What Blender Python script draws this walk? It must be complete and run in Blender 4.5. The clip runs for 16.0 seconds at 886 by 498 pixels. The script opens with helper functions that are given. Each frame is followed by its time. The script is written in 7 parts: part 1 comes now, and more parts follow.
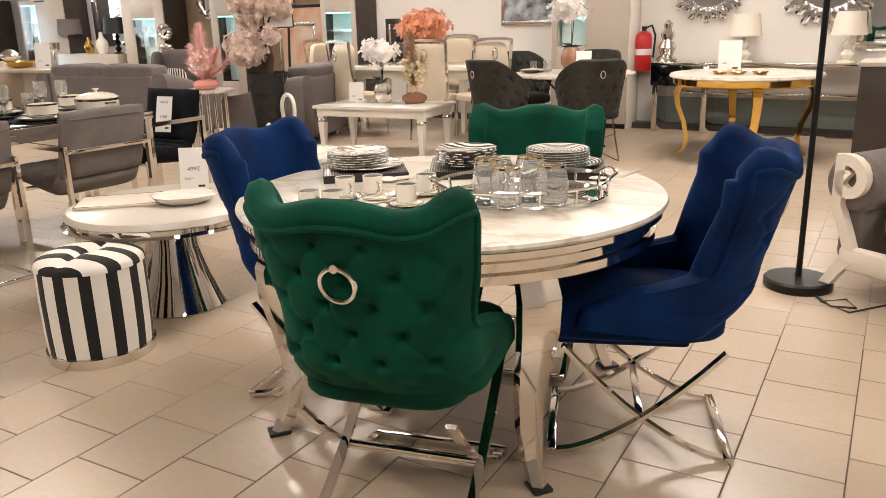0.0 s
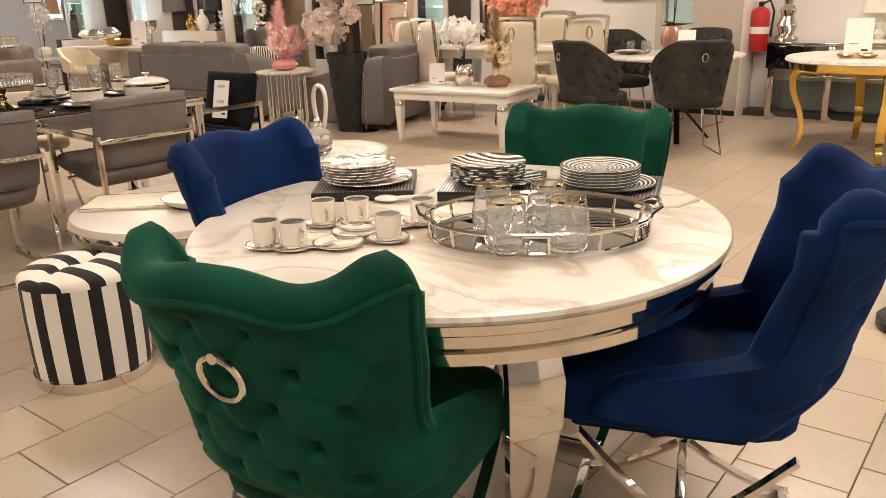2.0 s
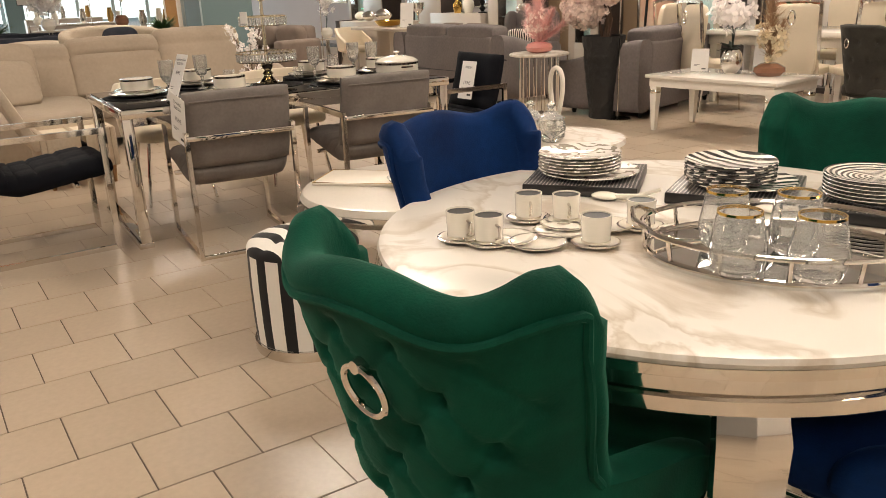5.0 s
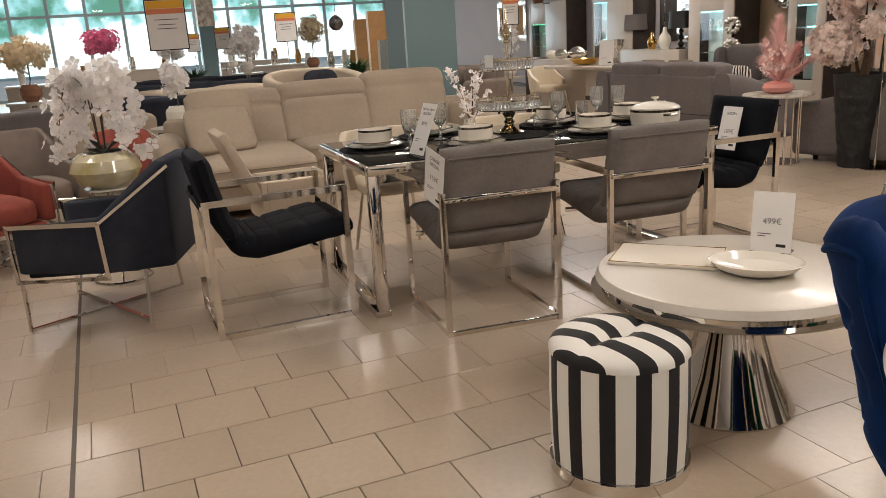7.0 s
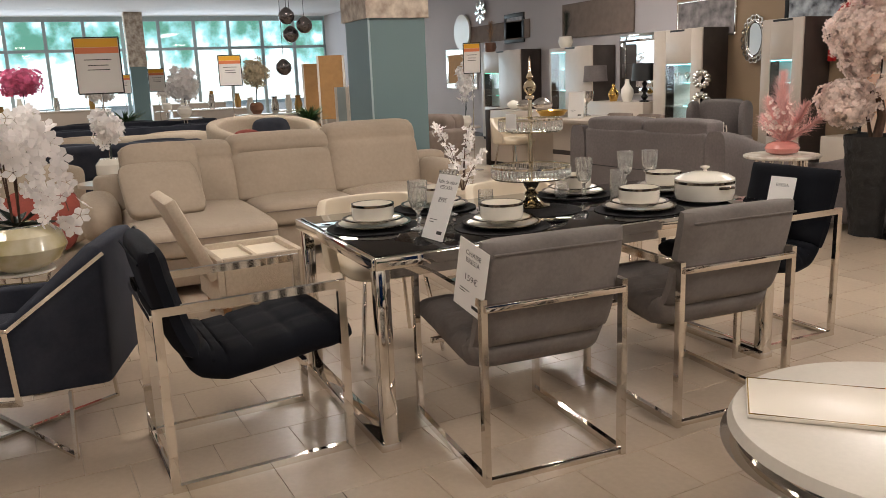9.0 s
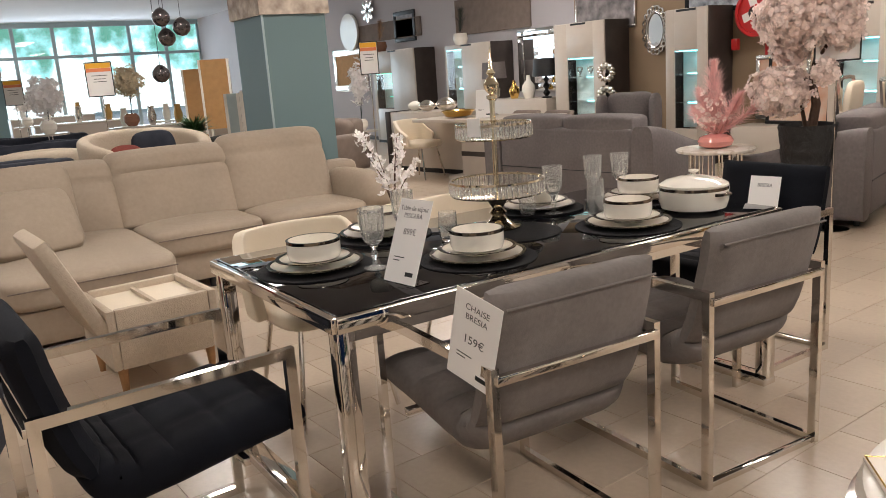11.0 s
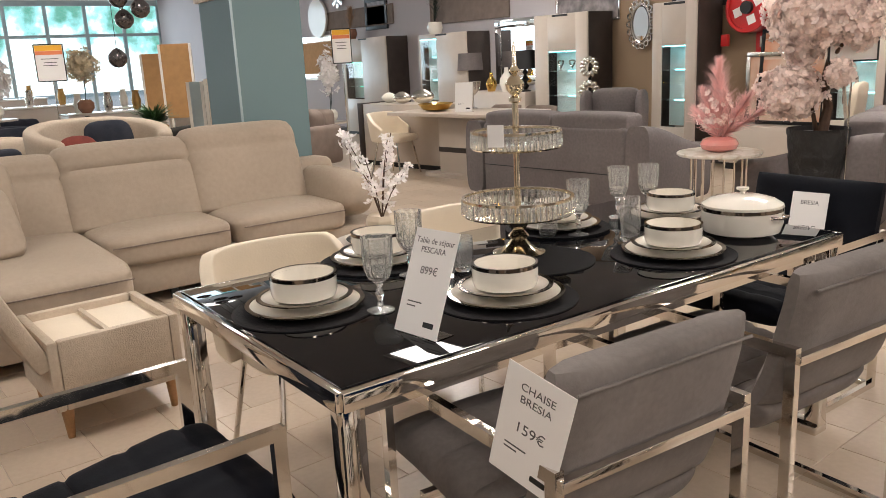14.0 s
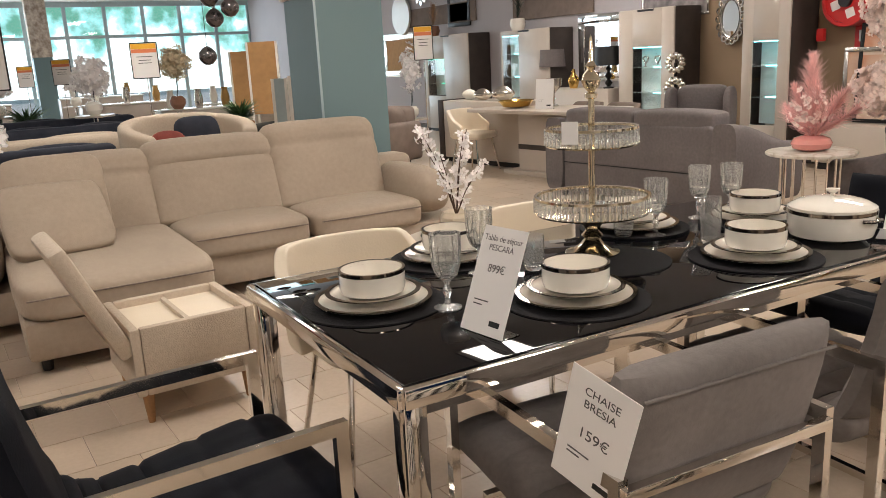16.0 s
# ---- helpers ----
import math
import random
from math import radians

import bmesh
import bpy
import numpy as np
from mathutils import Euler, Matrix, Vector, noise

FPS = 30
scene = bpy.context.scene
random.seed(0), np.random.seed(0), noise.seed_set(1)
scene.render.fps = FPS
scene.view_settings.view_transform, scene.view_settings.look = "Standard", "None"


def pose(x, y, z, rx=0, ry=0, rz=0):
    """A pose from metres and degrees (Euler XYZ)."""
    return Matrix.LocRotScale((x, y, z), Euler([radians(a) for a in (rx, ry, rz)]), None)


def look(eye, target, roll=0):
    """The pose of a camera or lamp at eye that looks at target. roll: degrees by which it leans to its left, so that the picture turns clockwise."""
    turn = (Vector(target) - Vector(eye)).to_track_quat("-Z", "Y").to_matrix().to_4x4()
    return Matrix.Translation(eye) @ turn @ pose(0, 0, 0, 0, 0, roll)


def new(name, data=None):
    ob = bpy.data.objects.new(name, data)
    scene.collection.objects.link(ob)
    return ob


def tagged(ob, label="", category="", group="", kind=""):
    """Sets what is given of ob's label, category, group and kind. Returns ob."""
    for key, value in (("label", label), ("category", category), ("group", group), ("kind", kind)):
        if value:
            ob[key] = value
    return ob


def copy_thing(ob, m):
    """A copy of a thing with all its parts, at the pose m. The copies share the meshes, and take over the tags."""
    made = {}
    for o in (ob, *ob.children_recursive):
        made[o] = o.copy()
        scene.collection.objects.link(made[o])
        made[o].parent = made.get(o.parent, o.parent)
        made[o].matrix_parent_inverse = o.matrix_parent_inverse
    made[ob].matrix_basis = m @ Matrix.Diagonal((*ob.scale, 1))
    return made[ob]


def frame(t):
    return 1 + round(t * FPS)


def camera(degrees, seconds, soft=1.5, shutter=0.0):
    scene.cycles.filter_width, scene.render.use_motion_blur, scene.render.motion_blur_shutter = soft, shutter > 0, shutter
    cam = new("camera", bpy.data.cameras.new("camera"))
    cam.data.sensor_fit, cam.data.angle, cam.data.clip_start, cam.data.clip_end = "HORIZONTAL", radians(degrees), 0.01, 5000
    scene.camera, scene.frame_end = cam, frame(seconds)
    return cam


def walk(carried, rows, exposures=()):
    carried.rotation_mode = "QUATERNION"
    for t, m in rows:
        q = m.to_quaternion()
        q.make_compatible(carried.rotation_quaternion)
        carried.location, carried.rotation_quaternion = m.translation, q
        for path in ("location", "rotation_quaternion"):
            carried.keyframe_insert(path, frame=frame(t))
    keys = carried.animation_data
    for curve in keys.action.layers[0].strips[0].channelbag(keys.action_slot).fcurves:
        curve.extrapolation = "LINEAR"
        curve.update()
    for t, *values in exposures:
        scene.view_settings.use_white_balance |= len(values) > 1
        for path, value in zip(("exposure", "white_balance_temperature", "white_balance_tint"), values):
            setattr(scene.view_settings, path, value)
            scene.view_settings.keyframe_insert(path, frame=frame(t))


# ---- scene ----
cam = camera(58.2, 16.0, soft=0.7)
PATH = [
    (0, (-0.066, 0.169, 1.314), (-1.087, 1.796, 0.756), -1.5),
    (0.5, (-0.036, 0.389, 1.322), (-1.153, 1.952, 0.767), -1.6),
    (1, (-0.01, 0.521, 1.318), (-1.173, 2.039, 0.732), -1.7),
    (1.5, (-0.053, 0.659, 1.327), (-1.223, 2.166, 0.726), -1.7),
    (2, (-0.115, 0.795, 1.333), (-1.35, 2.245, 0.724), -1.9),
    (2.5, (-0.137, 0.924, 1.313), (-1.487, 2.265, 0.697), -2.1),
    (3, (-0.125, 1.025, 1.299), (-1.582, 2.244, 0.676), -2.0),
    (3.2, (-0.112, 1.048, 1.294), (-1.608, 2.219, 0.668), -2.3),
    (5.3, (-0.267, 1.002, 1.297), (-1.921, 1.945, 0.685), -2.4),
    (5.5, (-0.354, 0.955, 1.307), (-2.03, 1.866, 0.704), -2.6),
    (6, (-0.525, 0.829, 1.325), (-2.262, 1.638, 0.75), -3.0),
    (6.5, (-0.786, 0.8, 1.326), (-2.573, 1.504, 0.769), -3.5),
    (7, (-1.021, 0.8, 1.337), (-2.835, 1.459, 0.815), -3.5),
    (7.5, (-1.281, 0.731, 1.345), (-3.093, 1.427, 0.866), -2.8),
    (8, (-1.513, 0.702, 1.365), (-3.318, 1.44, 0.918), -2.7),
    (8.5, (-1.797, 0.734, 1.372), (-3.591, 1.508, 0.946), -2.5),
    (9, (-1.997, 0.796, 1.385), (-3.766, 1.626, 0.96), -2.2),
    (9.2, (-2.054, 0.805, 1.381), (-3.806, 1.669, 0.952), -2.0),
    (11.3, (-2.81, 0.909, 1.387), (-4.417, 2.016, 0.947), -4.1),
    (11.5, (-2.855, 0.932, 1.382), (-4.442, 2.066, 0.94), -4.0),
    (12, (-3.028, 0.96, 1.396), (-4.56, 2.167, 0.953), -3.7),
    (12.5, (-3.171, 0.966, 1.398), (-4.666, 2.217, 0.95), -3.6),
    (13, (-3.228, 1.009, 1.414), (-4.731, 2.243, 0.947), -3.6),
    (13.5, (-3.248, 1.03, 1.414), (-4.787, 2.214, 0.934), -3.4),
    (14, (-3.244, 1.037, 1.416), (-4.817, 2.18, 0.948), -2.8),
    (14.5, (-3.246, 1.045, 1.413), (-4.851, 2.144, 0.948), -2.3),
    (15, (-3.249, 1.054, 1.413), (-4.888, 2.1, 0.945), -2.2),
    (15.5, (-3.25, 1.065, 1.411), (-4.912, 2.072, 0.938), -2.2),
    (16, (-3.248, 1.074, 1.41), (-4.93, 2.05, 0.945), -3.0),
]
walk(cam, [(t, look(eye, target, roll)) for t, eye, target, roll in PATH],
     exposures=[(0, 0.23, 6500, 11), (1.5, 0.17, 6800, 12), (2.5, 0.12, 7400, 12), (3.2, 0.12, 7500, 12), (5.5, -0.06, 6800, 10), (6.0, -0.20, 6700, 10), (7.0, -0.34, 6400, 10), (9.0, -0.20, 6300, 10), (12.0, 0.04, 6100, 10), (13.5, 0.12, 6100, 10), (16.0, 0.03, 6250, 10)])

# ---- world, daylight and lamps ----
world = bpy.data.worlds.new("sky_world")
scene.world = world
world.use_nodes = True
wn = world.node_tree
sky = wn.nodes.new("ShaderNodeTexSky")
sky.sky_type, sky.sun_disc = "NISHITA", False
sky.sun_elevation, sky.sun_rotation = radians(38), radians(250)
wn.links.new(sky.outputs[0], wn.nodes["Background"].inputs[0])
wn.nodes["Background"].inputs[1].default_value = 0.15

WEST, EAST, SOUTH, NORTH, TOP = -30.0, 4.0, -9.0, 9.65, 3.6


def lamp(name, kind, m, energy, colour, **more):
    data = bpy.data.lights.new(name, kind)
    data.energy, data.color = energy, colour
    if kind == "AREA":
        data.shape, data.size, data.size_y = "RECTANGLE", more["size"], more["size_y"]
    else:
        data.angle = more["angle"]
    ob = new(name, data)
    ob.matrix_world = m
    return ob


lamp("sun", "SUN", look((-60, 20, 40), (-30, 5, 0)), 3.0, (1.0, 0.95, 0.88), angle=radians(0.5))
WARM = (1.0, 0.90, 0.80)
# the pair at x 2.2 is unseen fill, added to lift shade under the table
CEILING_AND_FILL_LAMPS = [(x, y) for x in (-1.5, -6.5, -12.0) for y in (-0.5, 3.5, 7.2)] + [(2.2, -0.5), (2.2, 3.5)]
for lx, ly in CEILING_AND_FILL_LAMPS:
    lamp("ceiling_and_fill_lamp", "AREA", look((lx, ly, TOP - 0.08), (lx, ly, 0)), (96.0 if ly > 5 else 44.0 if lx > 0 else 62.0), WARM, size=1.5, size_y=0.5)
for lx, ly in ((-21.0, 5.5), (-21.0, -1.0)):
    lamp("ceiling_and_fill_lamp", "AREA", look((lx, ly, TOP - 0.08), (lx, ly, 0)), 90.0, WARM, size=3.0, size_y=0.5)
lamp("window_light", "AREA", look((WEST + 0.3, 0.5, 1.9), (0, 0.5, 1.3)), 430.0, (0.78, 0.9, 1.0), size=16.0, size_y=3.0)


# ---- materials ----
def mat(name, colour, rough=0.5, metal=0.0, vary=0.0, scale=8.0, bump=0.0, bump_scale=60.0, sheen=0.0, sheen_tint=None,
        glass=False, emit=0.0, coat=0.0, second=None, fine=0.0, island=0.0, spec=0.5, frost=1.0):
    """A surface with a colour that varies at two scales, grain and fine relief."""
    m = bpy.data.materials.new(name)
    m.use_nodes = True
    nt = m.node_tree
    b = nt.nodes["Principled BSDF"]
    b.inputs["Base Color"].default_value = (*colour, 1)
    b.inputs["Roughness"].default_value = rough
    b.inputs["Metallic"].default_value = metal
    b.inputs["Specular IOR Level"].default_value = spec
    if sheen:
        b.inputs["Sheen Weight"].default_value = sheen
        b.inputs["Sheen Roughness"].default_value = 0.35
        b.inputs["Sheen Tint"].default_value = (*(sheen_tint or colour), 1)
    if coat:
        b.inputs["Coat Weight"].default_value = coat
        b.inputs["Coat Roughness"].default_value = 0.05
    if glass:
        b.inputs["Transmission Weight"].default_value = frost
        b.inputs["IOR"].default_value = 1.45
    if emit:
        b.inputs["Emission Color"].default_value = (*colour, 1)
        b.inputs["Emission Strength"].default_value = emit
    tc = nt.nodes.new("ShaderNodeTexCoord")
    if vary or fine or island:
        n1 = nt.nodes.new("ShaderNodeTexNoise")
        n1.inputs["Scale"].default_value, n1.inputs["Detail"].default_value = scale, 5.0
        nt.links.new(tc.outputs["Object"], n1.inputs["Vector"])
        ramp = nt.nodes.new("ShaderNodeMapRange")
        ramp.inputs[1].default_value, ramp.inputs[2].default_value = 0.3, 0.7
        nt.links.new(n1.outputs["Fac"], ramp.inputs[0])
        mix = nt.nodes.new("ShaderNodeMix")
        mix.data_type = "RGBA"
        dark = second or tuple(c * (1 - vary) for c in colour)
        mix.inputs["A"].default_value = (*colour, 1)
        mix.inputs["B"].default_value = (*dark, 1)
        nt.links.new(ramp.outputs[0], mix.inputs["Factor"])
        last = mix.outputs["Result"]
        if fine:
            n2 = nt.nodes.new("ShaderNodeTexNoise")
            n2.inputs["Scale"].default_value, n2.inputs["Detail"].default_value = scale * 14, 3.0
            nt.links.new(tc.outputs["Object"], n2.inputs["Vector"])
            hsv = nt.nodes.new("ShaderNodeHueSaturation")
            r2 = nt.nodes.new("ShaderNodeMapRange")
            r2.inputs[1].default_value, r2.inputs[2].default_value = 0.25, 0.75
            r2.inputs[3].default_value, r2.inputs[4].default_value = 1 - fine, 1 + fine
            nt.links.new(n2.outputs["Fac"], r2.inputs[0])
            nt.links.new(r2.outputs[0], hsv.inputs["Value"])
            nt.links.new(last, hsv.inputs["Color"])
            last = hsv.outputs["Color"]
        if island:
            geo = nt.nodes.new("ShaderNodeNewGeometry")
            h3 = nt.nodes.new("ShaderNodeHueSaturation")
            r3 = nt.nodes.new("ShaderNodeMapRange")
            r3.inputs[3].default_value, r3.inputs[4].default_value = 1 - island, 1 + island
            nt.links.new(geo.outputs["Random Per Island"], r3.inputs[0])
            nt.links.new(r3.outputs[0], h3.inputs["Value"])
            nt.links.new(last, h3.inputs["Color"])
            last = h3.outputs["Color"]
        nt.links.new(last, b.inputs["Base Color"])
    if bump:
        n = nt.nodes.new("ShaderNodeTexNoise")
        n.inputs["Scale"].default_value, n.inputs["Detail"].default_value = bump_scale, 4.0
        nt.links.new(tc.outputs["Object"], n.inputs["Vector"])
        bp = nt.nodes.new("ShaderNodeBump")
        bp.inputs["Strength"].default_value, bp.inputs["Distance"].default_value = bump, 0.01
        nt.links.new(n.outputs["Fac"], bp.inputs["Height"])
        nt.links.new(bp.outputs["Normal"], b.inputs["Normal"])
    return m


def velvet(name, colour, tint, dark):
    return mat(name, colour, 0.75, vary=0.5, scale=5.0, second=dark, fine=0.08, sheen=0.15, sheen_tint=tint, bump=0.15, bump_scale=250, spec=0.12)


def marble(name, base, vein, rough=0.26):
    m = mat(name, base, rough, coat=0.12)
    nt = m.node_tree
    b = nt.nodes["Principled BSDF"]
    tc = nt.nodes.new("ShaderNodeTexCoord")
    mp = nt.nodes.new("ShaderNodeMapping")
    mp.inputs["Scale"].default_value = (1.0, 1.5, 1.0)
    mp.inputs["Rotation"].default_value = (0, 0, 0.6)
    n1 = nt.nodes.new("ShaderNodeTexNoise")
    n1.inputs["Scale"].default_value, n1.inputs["Detail"].default_value, n1.inputs["Distortion"].default_value = 2.4, 10.0, 0.9
    r = nt.nodes.new("ShaderNodeValToRGB")
    r.color_ramp.elements[0].position, r.color_ramp.elements[0].color = 0.44, (*base, 1)
    r.color_ramp.elements[1].position, r.color_ramp.elements[1].color = 0.72, (*(0.82 * c for c in base), 1)
    e = r.color_ramp.elements.new(0.505)
    e.color = (*vein, 1)
    e = r.color_ramp.elements.new(0.535)
    e.color = (*(0.96 * c for c in base), 1)
    nt.links.new(tc.outputs["Object"], mp.inputs["Vector"])
    nt.links.new(mp.outputs["Vector"], n1.inputs["Vector"])
    nt.links.new(n1.outputs["Fac"], r.inputs["Fac"])
    nt.links.new(r.outputs["Color"], b.inputs["Base Color"])
    return m


def striped(name, light, dark, width):
    """Cloth with even stripes that run round from back to front."""
    m = mat(name, light, 0.85, bump=0.1, bump_scale=300, sheen=0.2)
    nt = m.node_tree
    b = nt.nodes["Principled BSDF"]
    tc = nt.nodes.new("ShaderNodeTexCoord")
    sep = nt.nodes.new("ShaderNodeSeparateXYZ")
    nt.links.new(tc.outputs["UV"], sep.inputs[0])
    a = nt.nodes.new("ShaderNodeMath")
    a.operation = "MULTIPLY"
    a.inputs[1].default_value = 1 / width
    f = nt.nodes.new("ShaderNodeMath")
    f.operation = "FRACT"
    g = nt.nodes.new("ShaderNodeMath")
    g.operation = "GREATER_THAN"
    g.inputs[1].default_value = 0.55
    mix = nt.nodes.new("ShaderNodeMix")
    mix.data_type = "RGBA"
    mix.inputs["A"].default_value, mix.inputs["B"].default_value = (*light, 1), (*dark, 1)
    nt.links.new(sep.outputs[0], a.inputs[0])
    nt.links.new(a.outputs[0], f.inputs[0])
    nt.links.new(f.outputs[0], g.inputs[0])
    nt.links.new(g.outputs[0], mix.inputs["Factor"])
    nt.links.new(mix.outputs["Result"], b.inputs["Base Color"])
    return m


def tile_mat(name, colour):
    m = mat(name, colour, 0.28, vary=0.08, scale=3.0, fine=0.05, bump=0.03, bump_scale=25, coat=0.0)
    nt = m.node_tree
    b = nt.nodes["Principled BSDF"]
    info = nt.nodes.new("ShaderNodeObjectInfo")
    geo = nt.nodes.new("ShaderNodeNewGeometry")
    add = nt.nodes.new("ShaderNodeMath")
    add.operation = "ADD"
    fr = nt.nodes.new("ShaderNodeMath")
    fr.operation = "FRACT"
    r = nt.nodes.new("ShaderNodeMapRange")
    r.inputs[3].default_value, r.inputs[4].default_value = 0.93, 1.05
    h = nt.nodes.new("ShaderNodeHueSaturation")
    old = b.inputs["Base Color"].links[0].from_socket
    nt.links.new(info.outputs["Random"], add.inputs[0])
    nt.links.new(geo.outputs["Random Per Island"], add.inputs[1])
    nt.links.new(add.outputs[0], fr.inputs[0])
    nt.links.new(fr.outputs[0], r.inputs[0])
    nt.links.new(r.outputs[0], h.inputs["Value"])
    nt.links.new(old, h.inputs["Color"])
    nt.links.new(h.outputs["Color"], b.inputs["Base Color"])
    return m


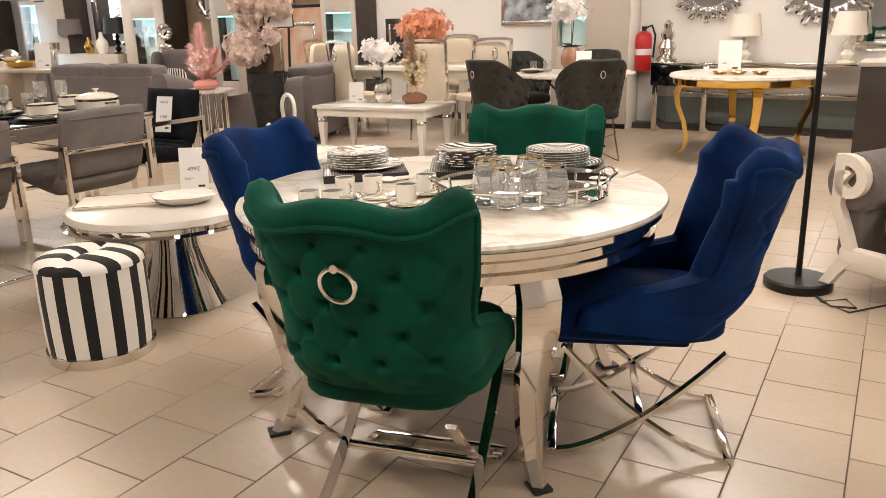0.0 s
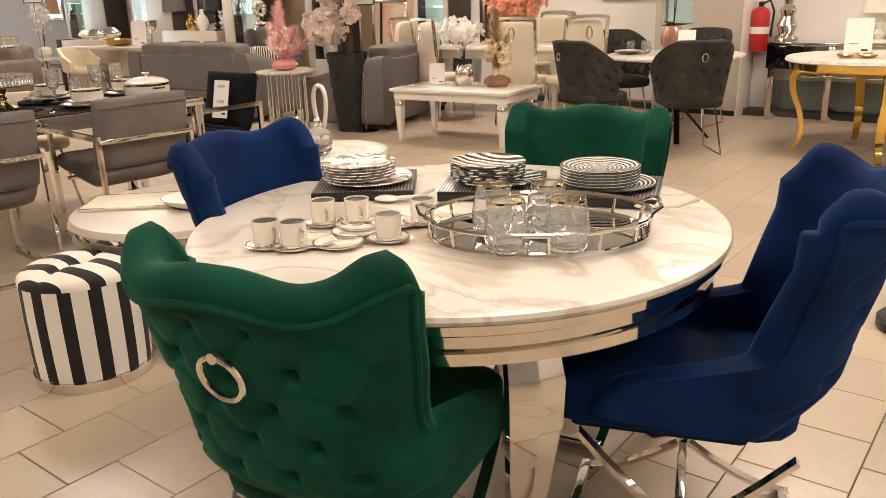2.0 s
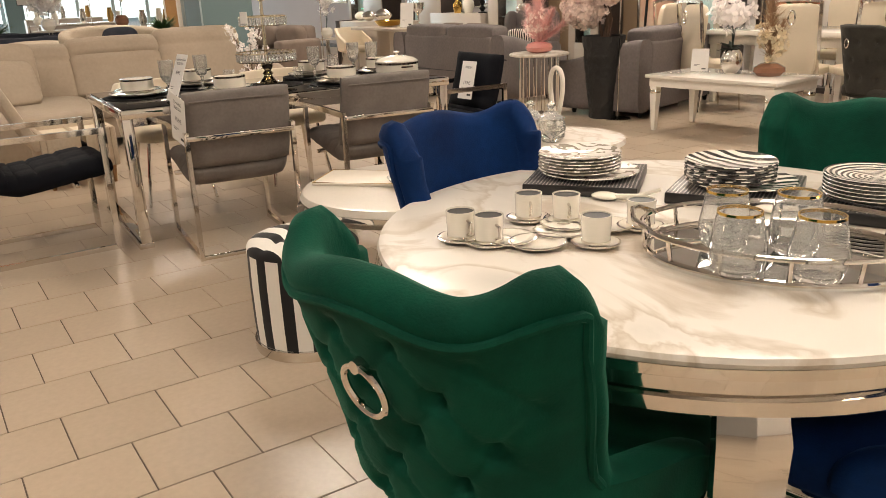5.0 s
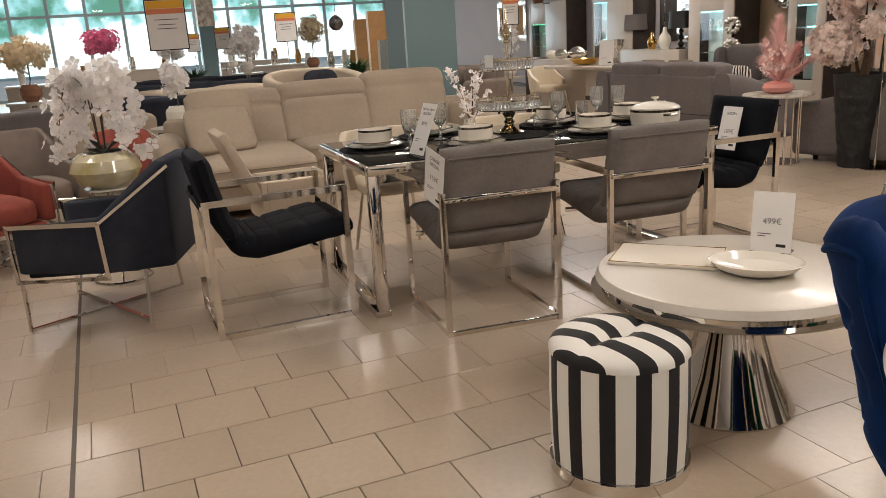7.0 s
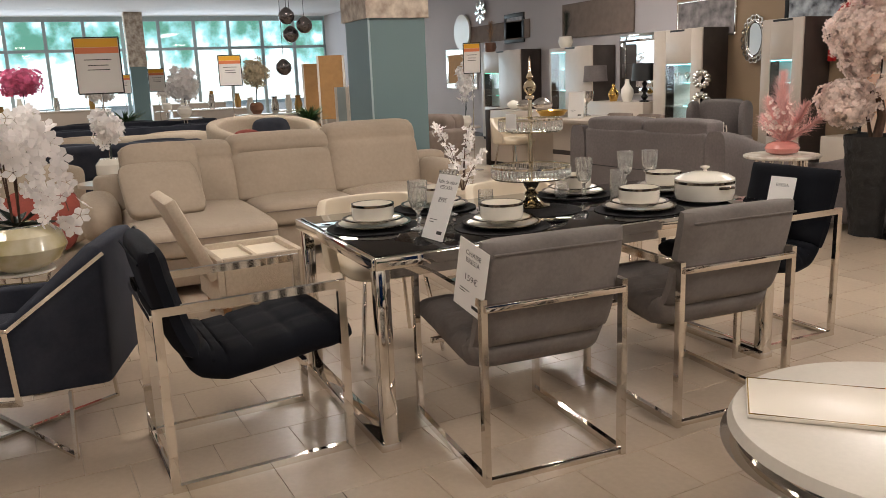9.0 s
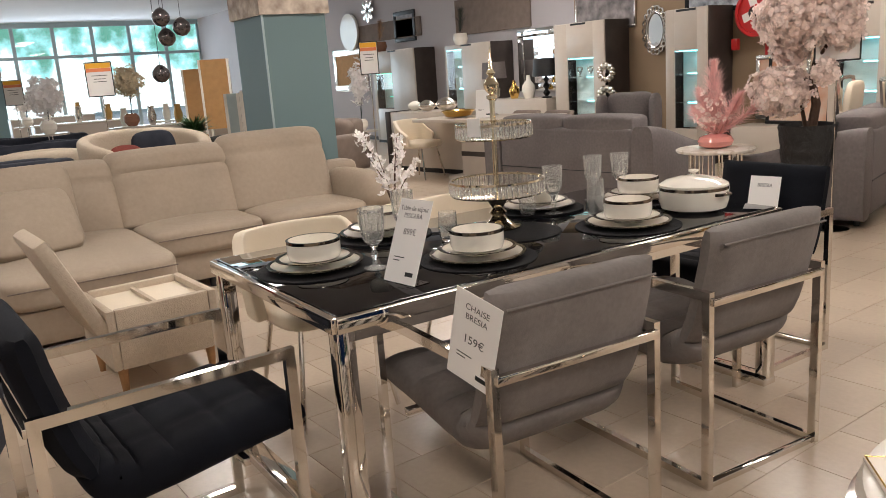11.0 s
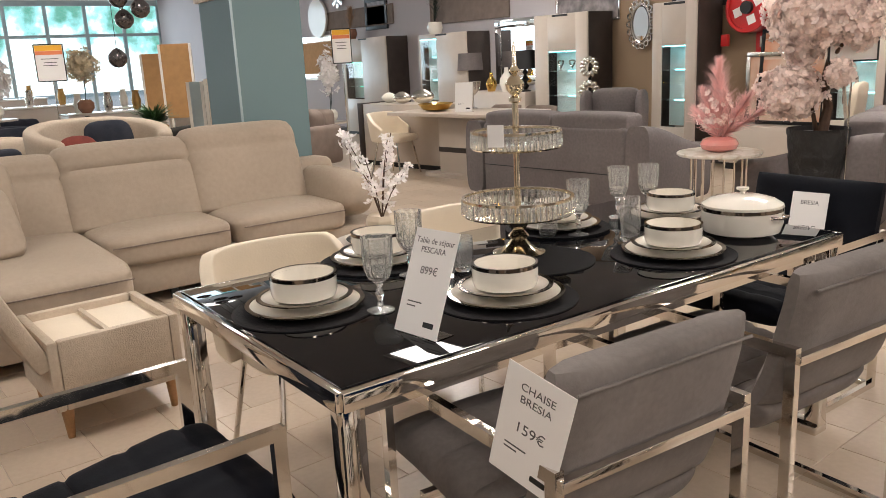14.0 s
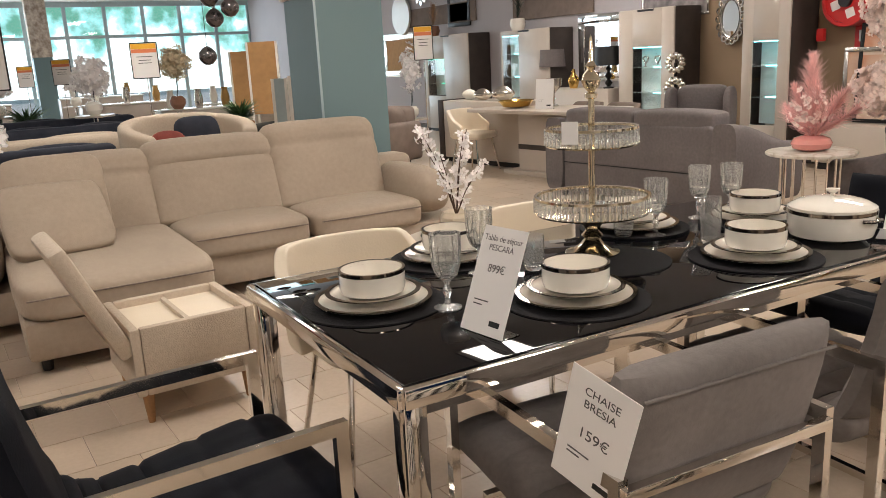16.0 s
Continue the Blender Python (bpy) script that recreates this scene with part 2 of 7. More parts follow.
M = dict(
    tile=tile_mat("beige_tile", (0.465, 0.370, 0.278)),
    grout=mat("grout", (0.16, 0.12, 0.09), 0.9, vary=0.3, scale=20),
    strip=mat("joint_strip", (0.12, 0.09, 0.07), 0.6),
    wall=mat("warm_white_paint", (0.72, 0.68, 0.64), 0.7, vary=0.06, scale=1.2, bump=0.05),
    wall_grey=mat("lilac_grey_paint", (0.46, 0.43, 0.44), 0.8, vary=0.06, scale=1.0, bump=0.05),
    wall_brown=mat("tan_paint", (0.30, 0.21, 0.13), 0.8, vary=0.08, scale=1.5, bump=0.05),
    teal=mat("teal_paint", (0.15, 0.225, 0.24), 0.6, vary=0.06, scale=1.0, bump=0.04),
    band=mat("sage_band_paint", (0.30, 0.36, 0.36), 0.7, vary=0.08),
    ceiling=mat("ceiling_white", (0.62, 0.62, 0.63), 0.8, vary=0.05, scale=1.0),
    terrazzo=mat("pale_stone_print", (0.70, 0.62, 0.52), 0.7, second=(0.28, 0.2, 0.15), vary=0.5, scale=9.0),
    skirting=mat("dark_skirting", (0.06, 0.05, 0.045), 0.5),
    chrome=mat("polished_steel", (0.78, 0.74, 0.69), 0.06, 1.0, vary=0.06, scale=3.0),
    silver=mat("silver_finish", (0.80, 0.76, 0.70), 0.18, 1.0, vary=0.15, scale=20),
    gold=mat("polished_gold", (0.85, 0.56, 0.16), 0.12, 1.0, vary=0.1, scale=4),
    mirror=mat("mirror_glass", (0.85, 0.86, 0.86), 0.02, 1.0),
    black_metal=mat("black_metal", (0.015, 0.014, 0.014), 0.4, 0.6, vary=0.2),
    black_glass=mat("black_glass", (0.003, 0.003, 0.004), 0.02),
    black=mat("black_plastic", (0.012, 0.012, 0.012), 0.45, vary=0.2),
    glass=mat("clear_glass", (0.97, 0.98, 0.97), 0.0, glass=True),
    crystal=mat("cut_crystal", (0.97, 0.97, 0.95), 0.02, glass=True, frost=0.86),
    tumbler_glass=mat("bright_tumbler_glass", (0.98, 0.98, 0.97), 0.01, glass=True, frost=0.90),
    pane=mat("window_glass", (0.96, 0.98, 0.98), 0.0, glass=True),
    green=velvet("emerald_velvet", (0.001, 0.066, 0.039), (0.10, 0.58, 0.38), (0.0, 0.026, 0.016)),
    blue=velvet("royal_blue_velvet", (0.001, 0.022, 0.100), (0.06, 0.24, 0.70), (0.001, 0.009, 0.045)),
    navy=velvet("night_blue_velvet", (0.042, 0.045, 0.058), (0.24, 0.26, 0.32), (0.022, 0.025, 0.036)),
    black_velvet=velvet("black_velvet", (0.006, 0.007, 0.011), (0.03, 0.035, 0.05), (0.003, 0.003, 0.005)),
    grey=velvet("taupe_velvet", (0.195, 0.172, 0.158), (0.5, 0.45, 0.41), (0.135, 0.118, 0.108)),
    dark_grey=velvet("charcoal_velvet", (0.055, 0.052, 0.046), (0.28, 0.26, 0.23), (0.03, 0.029, 0.026)),
    sofa_grey=mat("grey_sofa_cloth", (0.165, 0.143, 0.138), 0.9, vary=0.2, scale=3, fine=0.12, sheen=0.3, bump=0.2, bump_scale=300),
    beige=mat("beige_sofa_cloth", (0.375, 0.300, 0.228), 0.9, vary=0.12, scale=2.5, fine=0.06, sheen=0.35, sheen_tint=(0.9, 0.8, 0.65), bump=0.25, bump_scale=220),
    cream=mat("cream_leather", (0.70, 0.60, 0.46), 0.5, vary=0.08, scale=4, bump=0.1, bump_scale=120),
    boucle=mat("cream_boucle", (0.55, 0.455, 0.35), 0.95, vary=0.12, scale=60, bump=0.5, bump_scale=180),
    red=velvet("brick_red_velvet", (0.30, 0.075, 0.055), (0.6, 0.3, 0.25), (0.2, 0.05, 0.04)),
    brown_cloth=mat("taupe_cloth", (0.22, 0.17, 0.14), 0.9, vary=0.2, bump=0.2, bump_scale=200),
    marble=marble("white_marble", (0.69, 0.64, 0.575), (0.50, 0.425, 0.34), 0.36),
    cream_stone=mat("cream_stone", (0.62, 0.565, 0.49), 0.32, vary=0.06, scale=5, fine=0.03, coat=0.1),
    white_gloss=mat("white_gloss", (0.80, 0.76, 0.70), 0.15, vary=0.04, scale=3, coat=0.4),
    ivory=mat("ivory_lacquer", (0.78, 0.70, 0.60), 0.35, vary=0.06, scale=4),
    porcelain=mat("cream_porcelain", (0.82, 0.77, 0.68), 0.12, vary=0.03, coat=0.5),
    paper=mat("white_card", (0.82, 0.79, 0.76), 0.6, vary=0.03),
    ink=mat("grey_ink", (0.10, 0.09, 0.09), 0.7),
    slate=mat("slate_cloth", (0.011, 0.010, 0.011), 0.8, vary=0.3, scale=40, bump=0.4, bump_scale=160, spec=0.15),
    stripes=striped("striped_velvet", (0.82, 0.78, 0.72), (0.012, 0.011, 0.012), 0.105),
    wood=mat("oak_wood", (0.42, 0.22, 0.09), 0.5, vary=0.35, scale=6, fine=0.1),
    dark_wood=mat("dark_wood", (0.045, 0.032, 0.026), 0.5, vary=0.35, scale=6, fine=0.15),
    greige=mat("greige_laminate", (0.50, 0.43, 0.36), 0.3, vary=0.06, scale=5, coat=0.2),
    cork=mat("tan_board", (0.45, 0.25, 0.10), 0.8, vary=0.15, scale=12),
    pink=mat("pink_blossom", (0.98, 0.85, 0.79), 0.8, vary=0.12, island=0.12),
    rose=mat("rose_plume", (0.93, 0.60, 0.57), 0.9, vary=0.2, scale=15, island=0.2),
    hot_pink=mat("hot_pink_blossom", (0.85, 0.22, 0.40), 0.8, vary=0.2, island=0.15),
    peach=mat("peach_blossom", (0.85, 0.42, 0.26), 0.8, vary=0.2, island=0.2),
    white_petal=mat("white_petal", (0.94, 0.90, 0.88), 0.7, vary=0.05, island=0.08),
    cream_petal=mat("cream_petal", (0.80, 0.68, 0.48), 0.8, vary=0.1, island=0.12),
    pampas=mat("brown_pampas", (0.40, 0.25, 0.15), 0.95, vary=0.25, scale=30, island=0.2),
    leaf=mat("green_leaf", (0.07, 0.15, 0.05), 0.5, vary=0.3, island=0.3),
    dark_leaf=mat("dark_leaf", (0.012, 0.022, 0.014), 0.45, vary=0.3),
    twig=mat("brown_twig", (0.10, 0.055, 0.035), 0.9, vary=0.4, scale=20, bump=0.6, bump_scale=60),
    pink_glaze=mat("pink_glaze", (0.75, 0.30, 0.26), 0.1, vary=0.1, coat=0.6),
    brown_glaze=mat("brown_glaze", (0.32, 0.15, 0.09), 0.12, vary=0.2, coat=0.6),
    bark_black=mat("black_rough_vase", (0.014, 0.013, 0.013), 0.6, vary=0.3, scale=20, bump=1.0, bump_scale=25),
    red_metal=mat("red_enamel", (0.55, 0.02, 0.02), 0.3, vary=0.1, coat=0.4),
    yellow_print=mat("yellow_print", (0.80, 0.42, 0.03), 0.6),
    orange_print=mat("orange_print", (0.72, 0.22, 0.10), 0.6),
    led=mat("cyan_led", (0.22, 0.80, 0.85), 0.5, emit=7.0),
    led_green=mat("green_led", (0.10, 0.85, 0.40), 0.5, emit=3.0),
    # on cabinet backs this colour stands in for cyan strip light on white
    aqua=mat("pale_aqua_and_led_tint", (0.66, 0.80, 0.79), 0.4, vary=0.1),
    aluminium=mat("window_aluminium", (0.42, 0.50, 0.52), 0.4, 0.5, vary=0.1),
    lamp_panel=mat("lamp_diffuser", (1.0, 0.95, 0.88), 0.5, emit=6.0),
    pendant=mat("smoked_glass", (0.16, 0.14, 0.14), 0.05, 0.8),
    amber=mat("amber_glass", (0.5, 0.3, 0.1), 0.05, 0.5),
)

def let_through(name, share):
    """Thin petals pass on part of the light that falls on their backs."""
    nt = M[name].node_tree
    b = nt.nodes["Principled BSDF"]
    tr = nt.nodes.new("ShaderNodeBsdfTranslucent")
    mx = nt.nodes.new("ShaderNodeMixShader")
    mx.inputs[0].default_value = share
    if b.inputs["Base Color"].links:
        nt.links.new(b.inputs["Base Color"].links[0].from_socket, tr.inputs["Color"])
    else:
        tr.inputs["Color"].default_value = b.inputs["Base Color"].default_value
    nt.links.new(b.outputs[0], mx.inputs[1])
    nt.links.new(tr.outputs[0], mx.inputs[2])
    nt.links.new(mx.outputs[0], nt.nodes["Material Output"].inputs["Surface"])


for petal in ("pink", "rose", "hot_pink", "peach", "white_petal", "cream_petal"):
    let_through(petal, 0.42)

# ---- building helpers ----
def place(x, y, turn=0.0, z=0.0):
    return pose(x, y, z, 0, 0, turn)


def thing(name, m, label, category, group="", kind=""):
    ob = new(name)
    ob.empty_display_size = 0.1
    ob.matrix_world = m
    return tagged(ob, label, category, group, kind)


def finish(bm, name, material, smooth=True, angle=35):
    me = bpy.data.meshes.new(name)
    bmesh.ops.recalc_face_normals(bm, faces=bm.faces)
    bm.to_mesh(me)
    bm.free()
    me.materials.append(material)
    if smooth:
        for p in me.polygons:
            p.use_smooth = True
        me.set_sharp_from_angle(angle=radians(angle))
    return me


def part(name, bm, material, parent, label="", smooth=True, angle=35):
    ob = new(name, finish(bm, name, material, smooth, angle))
    ob.parent = parent
    return tagged(ob, label)


def solo(name, bm, material, m, label, category, group="", kind="", smooth=True):
    ob = new(name, finish(bm, name, material, smooth))
    ob.matrix_world = m
    return tagged(ob, label, category, group, kind)


def box(bm, x0, x1, y0, y1, z0, z1, bevel=0.0, m=None, seg=2):
    r = bmesh.ops.create_cube(bm, size=1.0)
    vs = r["verts"]
    for v in vs:
        v.co = Vector(((x0 + x1) / 2 + v.co.x * (x1 - x0), (y0 + y1) / 2 + v.co.y * (y1 - y0), (z0 + z1) / 2 + v.co.z * (z1 - z0)))
    fs = list({f for v in vs for f in v.link_faces})
    if bevel:
        es = list({e for v in vs for e in v.link_edges})
        out = bmesh.ops.bevel(bm, geom=es + vs, offset=bevel, segments=seg, affect="EDGES", profile=0.5)
        vs = list({v for f in out["faces"] for v in f.verts})
    if m is not None:
        todo, seen = list(vs), set(vs)
        while todo:
            v = todo.pop()
            for e in v.link_edges:
                w = e.other_vert(v)
                if w not in seen:
                    seen.add(w)
                    todo.append(w)
        bmesh.ops.transform(bm, matrix=m, verts=list(seen))
    return bm


def B(*a, **k):
    return box(bmesh.new(), *a, **k)


def lathe(profile, seg=32, bm=None, m=None, close=True):
    """A turned body from (radius, height) pairs, bottom to top."""
    bm = bm or bmesh.new()
    rings, made = [], []
    for r, z in profile:
        if r < 1e-5:
            ring = [bm.verts.new((0, 0, z))]
        else:
            ring = [bm.verts.new((r * math.cos(2 * math.pi * i / seg), r * math.sin(2 * math.pi * i / seg), z)) for i in range(seg)]
        rings.append(ring)
        made += ring
    for a, b in zip(rings, rings[1:]):
        for i in range(seg):
            j = (i + 1) % seg
            if len(a) == 1 and len(b) == 1:
                continue
            if len(a) == 1:
                bm.faces.new((a[0], b[j], b[i]))
            elif len(b) == 1:
                bm.faces.new((a[i], a[j], b[0]))
            else:
                bm.faces.new((a[i], a[j], b[j], b[i]))
    if close:
        for ring in (rings[0], rings[-1]):
            if len(ring) > 2:
                bm.faces.new(ring)
    if m is not None:
        bmesh.ops.transform(bm, matrix=m, verts=made)
    return bm


def sweep(points, w, h=None, bm=None, up=(0, 0, 1), seg=8, loop=False, taper=1.0):
    """A bar along points: round of radius w, or w wide and h high. taper: size at the end."""
    bm = bm or bmesh.new()
    pts = [Vector(p) for p in points]
    n = len(pts)
    rings = []
    side_old = None
    for i, p in enumerate(pts):
        a = pts[i - 1] if (i or loop) else p
        c = pts[(i + 1) % n] if (i < n - 1 or loop) else p
        d1, d2 = (p - a), (c - p)
        d1 = d1.normalized() if d1.length > 1e-9 else None
        d2 = d2.normalized() if d2.length > 1e-9 else None
        d = ((d1 or d2) + (d2 or d1)).normalized() if ((d1 or d2) + (d2 or d1)).length > 1e-6 else (d1 or d2)
        u = Vector(up)
        if abs(d.dot(u)) > 0.98:
            u = Vector((0, 1, 0)) if abs(d.y) < 0.9 else Vector((1, 0, 0))
            if side_old is not None:
                u = side_old.cross(d)
        side = d.cross(u).normalized()
        if side_old is not None and side.dot(side_old) < 0:
            side = -side
        side_old = side
        top = side.cross(d).normalized()
        miter = 1.0
        if d1 is not None and d2 is not None:
            miter = min(1.6, 1 / max(0.5, d.dot(d1)))
        s = 1 + (taper - 1) * i / max(1, n - 1)
        if h is None:
            ring = [bm.verts.new(p + (side * math.cos(2 * math.pi * k / seg) + top * math.sin(2 * math.pi * k / seg)) * w * s) for k in range(seg)]
        else:
            bend = (d2 - d1).normalized() if (d1 is not None and d2 is not None and (d2 - d1).length > 1e-6) else None
            ms = miter if bend is not None and abs(bend.dot(side)) > 0.5 else 1.0
            mt = miter if bend is not None and abs(bend.dot(top)) > 0.5 else 1.0
            ring = [bm.verts.new(p + side * (a2 * w / 2 * ms * s) + top * (b2 * h / 2 * mt * s)) for a2, b2 in ((-1, -1), (1, -1), (1, 1), (-1, 1))]
        rings.append(ring)
    pairs = list(zip(rings, rings[1:])) + ([(rings[-1], rings[0])] if loop else [])
    k = len(rings[0])
    for a, b in pairs:
        for i in range(k):
            j = (i + 1) % k
            bm.faces.new((a[i], a[j], b[j], b[i]))
    if not loop:
        bm.faces.new(rings[0])
        bm.faces.new(rings[-1])
    return bm


def grid(fn, nu, nv, bm=None, wrap=False):
    """A surface fn(u, v), u and v from 0 to 1."""
    bm = bm or bmesh.new()
    vs = [[bm.verts.new(fn(i / nu, j / nv)) for j in range(nv + 1)] for i in range(nu if wrap else nu + 1)]
    for i in range(nu):
        a, b = vs[i], vs[(i + 1) % len(vs)]
        for j in range(nv):
            bm.faces.new((a[j], b[j], b[j + 1], a[j + 1]))
    return bm


def soft(sx, sy, sz, bm=None, m=None, n=10, puff=0.35, power=5.0):
    """A stuffed cushion: a rounded block of that size, fuller in the middle, standing on z = 0."""
    cube = bmesh.new()
    for axis in range(3):
        for s in (-1, 1):
            def face(u, v, axis=axis, s=s):
                p = [0, 0, 0]
                p[axis], p[(axis + 1) % 3], p[(axis + 2) % 3] = s, 2 * u - 1, 2 * v - 1
                return p
            grid(face, n, n, cube)
    bmesh.ops.remove_doubles(cube, verts=cube.verts, dist=1e-4)
    seen = list(cube.verts)
    for v in seen:
        x, y, z = v.co
        k = (abs(x) ** power + abs(y) ** power + abs(z) ** power) ** (1 / power)
        x, y, z = x / k, y / k, z / k
        fat = 1 - puff * (1 - (1 - abs(x) ** 2.2) * (1 - abs(y) ** 2.2))
        v.co = Vector((x * sx / 2, y * sy / 2, sz / 2 + z * sz / 2 * max(0.3, fat)))
    if m is not None:
        bmesh.ops.transform(cube, matrix=m, verts=seen)
    if bm is None:
        return cube
    both = bpy.data.meshes.new("cushion")
    cube.to_mesh(both)
    cube.free()
    bm.from_mesh(both)
    bpy.data.meshes.remove(both)
    return bm


def T(x=0, y=0, z=0, rx=0, ry=0, rz=0):
    return pose(x, y, z, rx, ry, rz)

# ---- the hall ----
def structure(name, bm, material, label="", smooth=False):
    ob = new(name, finish(bm, name, material, smooth))
    return tagged(ob, label, "", "", "structure")


floor = structure("floor", B(WEST, EAST, SOUTH, NORTH, -0.2, -0.004), M["grout"], "beige square ceramic floor tiles with dark joints")
structure("ceiling", B(WEST, EAST, SOUTH, NORTH, TOP, TOP + 0.2), M["ceiling"], "plain pale ceiling")
wall_north = structure("wall_north", B(-7.9, EAST, NORTH, NORTH + 0.2, 0, TOP), M["wall"], "warm white painted wall")
structure("wall_brown", B(-12.0, -7.9, NORTH, NORTH + 0.2, 0, TOP), M["wall_brown"], "tan painted wall")
structure("wall_grey", B(WEST, -12.0, NORTH, NORTH + 0.2, 0, TOP), M["wall_grey"], "lilac grey painted wall")
structure("wall_south", B(WEST, EAST, SOUTH - 0.2, SOUTH, 0, TOP), M["wall"], "warm white painted wall")
structure("wall_east", B(EAST, EAST + 0.2, SOUTH, NORTH, 0, TOP), M["wall"], "warm white painted wall")
structure("wall_band", B(-3.0, EAST, NORTH - 0.006, NORTH - 0.001, 0.06, 0.36), M["band"], "sage painted band along the wall foot")
structure("baseboard", B(WEST, EAST, NORTH - 0.19, NORTH - 0.001, -0.003, 0.06), M["skirting"], "dark skirting board")

# glazed front
west = structure("wall_west", B(WEST - 0.2, WEST, SOUTH, -8.2, 0, TOP), M["wall"], "short wall beside the glazing")
window = structure("window_1", B(WEST - 0.12, WEST - 0.02, -8.2, NORTH, 3.45, TOP), M["aluminium"], "tall glazed shop front with grey metal bars")
for i in range(17):
    y = -8.2 + i * (NORTH + 8.2) / 16
    part("mullion", B(WEST - 0.12, WEST - 0.02, y - 0.05, y + 0.05, 0, 3.45), M["aluminium"], window, smooth=False)
for z in (0.0, 2.53):
    part("transom", B(WEST - 0.11, WEST - 0.03, -8.2, NORTH, z, z + 0.09), M["aluminium"], window, smooth=False)
for i in range(16):
    y = -8.2 + i * (NORTH + 8.2) / 16
    p = part("pane", B(WEST - 0.075, WEST - 0.065, y + 0.05, y + (NORTH + 8.2) / 16 - 0.05, 0.09, 3.45), M["pane"], window, smooth=False)
    p.visible_shadow = False

# outside: car park and trees, over-bright by day
out = bpy.data.materials.new("daylight_distance")
out.use_nodes = True
nt = out.node_tree
nt.nodes.clear()
o1 = nt.nodes.new("ShaderNodeOutputMaterial")
em = nt.nodes.new("ShaderNodeEmission")
tc = nt.nodes.new("ShaderNodeTexCoord")
sep = nt.nodes.new("ShaderNodeSeparateXYZ")
nz = nt.nodes.new("ShaderNodeTexNoise")
nz.inputs["Scale"].default_value, nz.inputs["Detail"].default_value = 0.5, 8.0
mr = nt.nodes.new("ShaderNodeMapRange")
mr.inputs[1].default_value, mr.inputs[2].default_value, mr.inputs[3].default_value, mr.inputs[4].default_value = 1.8, 4.6, -0.23, 0.04
ad = nt.nodes.new("ShaderNodeMath")
rp = nt.nodes.new("ShaderNodeValToRGB")
rp.color_ramp.elements[0].position, rp.color_ramp.elements[0].color = 0.38, (0.90, 1.0, 1.0, 1)
rp.color_ramp.elements[1].position, rp.color_ramp.elements[1].color = 0.62, (0.10, 0.27, 0.20, 1)
el = rp.color_ramp.elements.new(0.5)
el.color = (0.30, 0.60, 0.60, 1)
nt.links.new(tc.outputs["Object"], sep.inputs[0])
nt.links.new(tc.outputs["Object"], nz.inputs["Vector"])
nt.links.new(sep.outputs[2], mr.inputs[0])
nt.links.new(nz.outputs["Fac"], ad.inputs[0])
nt.links.new(mr.outputs[0], ad.inputs[1])
nt.links.new(ad.outputs[0], rp.inputs["Fac"])
nt.links.new(rp.outputs["Color"], em.inputs["Color"])
em.inputs["Strength"].default_value = 1.9
nt.links.new(em.outputs[0], o1.inputs[0])
structure("backdrop", grid(lambda u, v: (-60 - 14 * math.sin(math.pi * u), -50 + 110 * u, -0.5 + 16 * v), 24, 2), out, "trees and a bright car park beyond the glass")
structure("ground", B(-90, WEST - 0.2, -60, 70, -0.3, -0.05), mat("pale_asphalt", (0.30, 0.30, 0.30), 0.9, vary=0.2, scale=1), "pale paving outside")

# pillar: painted shaft below, printed stone pattern above
pillar = structure("pillar", B(-9.8, -9.15, 3.48, 4.05, 0, 1.93), M["teal"], "square pillar painted dusty teal with a patterned top")
part("pillar_top", B(-9.83, -9.12, 3.45, 4.08, 1.93, TOP), M["terrazzo"], pillar, smooth=False)
part("pillar_corner", B(-9.158, -9.144, 3.474, 3.49, 0, 1.93), M["aluminium"], pillar, smooth=False)
pillar2 = structure("pillar_far", B(-28.9, -28.4, 2.95, 3.43, 0, 2.0), M["teal"], "far pillar painted teal with a patterned top")
part("pillar_top", B(-28.92, -28.38, 2.93, 3.45, 2.0, TOP), M["terrazzo"], pillar2, smooth=False)

# includes fixtures for the two added, unseen fill lamps at x 2.2
for lx, ly in CEILING_AND_FILL_LAMPS + [(-21.0, 5.5), (-21.0, -1.0)]:
    f = thing("ceiling_light", place(lx, ly, 0, TOP), "long white ceiling light with a pale diffuser", "ceiling light", "ceiling lights")
    part("housing", B(-0.8, 0.8, -0.3, 0.3, -0.05, -0.002, 0.01), M["white_gloss"], f)
    part("diffuser", B(-0.74, 0.74, -0.24, 0.24, -0.07, -0.051), M["lamp_panel"], f)

# floor tiles: half-bond square tiles, slightly skew to the hall; the dark joint strip
TILE, SKEW = 0.3070, 2.45
tile_frame = pose(-3.7731, 0.6223, 0, 0, 0, SKEW)


def tile_mesh():
    bm = B(0.0022, TILE - 0.0022, 0.0022, TILE - 0.0022, -0.0035, 0.0, 0.0015, seg=1)
    return finish(bm, "floor_tile", M["tile"], False)


TILE_MESH = tile_mesh()
TILES_NEAR, TILES_FAR = [], []
for i in range(-36, 25):
    for j in range(-34, 30):
        x, y = i * TILE, j * TILE + (TILE / 2 if i % 2 else 0)
        c = tile_frame @ Vector((x + TILE / 2, y + TILE / 2, 0))
        if not (WEST + 0.3 < c.x < EAST - 0.3 and SOUTH + 0.3 < c.y < NORTH - 0.18):
            continue
        if -4.4 < c.x < 0.0 and 0.45 < c.y < 1.0 + (0.9 if c.x < -1.6 else 2.6) and len(TILES_NEAR) < 300:
            TILES_NEAR.append((x, y))
        else:
            TILES_FAR.append((x, y))


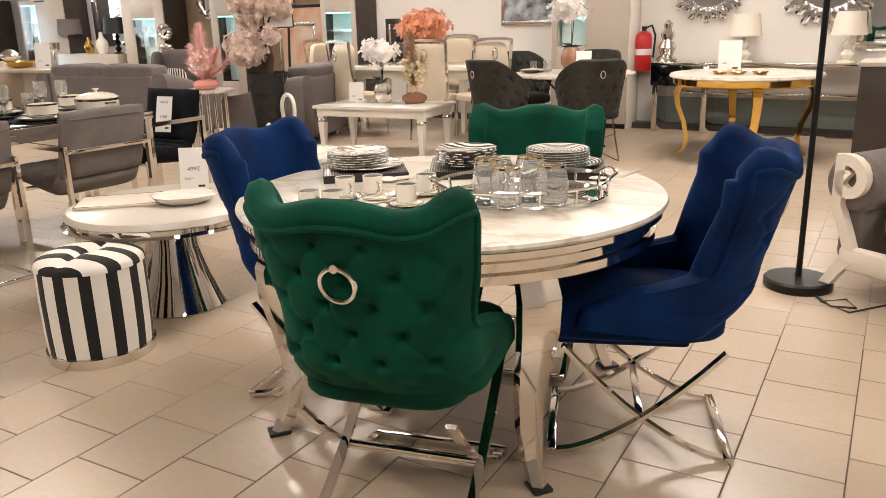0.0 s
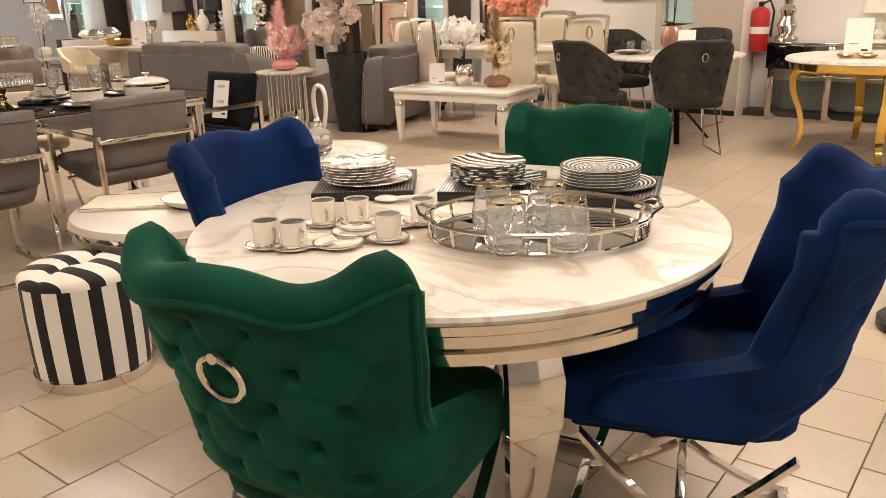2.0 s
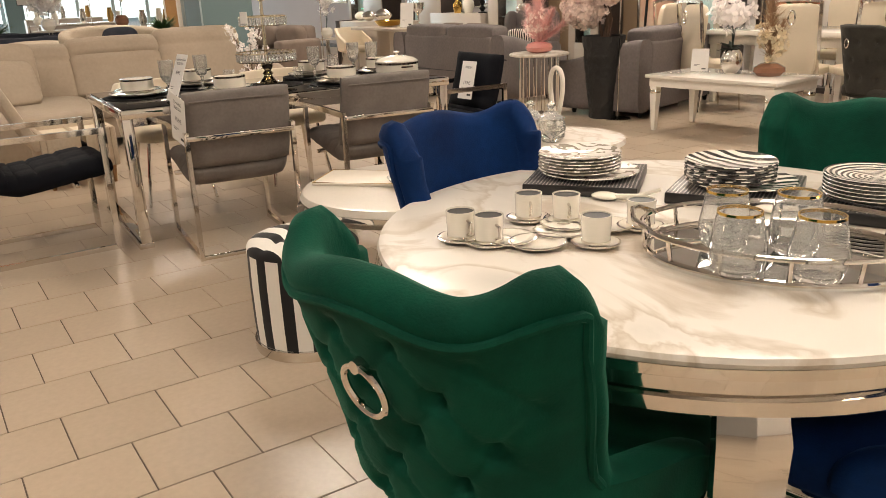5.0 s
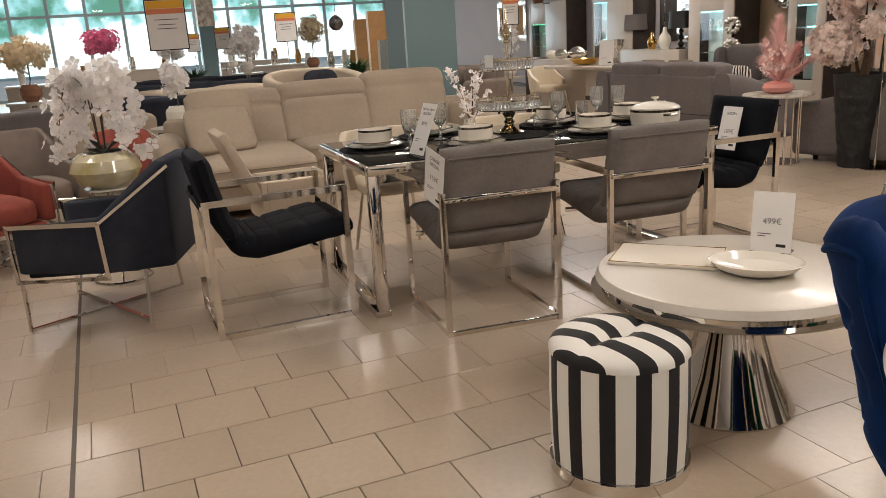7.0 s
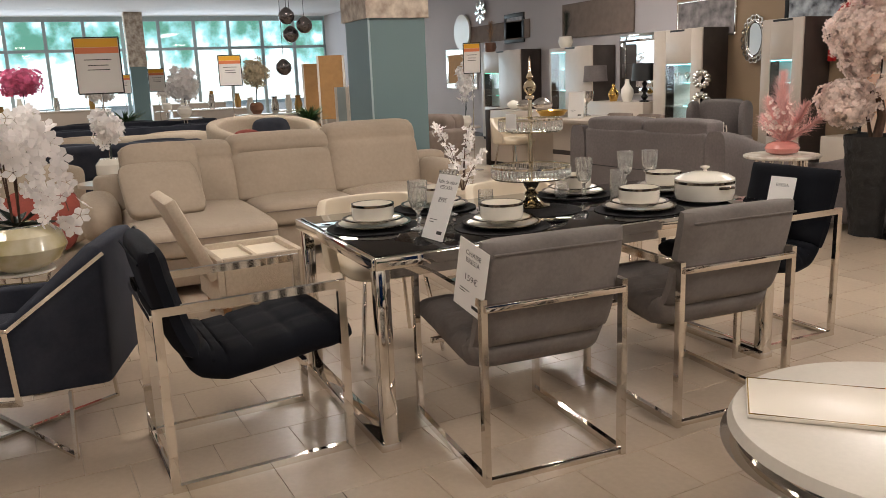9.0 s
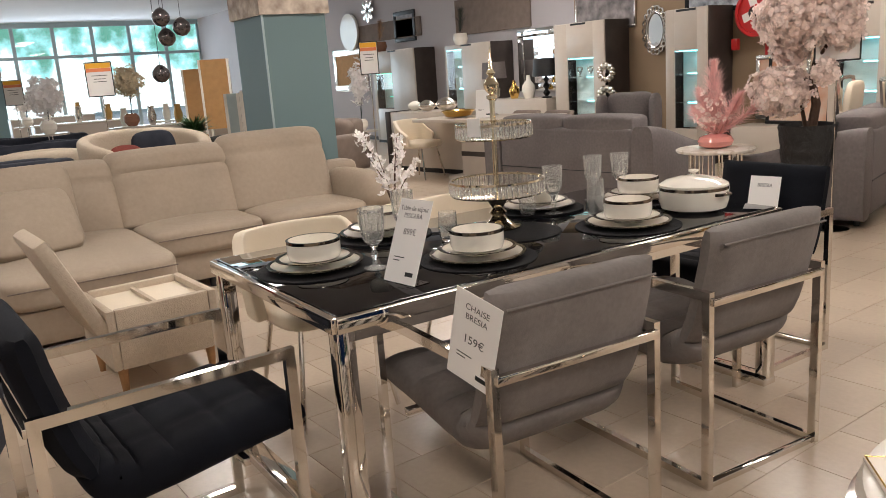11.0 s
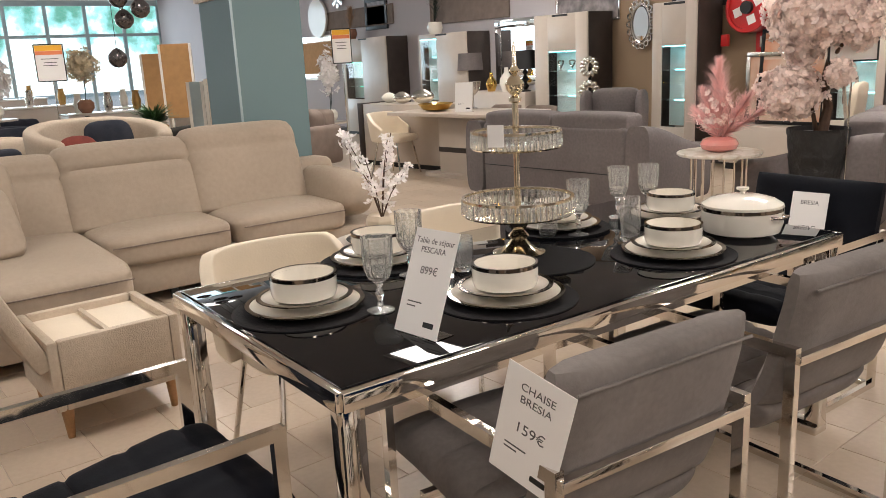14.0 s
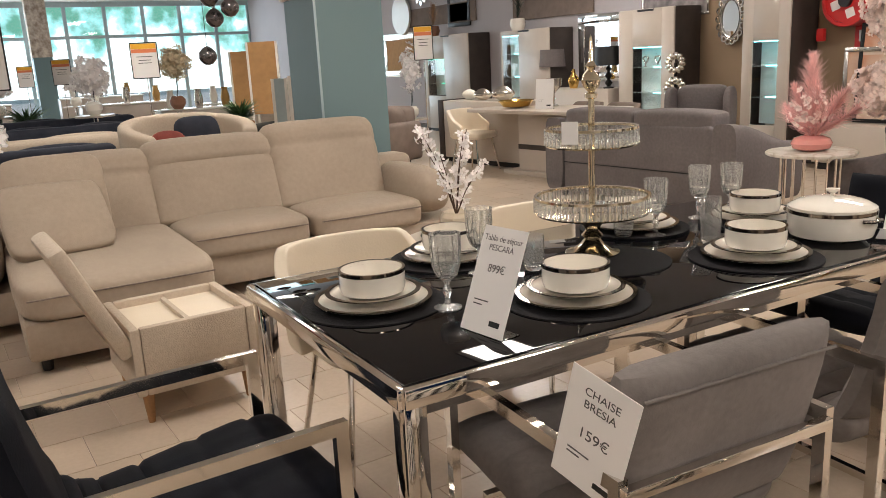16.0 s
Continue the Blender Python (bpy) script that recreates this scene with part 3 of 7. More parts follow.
def far_tiles():
    bm = bmesh.new()
    g = 0.0022
    for x, y in TILES_FAR:
        vs = [bm.verts.new(tile_frame @ Vector((x + a, y + b, z))) for a, b, z in
              ((g, g, 0), (TILE - g, g, 0), (TILE - g, TILE - g, 0), (g, TILE - g, 0),
               (0.0, 0.0, -0.0038), (TILE, 0.0, -0.0038), (TILE, TILE, -0.0038), (0.0, TILE, -0.0038))]
        bm.faces.new(vs[:4])
        for k in range(4):
            n = (k + 1) % 4
            bm.faces.new((vs[k], vs[4 + k], vs[4 + n], vs[n]))
    return bm


ft = part("floor_tiles", far_tiles(), M["tile"], floor, smooth=False)
tagged(ft, kind="stuff")
part("far_floor", B(WEST + 0.1, tile_frame.translation.x - 36.4 * TILE + 0.3, SOUTH, NORTH - 0.1, -0.0038, -0.001), M["tile"], floor, smooth=False)
part("joint_strip", B(-5.6, 4.6, -0.218, -0.202, -0.002, 0.0015, m=tile_frame), M["strip"], floor, smooth=False)

# ---- furniture kinds ----
def wing_chair(m, fabric, colour):
    """Velvet dining chair: tufted winged back, low curled arms, crossed steel legs. Faces +y."""
    t = thing("wing_chair", m, colour + " velvet wing dining chair on crossed chrome legs", "chair", "chairs round the marble table")

    def base(s, v):
        """Plan of the wrapped back at height share v: flat back, rounded corner, then forward along wing and arm."""
        a = min(1.0, abs(s))
        waist = math.exp(-((v - 0.45) / 0.20) ** 2)
        w = 0.234 + 0.022 * v - 0.016 * waist
        yc = -0.285 - 0.12 * v ** 1.2
        r = 0.15
        end = 0.17 - 0.37 / (1 + math.exp(-(v - 0.28) / 0.05)) - 0.02 * v
        l2 = max(0.015, end - (yc + r))
        h = 0.36 / (0.36 + l2)
        if a < h:
            q = a / h * math.pi / 2
            x, y = w * math.sin(q) ** 0.9, yc + r * (1 - math.cos(q))
        else:
            k = (a - h) / (1 - h)
            x, y = w * (1 + 0.05 * k * (1 - v)), yc + r + l2 * k
        # crest: low bump in the middle, shallow dips, raised ears, rounded corners
        crest = 0.902 + 0.015 * math.cos(2 * math.pi * min(a, 0.80) / 0.76) + 0.014 * min(1.0, a / 0.6) - 0.055 * (max(0.0, a - 0.84) / 0.16) ** 2
        low = 0.408 + 0.03 * a * a
        if v < 0.25:
            y += 0.10 * ((0.25 - v) / 0.25) ** 1.5 * (1 - a)
        return Vector((math.copysign(x, s), y, low + (crest - low) * v))

    def shell(off):
        def f(u, v):
            s = 2 * u - 1
            p = base(s, v)
            e = 0.02
            d = base(min(1, s + e), v) - base(max(-1, s - e), v)
            n = Vector((d.y, -d.x, 0)).normalized()
            dent = 0.0
            a = abs(s)
            if off > 0 and a < 0.72 and 0.10 < v < 0.93:
                # buttons in a diamond pattern with folds between them
                uu, vv = p.x / 0.112, (p.z - 0.47) / 0.076
                best = 9.0
                for k in (0, 1):
                    du = (uu + 0.5 * k) - round(uu + 0.5 * k)
                    row = 2 * round((vv - k) / 2) + k
                    best = min(best, math.hypot(du, (vv - row) / 1.3))
                q1, q2 = (vv - 2 * uu) / 2, (vv + 2 * uu) / 2
                q = min(abs(q1 - round(q1)), abs(q2 - round(q2)))
                fade = max(0.0, min(1.0, (0.72 - a) / 0.15, (v - 0.10) / 0.08, (0.93 - v) / 0.1))
                dent = (0.026 * math.exp(-(best / 0.15) ** 2) + 0.006 * math.exp(-(q / 0.06) ** 2)) * fade
            return tuple(p + n * (off - dent))
        return f
    bm = bmesh.new()
    nu, nv = 100, 60
    outer, inner = shell(0.022), shell(-0.050)
    vo = [[bm.verts.new(outer(i / nu, j / nv)) for j in range(nv + 1)] for i in range(nu + 1)]
    vi = [[bm.verts.new(inner(i / nu, j / nv)) for j in range(nv + 1)] for i in range(nu + 1)]
    for i in range(nu):
        for j in range(nv):
            bm.faces.new((vo[i][j], vo[i + 1][j], vo[i + 1][j + 1], vo[i][j + 1]))
            bm.faces.new((vi[i][j], vi[i][j + 1], vi[i + 1][j + 1], vi[i + 1][j]))
    rim = [(vo[i][nv], vi[i][nv]) for i in range(nu + 1)]
    low = [(vo[i][0], vi[i][0]) for i in range(nu + 1)]
    left = [(vo[0][j], vi[0][j]) for j in range(nv + 1)]
    right = [(vo[nu][j], vi[nu][j]) for j in range(nv + 1)]
    for line in (rim, low, left, right):
        # rounded edge roll in four strips between the outer and the inner face
        rows = [[a for a, b in line]]
        for q in (0.25, 0.5, 0.75):
            lift = math.sin(q * math.pi) * (0.036 if line is rim else 0.0 if line is low else 0.034)
            row = []
            for a, b in line:
                c = a.co.lerp(b.co, 0.5 - 0.5 * math.cos(q * math.pi))
                row.append(bm.verts.new(c + (Vector((0, 0, lift)) if line is rim else Vector((0, lift, 0)))))
            rows.append(row)
        rows.append([b for a, b in line])
        for p, q in zip(rows, rows[1:]):
            for k in range(len(line) - 1):
                bm.faces.new((p[k], p[k + 1], q[k + 1], q[k]))
    ends = [e for e in bm.edges if e.is_boundary]
    bmesh.ops.holes_fill(bm, edges=ends, sides=12)
    part("backrest", bm, fabric, t, "", True, 80)
    # piping that follows the rim a little inside
    edge = [(0.5 + 0.5 * k, 0.955) for k in (q / 24 * 0.9 for q in range(-24, 25))]
    edge = [(0.05, v / 20) for v in range(7, 19)] + edge + [(0.95, v / 20) for v in range(18, 6, -1)]
    part("piping", sweep([Vector(shell(0.023)(u, v)) for u, v in edge], 0.008), fabric, t)
    part("seat", soft(0.45, 0.60, 0.15, m=T(0, 0.055, 0.360), n=8, puff=0.22), fabric, t)
    part("seat_base", B(-0.18, 0.18, -0.14, 0.26, 0.355, 0.40, 0.02), fabric, t)
    # ring knocker on the back
    hook = Vector(shell(0.022)(0.5, 0.775))
    low_at = Vector(shell(0.022)(0.5, 0.60))
    ring = []
    for k in range(28):
        q = 2 * math.pi * k / 28
        e = 0.5 + 0.5 * math.sin(q)
        p = low_at.lerp(hook, e)
        ring.append((0.041 * math.cos(q), p.y - 0.012, hook.z - 0.084 * (1 - e)))
    part("ring_pull", sweep(ring, 0.006, loop=True, up=(0, 1, 0)), M["chrome"], t, "round steel ring pull")
    part("ring_stud", lathe([(0.0, -0.012), (0.012, -0.008), (0.014, 0.0), (0.010, 0.012)], 12, m=T(0, hook.y - 0.006, hook.z, 90)), M["chrome"], t)
    for sx in (-1, 1):
        for d in (-1, 1):
            arc = []
            for k in range(9):
                q = k / 8
                arc.append((sx * 0.205, d * (0.235 - 0.50 * q), 0.362 - 0.349 * (1 - (1 - q) ** 1.6)))
            part("leg", sweep([(x + 0.006 * d, y, z) for x, y, z in arc], 0.012, 0.028, up=(1, 0, 0)), M["chrome"], t)
    for y in (-0.265, 0.265):
        part("floor_bar", B(-0.217, 0.217, y - 0.014, y + 0.014, 0.0, 0.026, 0.003), M["chrome"], t)
    part("cross_bar", B(-0.2, 0.2, -0.012, 0.012, 0.118, 0.138, 0.003), M["chrome"], t)
    return t


def frame_chair(m, fabric, colour, beside):
    """Armchair slung in a flat steel bar frame. Faces +y; 0.56 wide, 0.66 deep."""
    t = thing("metal_armchair", m, colour + " armchair in a steel frame, " + beside, "armchair", "chairs round the black table")
    w, y0, y1, top = 0.272, -0.325, 0.325, 0.652
    for s in (-1, 1):
        x = s * w
        loop = [(x, y0, 0.011), (x, y1, 0.011), (x, y1, top), (x, y0, top)]
        part("side_frame", sweep(loop, 0.030, 0.022, loop=True, up=(1, 0, 0)), M["chrome"], t)
    part("back_rail", B(-w, w, y0 - 0.024, y0 - 0.002, top - 0.03, top - 0.005, 0.002), M["chrome"], t)
    part("floor_rail", B(-w, w, y0 - 0.01, y0 + 0.014, 0.001, 0.022, 0.002), M["chrome"], t)
    part("seat_rail", B(-w, w, 0.16, 0.18, 0.365, 0.388, 0.002), M["chrome"], t)
    # continuous sling: back, bend, seat
    line = [(-0.318, 0.855), (-0.302, 0.76), (-0.278, 0.66), (-0.25, 0.56), (-0.213, 0.475), (-0.165, 0.425), (-0.10, 0.408), (0.0, 0.418), (0.12, 0.436), (0.24, 0.452), (0.362, 0.458)]

    def across(bm, lo, hi, thick, half, n=12, grooves=0):
        pts = [Vector((0, *p)) for p in line[lo:hi + 1]]
        dense = []
        for a, b in zip(pts, pts[1:]):
            for k in range(8):
                dense.append(a.lerp(b, k / 8))
        dense.append(pts[-1])
        rows = []
        total = len(dense) - 1
        for i, p in enumerate(dense):
            a, b = dense[max(0, i - 1)], dense[min(total, i + 1)]
            d = (b - a).normalized()
            nrm = Vector((0, -d.z, d.y))
            if nrm.z < 0 and nrm.y < 0:
                nrm = -nrm
            e = min(i, total - i) / total
            h = thick * (0.55 + 0.45 * min(1, e * 9) ** 0.5)
            dip = 0.0
            if grooves:
                dip = 0.22 * math.exp(-(((i / total * grooves) % 1 - 0.5) / 0.07) ** 2)
            row = []
            for k in range(2 * n):
                if k <= n - 1:
                    x, s = -1 + 2 * k / (n - 1), 1
                else:
                    x, s = 1 - 2 * (k - n) / (n - 1), -1
                edge = (1 - abs(x) ** 8) ** 0.5 if abs(x) < 1 else 0.0
                if grooves and s > 0:
                    edge *= 1 - 0.16 * (math.exp(-((abs(x) - 0.36) / 0.05) ** 2))
                row.append(bm.verts.new(p + nrm * (s * h / 2 * (0.35 + 0.65 * edge) * (1 - dip if s > 0 else 1)) + Vector((x * half, 0, 0))))
            rows.append(row)
        for a, b in zip(rows, rows[1:]):
            for k in range(2 * n):
                j = (k + 1) % (2 * n)
                bm.faces.new((a[k], a[j], b[j], b[k]))
        bm.faces.new(rows[0])
        bm.faces.new(rows[-1])
        return bm
    part("backrest", across(bmesh.new(), 0, 4, 0.095, 0.268), fabric, t, "", True, 60)
    part("seat", across(bmesh.new(), 4, 10, 0.118, 0.258, n=24, grooves=5), fabric, t, "", True, 60)
    part("seam", sweep([(-0.245 + 0.49 * k / 6, -0.362, 0.815) for k in range(7)], 0.004), fabric, t)
    return t


def black_table(m):
    t = thing("dining_table", m, "black glass dining table with a polished steel frame", "table")
    w, l, h = 0.507, 0.998, 0.760
    part("tabletop", B(-w + 0.012, w - 0.012, -l + 0.012, l - 0.012, h - 0.018, h, 0.003), M["black_glass"], t, "glossy black glass top")
    for s in (-1, 1):
        part("edge_rail", B(s * w - 0.012, s * w + 0.012, -l, l, h - 0.05, h - 0.004, 0.004), M["chrome"], t)
        part("edge_rail", B(-w, w, s * l - 0.012, s * l + 0.012, h - 0.05, h - 0.004, 0.004), M["chrome"], t)
        part("apron", B(s * (w - 0.06) - 0.01, s * (w - 0.06) + 0.01, -l + 0.04, l - 0.04, h - 0.10, h - 0.052), M["chrome"], t)
        part("foot_bar", B(-w + 0.005, w - 0.005, s * (l - 0.03) - 0.04, s * (l - 0.03) + 0.04, 0.0, 0.035, 0.004), M["chrome"], t)
        for q in (-1, 1):
            part("leg", B(q * (w - 0.03) - 0.028, q * (w - 0.03) + 0.028, s * (l - 0.03) - 0.028, s * (l - 0.03) + 0.028, 0.03, h - 0.05, 0.004), M["chrome"], t)
    return t


def round_table(m):
    t = thing("round_table", m, "round white marble dining table with curved steel legs", "table")
    part("tabletop", lathe([(0.0, 0.738), (0.685, 0.738), (0.699, 0.742), (0.703, 0.751), (0.699, 0.76), (0.685, 0.765), (0.0, 0.765)], 96), M["marble"], t, "veined white marble top")
    part("top_band", lathe([(0.60, 0.718), (0.69, 0.718), (0.692, 0.7375), (0.60, 0.7375)], 96, close=False), M["chrome"], t)
    part("apron", lathe([(0.60, 0.64), (0.655, 0.64), (0.668, 0.645), (0.668, 0.67), (0.655, 0.676), (0.655, 0.70), (0.64, 0.7145), (0.60, 0.7145), (0.60, 0.64)], 96, close=False), M["chrome"], t, "polished steel apron ring")
    for k in range(4):
        a = radians(45 + 90 * k + 8)
        c, s = math.cos(a), math.sin(a)
        prof = [(0.60, 0.66), (0.635, 0.58), (0.63, 0.48), (0.605, 0.38), (0.58, 0.27), (0.575, 0.17), (0.595, 0.08), (0.63, 0.012)]
        wide = [0.11, 0.12, 0.115, 0.10, 0.085, 0.07, 0.055, 0.05]
        bm = bmesh.new()
        rings = []
        for (r, z), w in zip(prof, wide):
            ring = []
            for dr, dw in ((-0.025, -w / 2), (0.012, -w / 2), (0.03, 0), (0.012, w / 2), (-0.025, w / 2)):
                ring.append(bm.verts.new(((r + dr) * c - dw * s, (r + dr) * s + dw * c, z)))
            rings.append(ring)
        for p, q in zip(rings, rings[1:]):
            for i in range(5):
                bm.faces.new((p[i], p[(i + 1) % 5], q[(i + 1) % 5], q[i]))
        bm.faces.new(rings[0])
        bm.faces.new(rings[-1])
        ob = part("leg", bm, M["chrome"], t, "curved polished steel leg", True, 30)
        part("foot", B(0.60, 0.67, -0.03, 0.03, 0, 0.014, 0.004, m=T(0, 0, 0, 0, 0, math.degrees(a))), M["black"], ob)
    return t


def coffee_table(m):
    t = thing("coffee_table", m, "round white marble coffee table on a flared mirror steel cone", "coffee table")
    part("tabletop", lathe([(0.0, 0.474), (0.44, 0.474), (0.458, 0.481), (0.452, 0.494), (0.445, 0.507), (0.43, 0.511), (0.0, 0.511)], 72), M["cream_stone"], t)
    part("rim", lathe([(0.38, 0.444), (0.474, 0.444), (0.44, 0.449), (0.44, 0.473), (0.38, 0.473)], 72, close=False), M["chrome"], t)
    part("base", lathe([(0.225, 0.0), (0.228, 0.008), (0.222, 0.02), (0.165, 0.16), (0.125, 0.30), (0.115, 0.443)], 72), M["chrome"], t, "flared mirror steel cone")
    return t


def ottoman(m):
    t = thing("ottoman", m, "round black and white striped velvet ottoman with a steel foot ring", "ottoman")
    r = 0.203
    bm = bmesh.new()
    n = 64
    prof = [(r, 0.04), (r + 0.004, 0.12), (r + 0.006, 0.25), (r + 0.004, 0.365)]
    rings = [[bm.verts.new((q * math.cos(2 * math.pi * i / n), q * math.sin(2 * math.pi * i / n), z)) for i in range(n + 1)] for q, z in prof]
    uv = bm.loops.layers.uv.new("UVMap")
    for a, b in zip(rings, rings[1:]):
        for i in range(n):
            f = bm.faces.new((a[i], a[i + 1], b[i + 1], b[i]))
            for l, k in zip(f.loops, (i, i + 1, i + 1, i)):
                l[uv].uv = (k / n * 13 * 0.105, 0)
    part("side", bm, M["stripes"], t)
    bm = bmesh.new()
    uv = bm.loops.layers.uv.new("UVMap")
    k = 20
    rows = []
    for j in range(13):
        q = j / 12
        rad = (r + 0.006) * math.sin(q * math.pi / 2) ** 0.8
        z = 0.365 + 0.058 * math.cos(q * math.pi / 2) ** 0.7
        row = []
        for i in range(n):
            a = 2 * math.pi * i / n
            x, y = rad * math.cos(a), rad * math.sin(a)
            dent = 0.022 * math.exp(-(x / 0.02) ** 2) * (1 - q) + 0.03 * math.exp(-((x * x + y * y) / 0.002))
            row.append(bm.verts.new((x, y, z - dent)))
        rows.append(row)
    for a, b in zip(rows, rows[1:]):
        for i in range(n):
            j = (i + 1) % n
            f = bm.faces.new((a[i], a[j], b[j], b[i]))
            for l in f.loops:
                l[uv].uv = (l.vert.co.y + 0.5, 0)
    bmesh.ops.remove_doubles(bm, verts=rows[0], dist=0.001)
    part("cushion_top", bm, M["stripes"], t, "", True, 80)
    part("foot_ring", lathe([(r - 0.01, 0.0), (r + 0.007, 0.0), (r + 0.009, 0.004), (r + 0.009, 0.038), (r - 0.01, 0.04)], 64), M["chrome"], t)
    return t


GREEN = wing_chair(place(-1.23, 1.82, 14), M["green"], "emerald green")
wing_chair(place(-1.41, 2.90, 194), M["green"], "emerald green")
wing_chair(place(-0.80, 2.50, 112), M["blue"], "royal blue")
wing_chair(place(-1.86, 2.30, -78), M["blue"], "royal blue")
round_table(place(-1.425, 2.395))
black_table(place(-5.118, 2.748, 0))
frame_chair(place(-4.522, 2.262, 86.5), M["grey"], "taupe grey velvet", "by the black table")
frame_chair(place(-4.56, 3.132, 86.6), M["grey"], "taupe grey velvet", "by the black table")
frame_chair(place(-4.99, 1.32, 2.5), M["black_velvet"], "black velvet", "at the black table's head")
frame_chair(place(-4.97, 3.93, 180), M["black_velvet"], "black velvet", "at the black table's foot")
coffee_table(place(-3.13, 2.61))
ottoman(place(-2.955, 2.05, 20) @ Matrix.Diagonal((1.02, 1.02, 1.07, 1)))

# ---- lounge seating ----
def beige_sofa(m):
    """Corner sofa, back along local -x side; local origin at the floor, back line x = 0, seats towards +x, y along it."""
    t = thing("corner_sofa", m, "beige fabric corner sofa with a chaise and headrests", "sofa")
    c = M["beige"]
    part("base", B(0.10, 1.02, 0.0, 3.20, 0.07, 0.27, 0.03), c, t)
    part("chaise_base", B(1.02, 1.80, 0.22, 1.18, 0.07, 0.27, 0.03), c, t)
    for y0, y1, x1 in ((0.20, 1.19, 1.85), (1.19, 2.02, 1.06), (2.02, 2.88, 1.06)):
        part("seat_cushion", soft(x1 - 0.28, y1 - y0 - 0.01, 0.24, m=T((x1 + 0.28) / 2, (y0 + y1) / 2, 0.235), n=14, puff=0.20, power=7), c, t)
        part("seam", sweep([(x1 + 0.001, y0 + 0.05 + (y1 - y0 - 0.1) * k / 8, 0.395) for k in range(9)], 0.004), M["brown_cloth"], t)
    for y0, y1, h in ((0.26, 1.17, 0.94), (1.11, 2.02, 0.975), (1.95, 2.83, 1.02)):
        w = y1 - y0

        def back(u, v, y0=y0, w=w, h=h):
            y = y0 + w * u
            e = (1 - abs(2 * u - 1) ** 5) ** 0.5 if 0 < u < 1 else 0.0
            s = 2 * math.pi * v
            # section through the cushion: seat front, up to a rolled headrest, down behind
            z = 0.40 + (h - 0.40) * (0.5 - 0.5 * math.cos(s))
            lean = -0.16 * ((z - 0.40) / (h - 0.40)) ** 1.2
            thick = (0.145 - 0.035 * ((z - 0.40) / (h - 0.40))) * (0.35 + 0.65 * e)
            fold = 0.022 * math.exp(-((z - h + 0.15) / 0.016) ** 2) if s < math.pi else 0.0
            x = 0.44 + lean + thick * (1.0 if s < math.pi else -1.0) * min(1.0, abs(math.sin(s)) * 1.8) - fold
            top = 0.055 * (1 - e) * (z - 0.4) / (h - 0.4)
            return (x, y, z - top)
        bm = grid(back, 26, 64)
        bmesh.ops.remove_doubles(bm, verts=bm.verts, dist=0.0006)
        ends = [e for e in bm.edges if e.is_boundary]
        bmesh.ops.holes_fill(bm, edges=ends, sides=60)
        part("back_cushion", bm, c, t, "", True, 70)
    part("back_frame", B(0.10, 0.36, 0.05, 3.15, 0.25, 0.70, 0.06, seg=3), c, t)
    part("armrest", soft(0.95, 0.32, 0.36, m=T(0.60, 2.93, 0.30, -14), n=12, puff=0.15, power=3.2), c, t)
    part("armrest", soft(0.95, 0.30, 0.36, m=T(0.60, 0.06, 0.25), n=12, puff=0.15, power=3.2), c, t)
    for x, y in ((0.18, 0.1), (0.95, 3.1), (0.18, 3.1), (1.70, 0.3), (1.70, 1.1), (0.95, 1.6)):
        part("foot", lathe([(0.025, 0), (0.03, 0.0705)], 12, m=T(x, y)), M["black"], t)
    return t


beige_sofa(place(-9.20, 0.93, 0))
for px, py, pz, lean, turn in ((-8.36, 1.45, 0.735, 66, 0), (-8.16, 1.42, 0.64, 44, 6)):
    solo("pillow", soft(0.50, 0.56, 0.19, n=14, puff=0.55, power=6), M["beige"], pose(px, py, pz, 0, lean, turn) @ T(0, 0, -0.09), "square beige cushion leaning on the sofa", "cushion", "sofa cushions")

p = thing("storage_pouf", place(-6.76, 1.74, 3), "cream storage pouf with its lid propped open, on oak legs", "pouf")
for x0, x1, y0, y1 in ((-0.26, 0.26, -0.26, -0.22), (-0.26, 0.26, 0.22, 0.26), (-0.26, -0.22, -0.22, 0.22), (0.22, 0.26, -0.22, 0.22)):
    part("side", B(x0, x1, y0, y1, 0.13, 0.42, 0.01), M["boucle"], p)
part("bottom", B(-0.22, 0.22, -0.22, 0.22, 0.14, 0.385), M["cream"], p)
part("tray_bar", B(-0.20, 0.20, -0.02, 0.0, 0.3855, 0.405), M["boucle"], p)
part("lid", B(-0.25, 0.25, -0.03, 0.04, 0.0, 0.52, 0.02, m=T(0, -0.27, 0.30, 24)), M["boucle"], p, "raised padded lid")
for x in (-0.2, 0.2):
    for y in (-0.2, 0.2):
        part("leg", lathe([(0.014, 0), (0.026, 0.1305)], 14, m=Matrix.Translation((x * 1.06, y * 1.06, 0)) ), M["wood"], p)


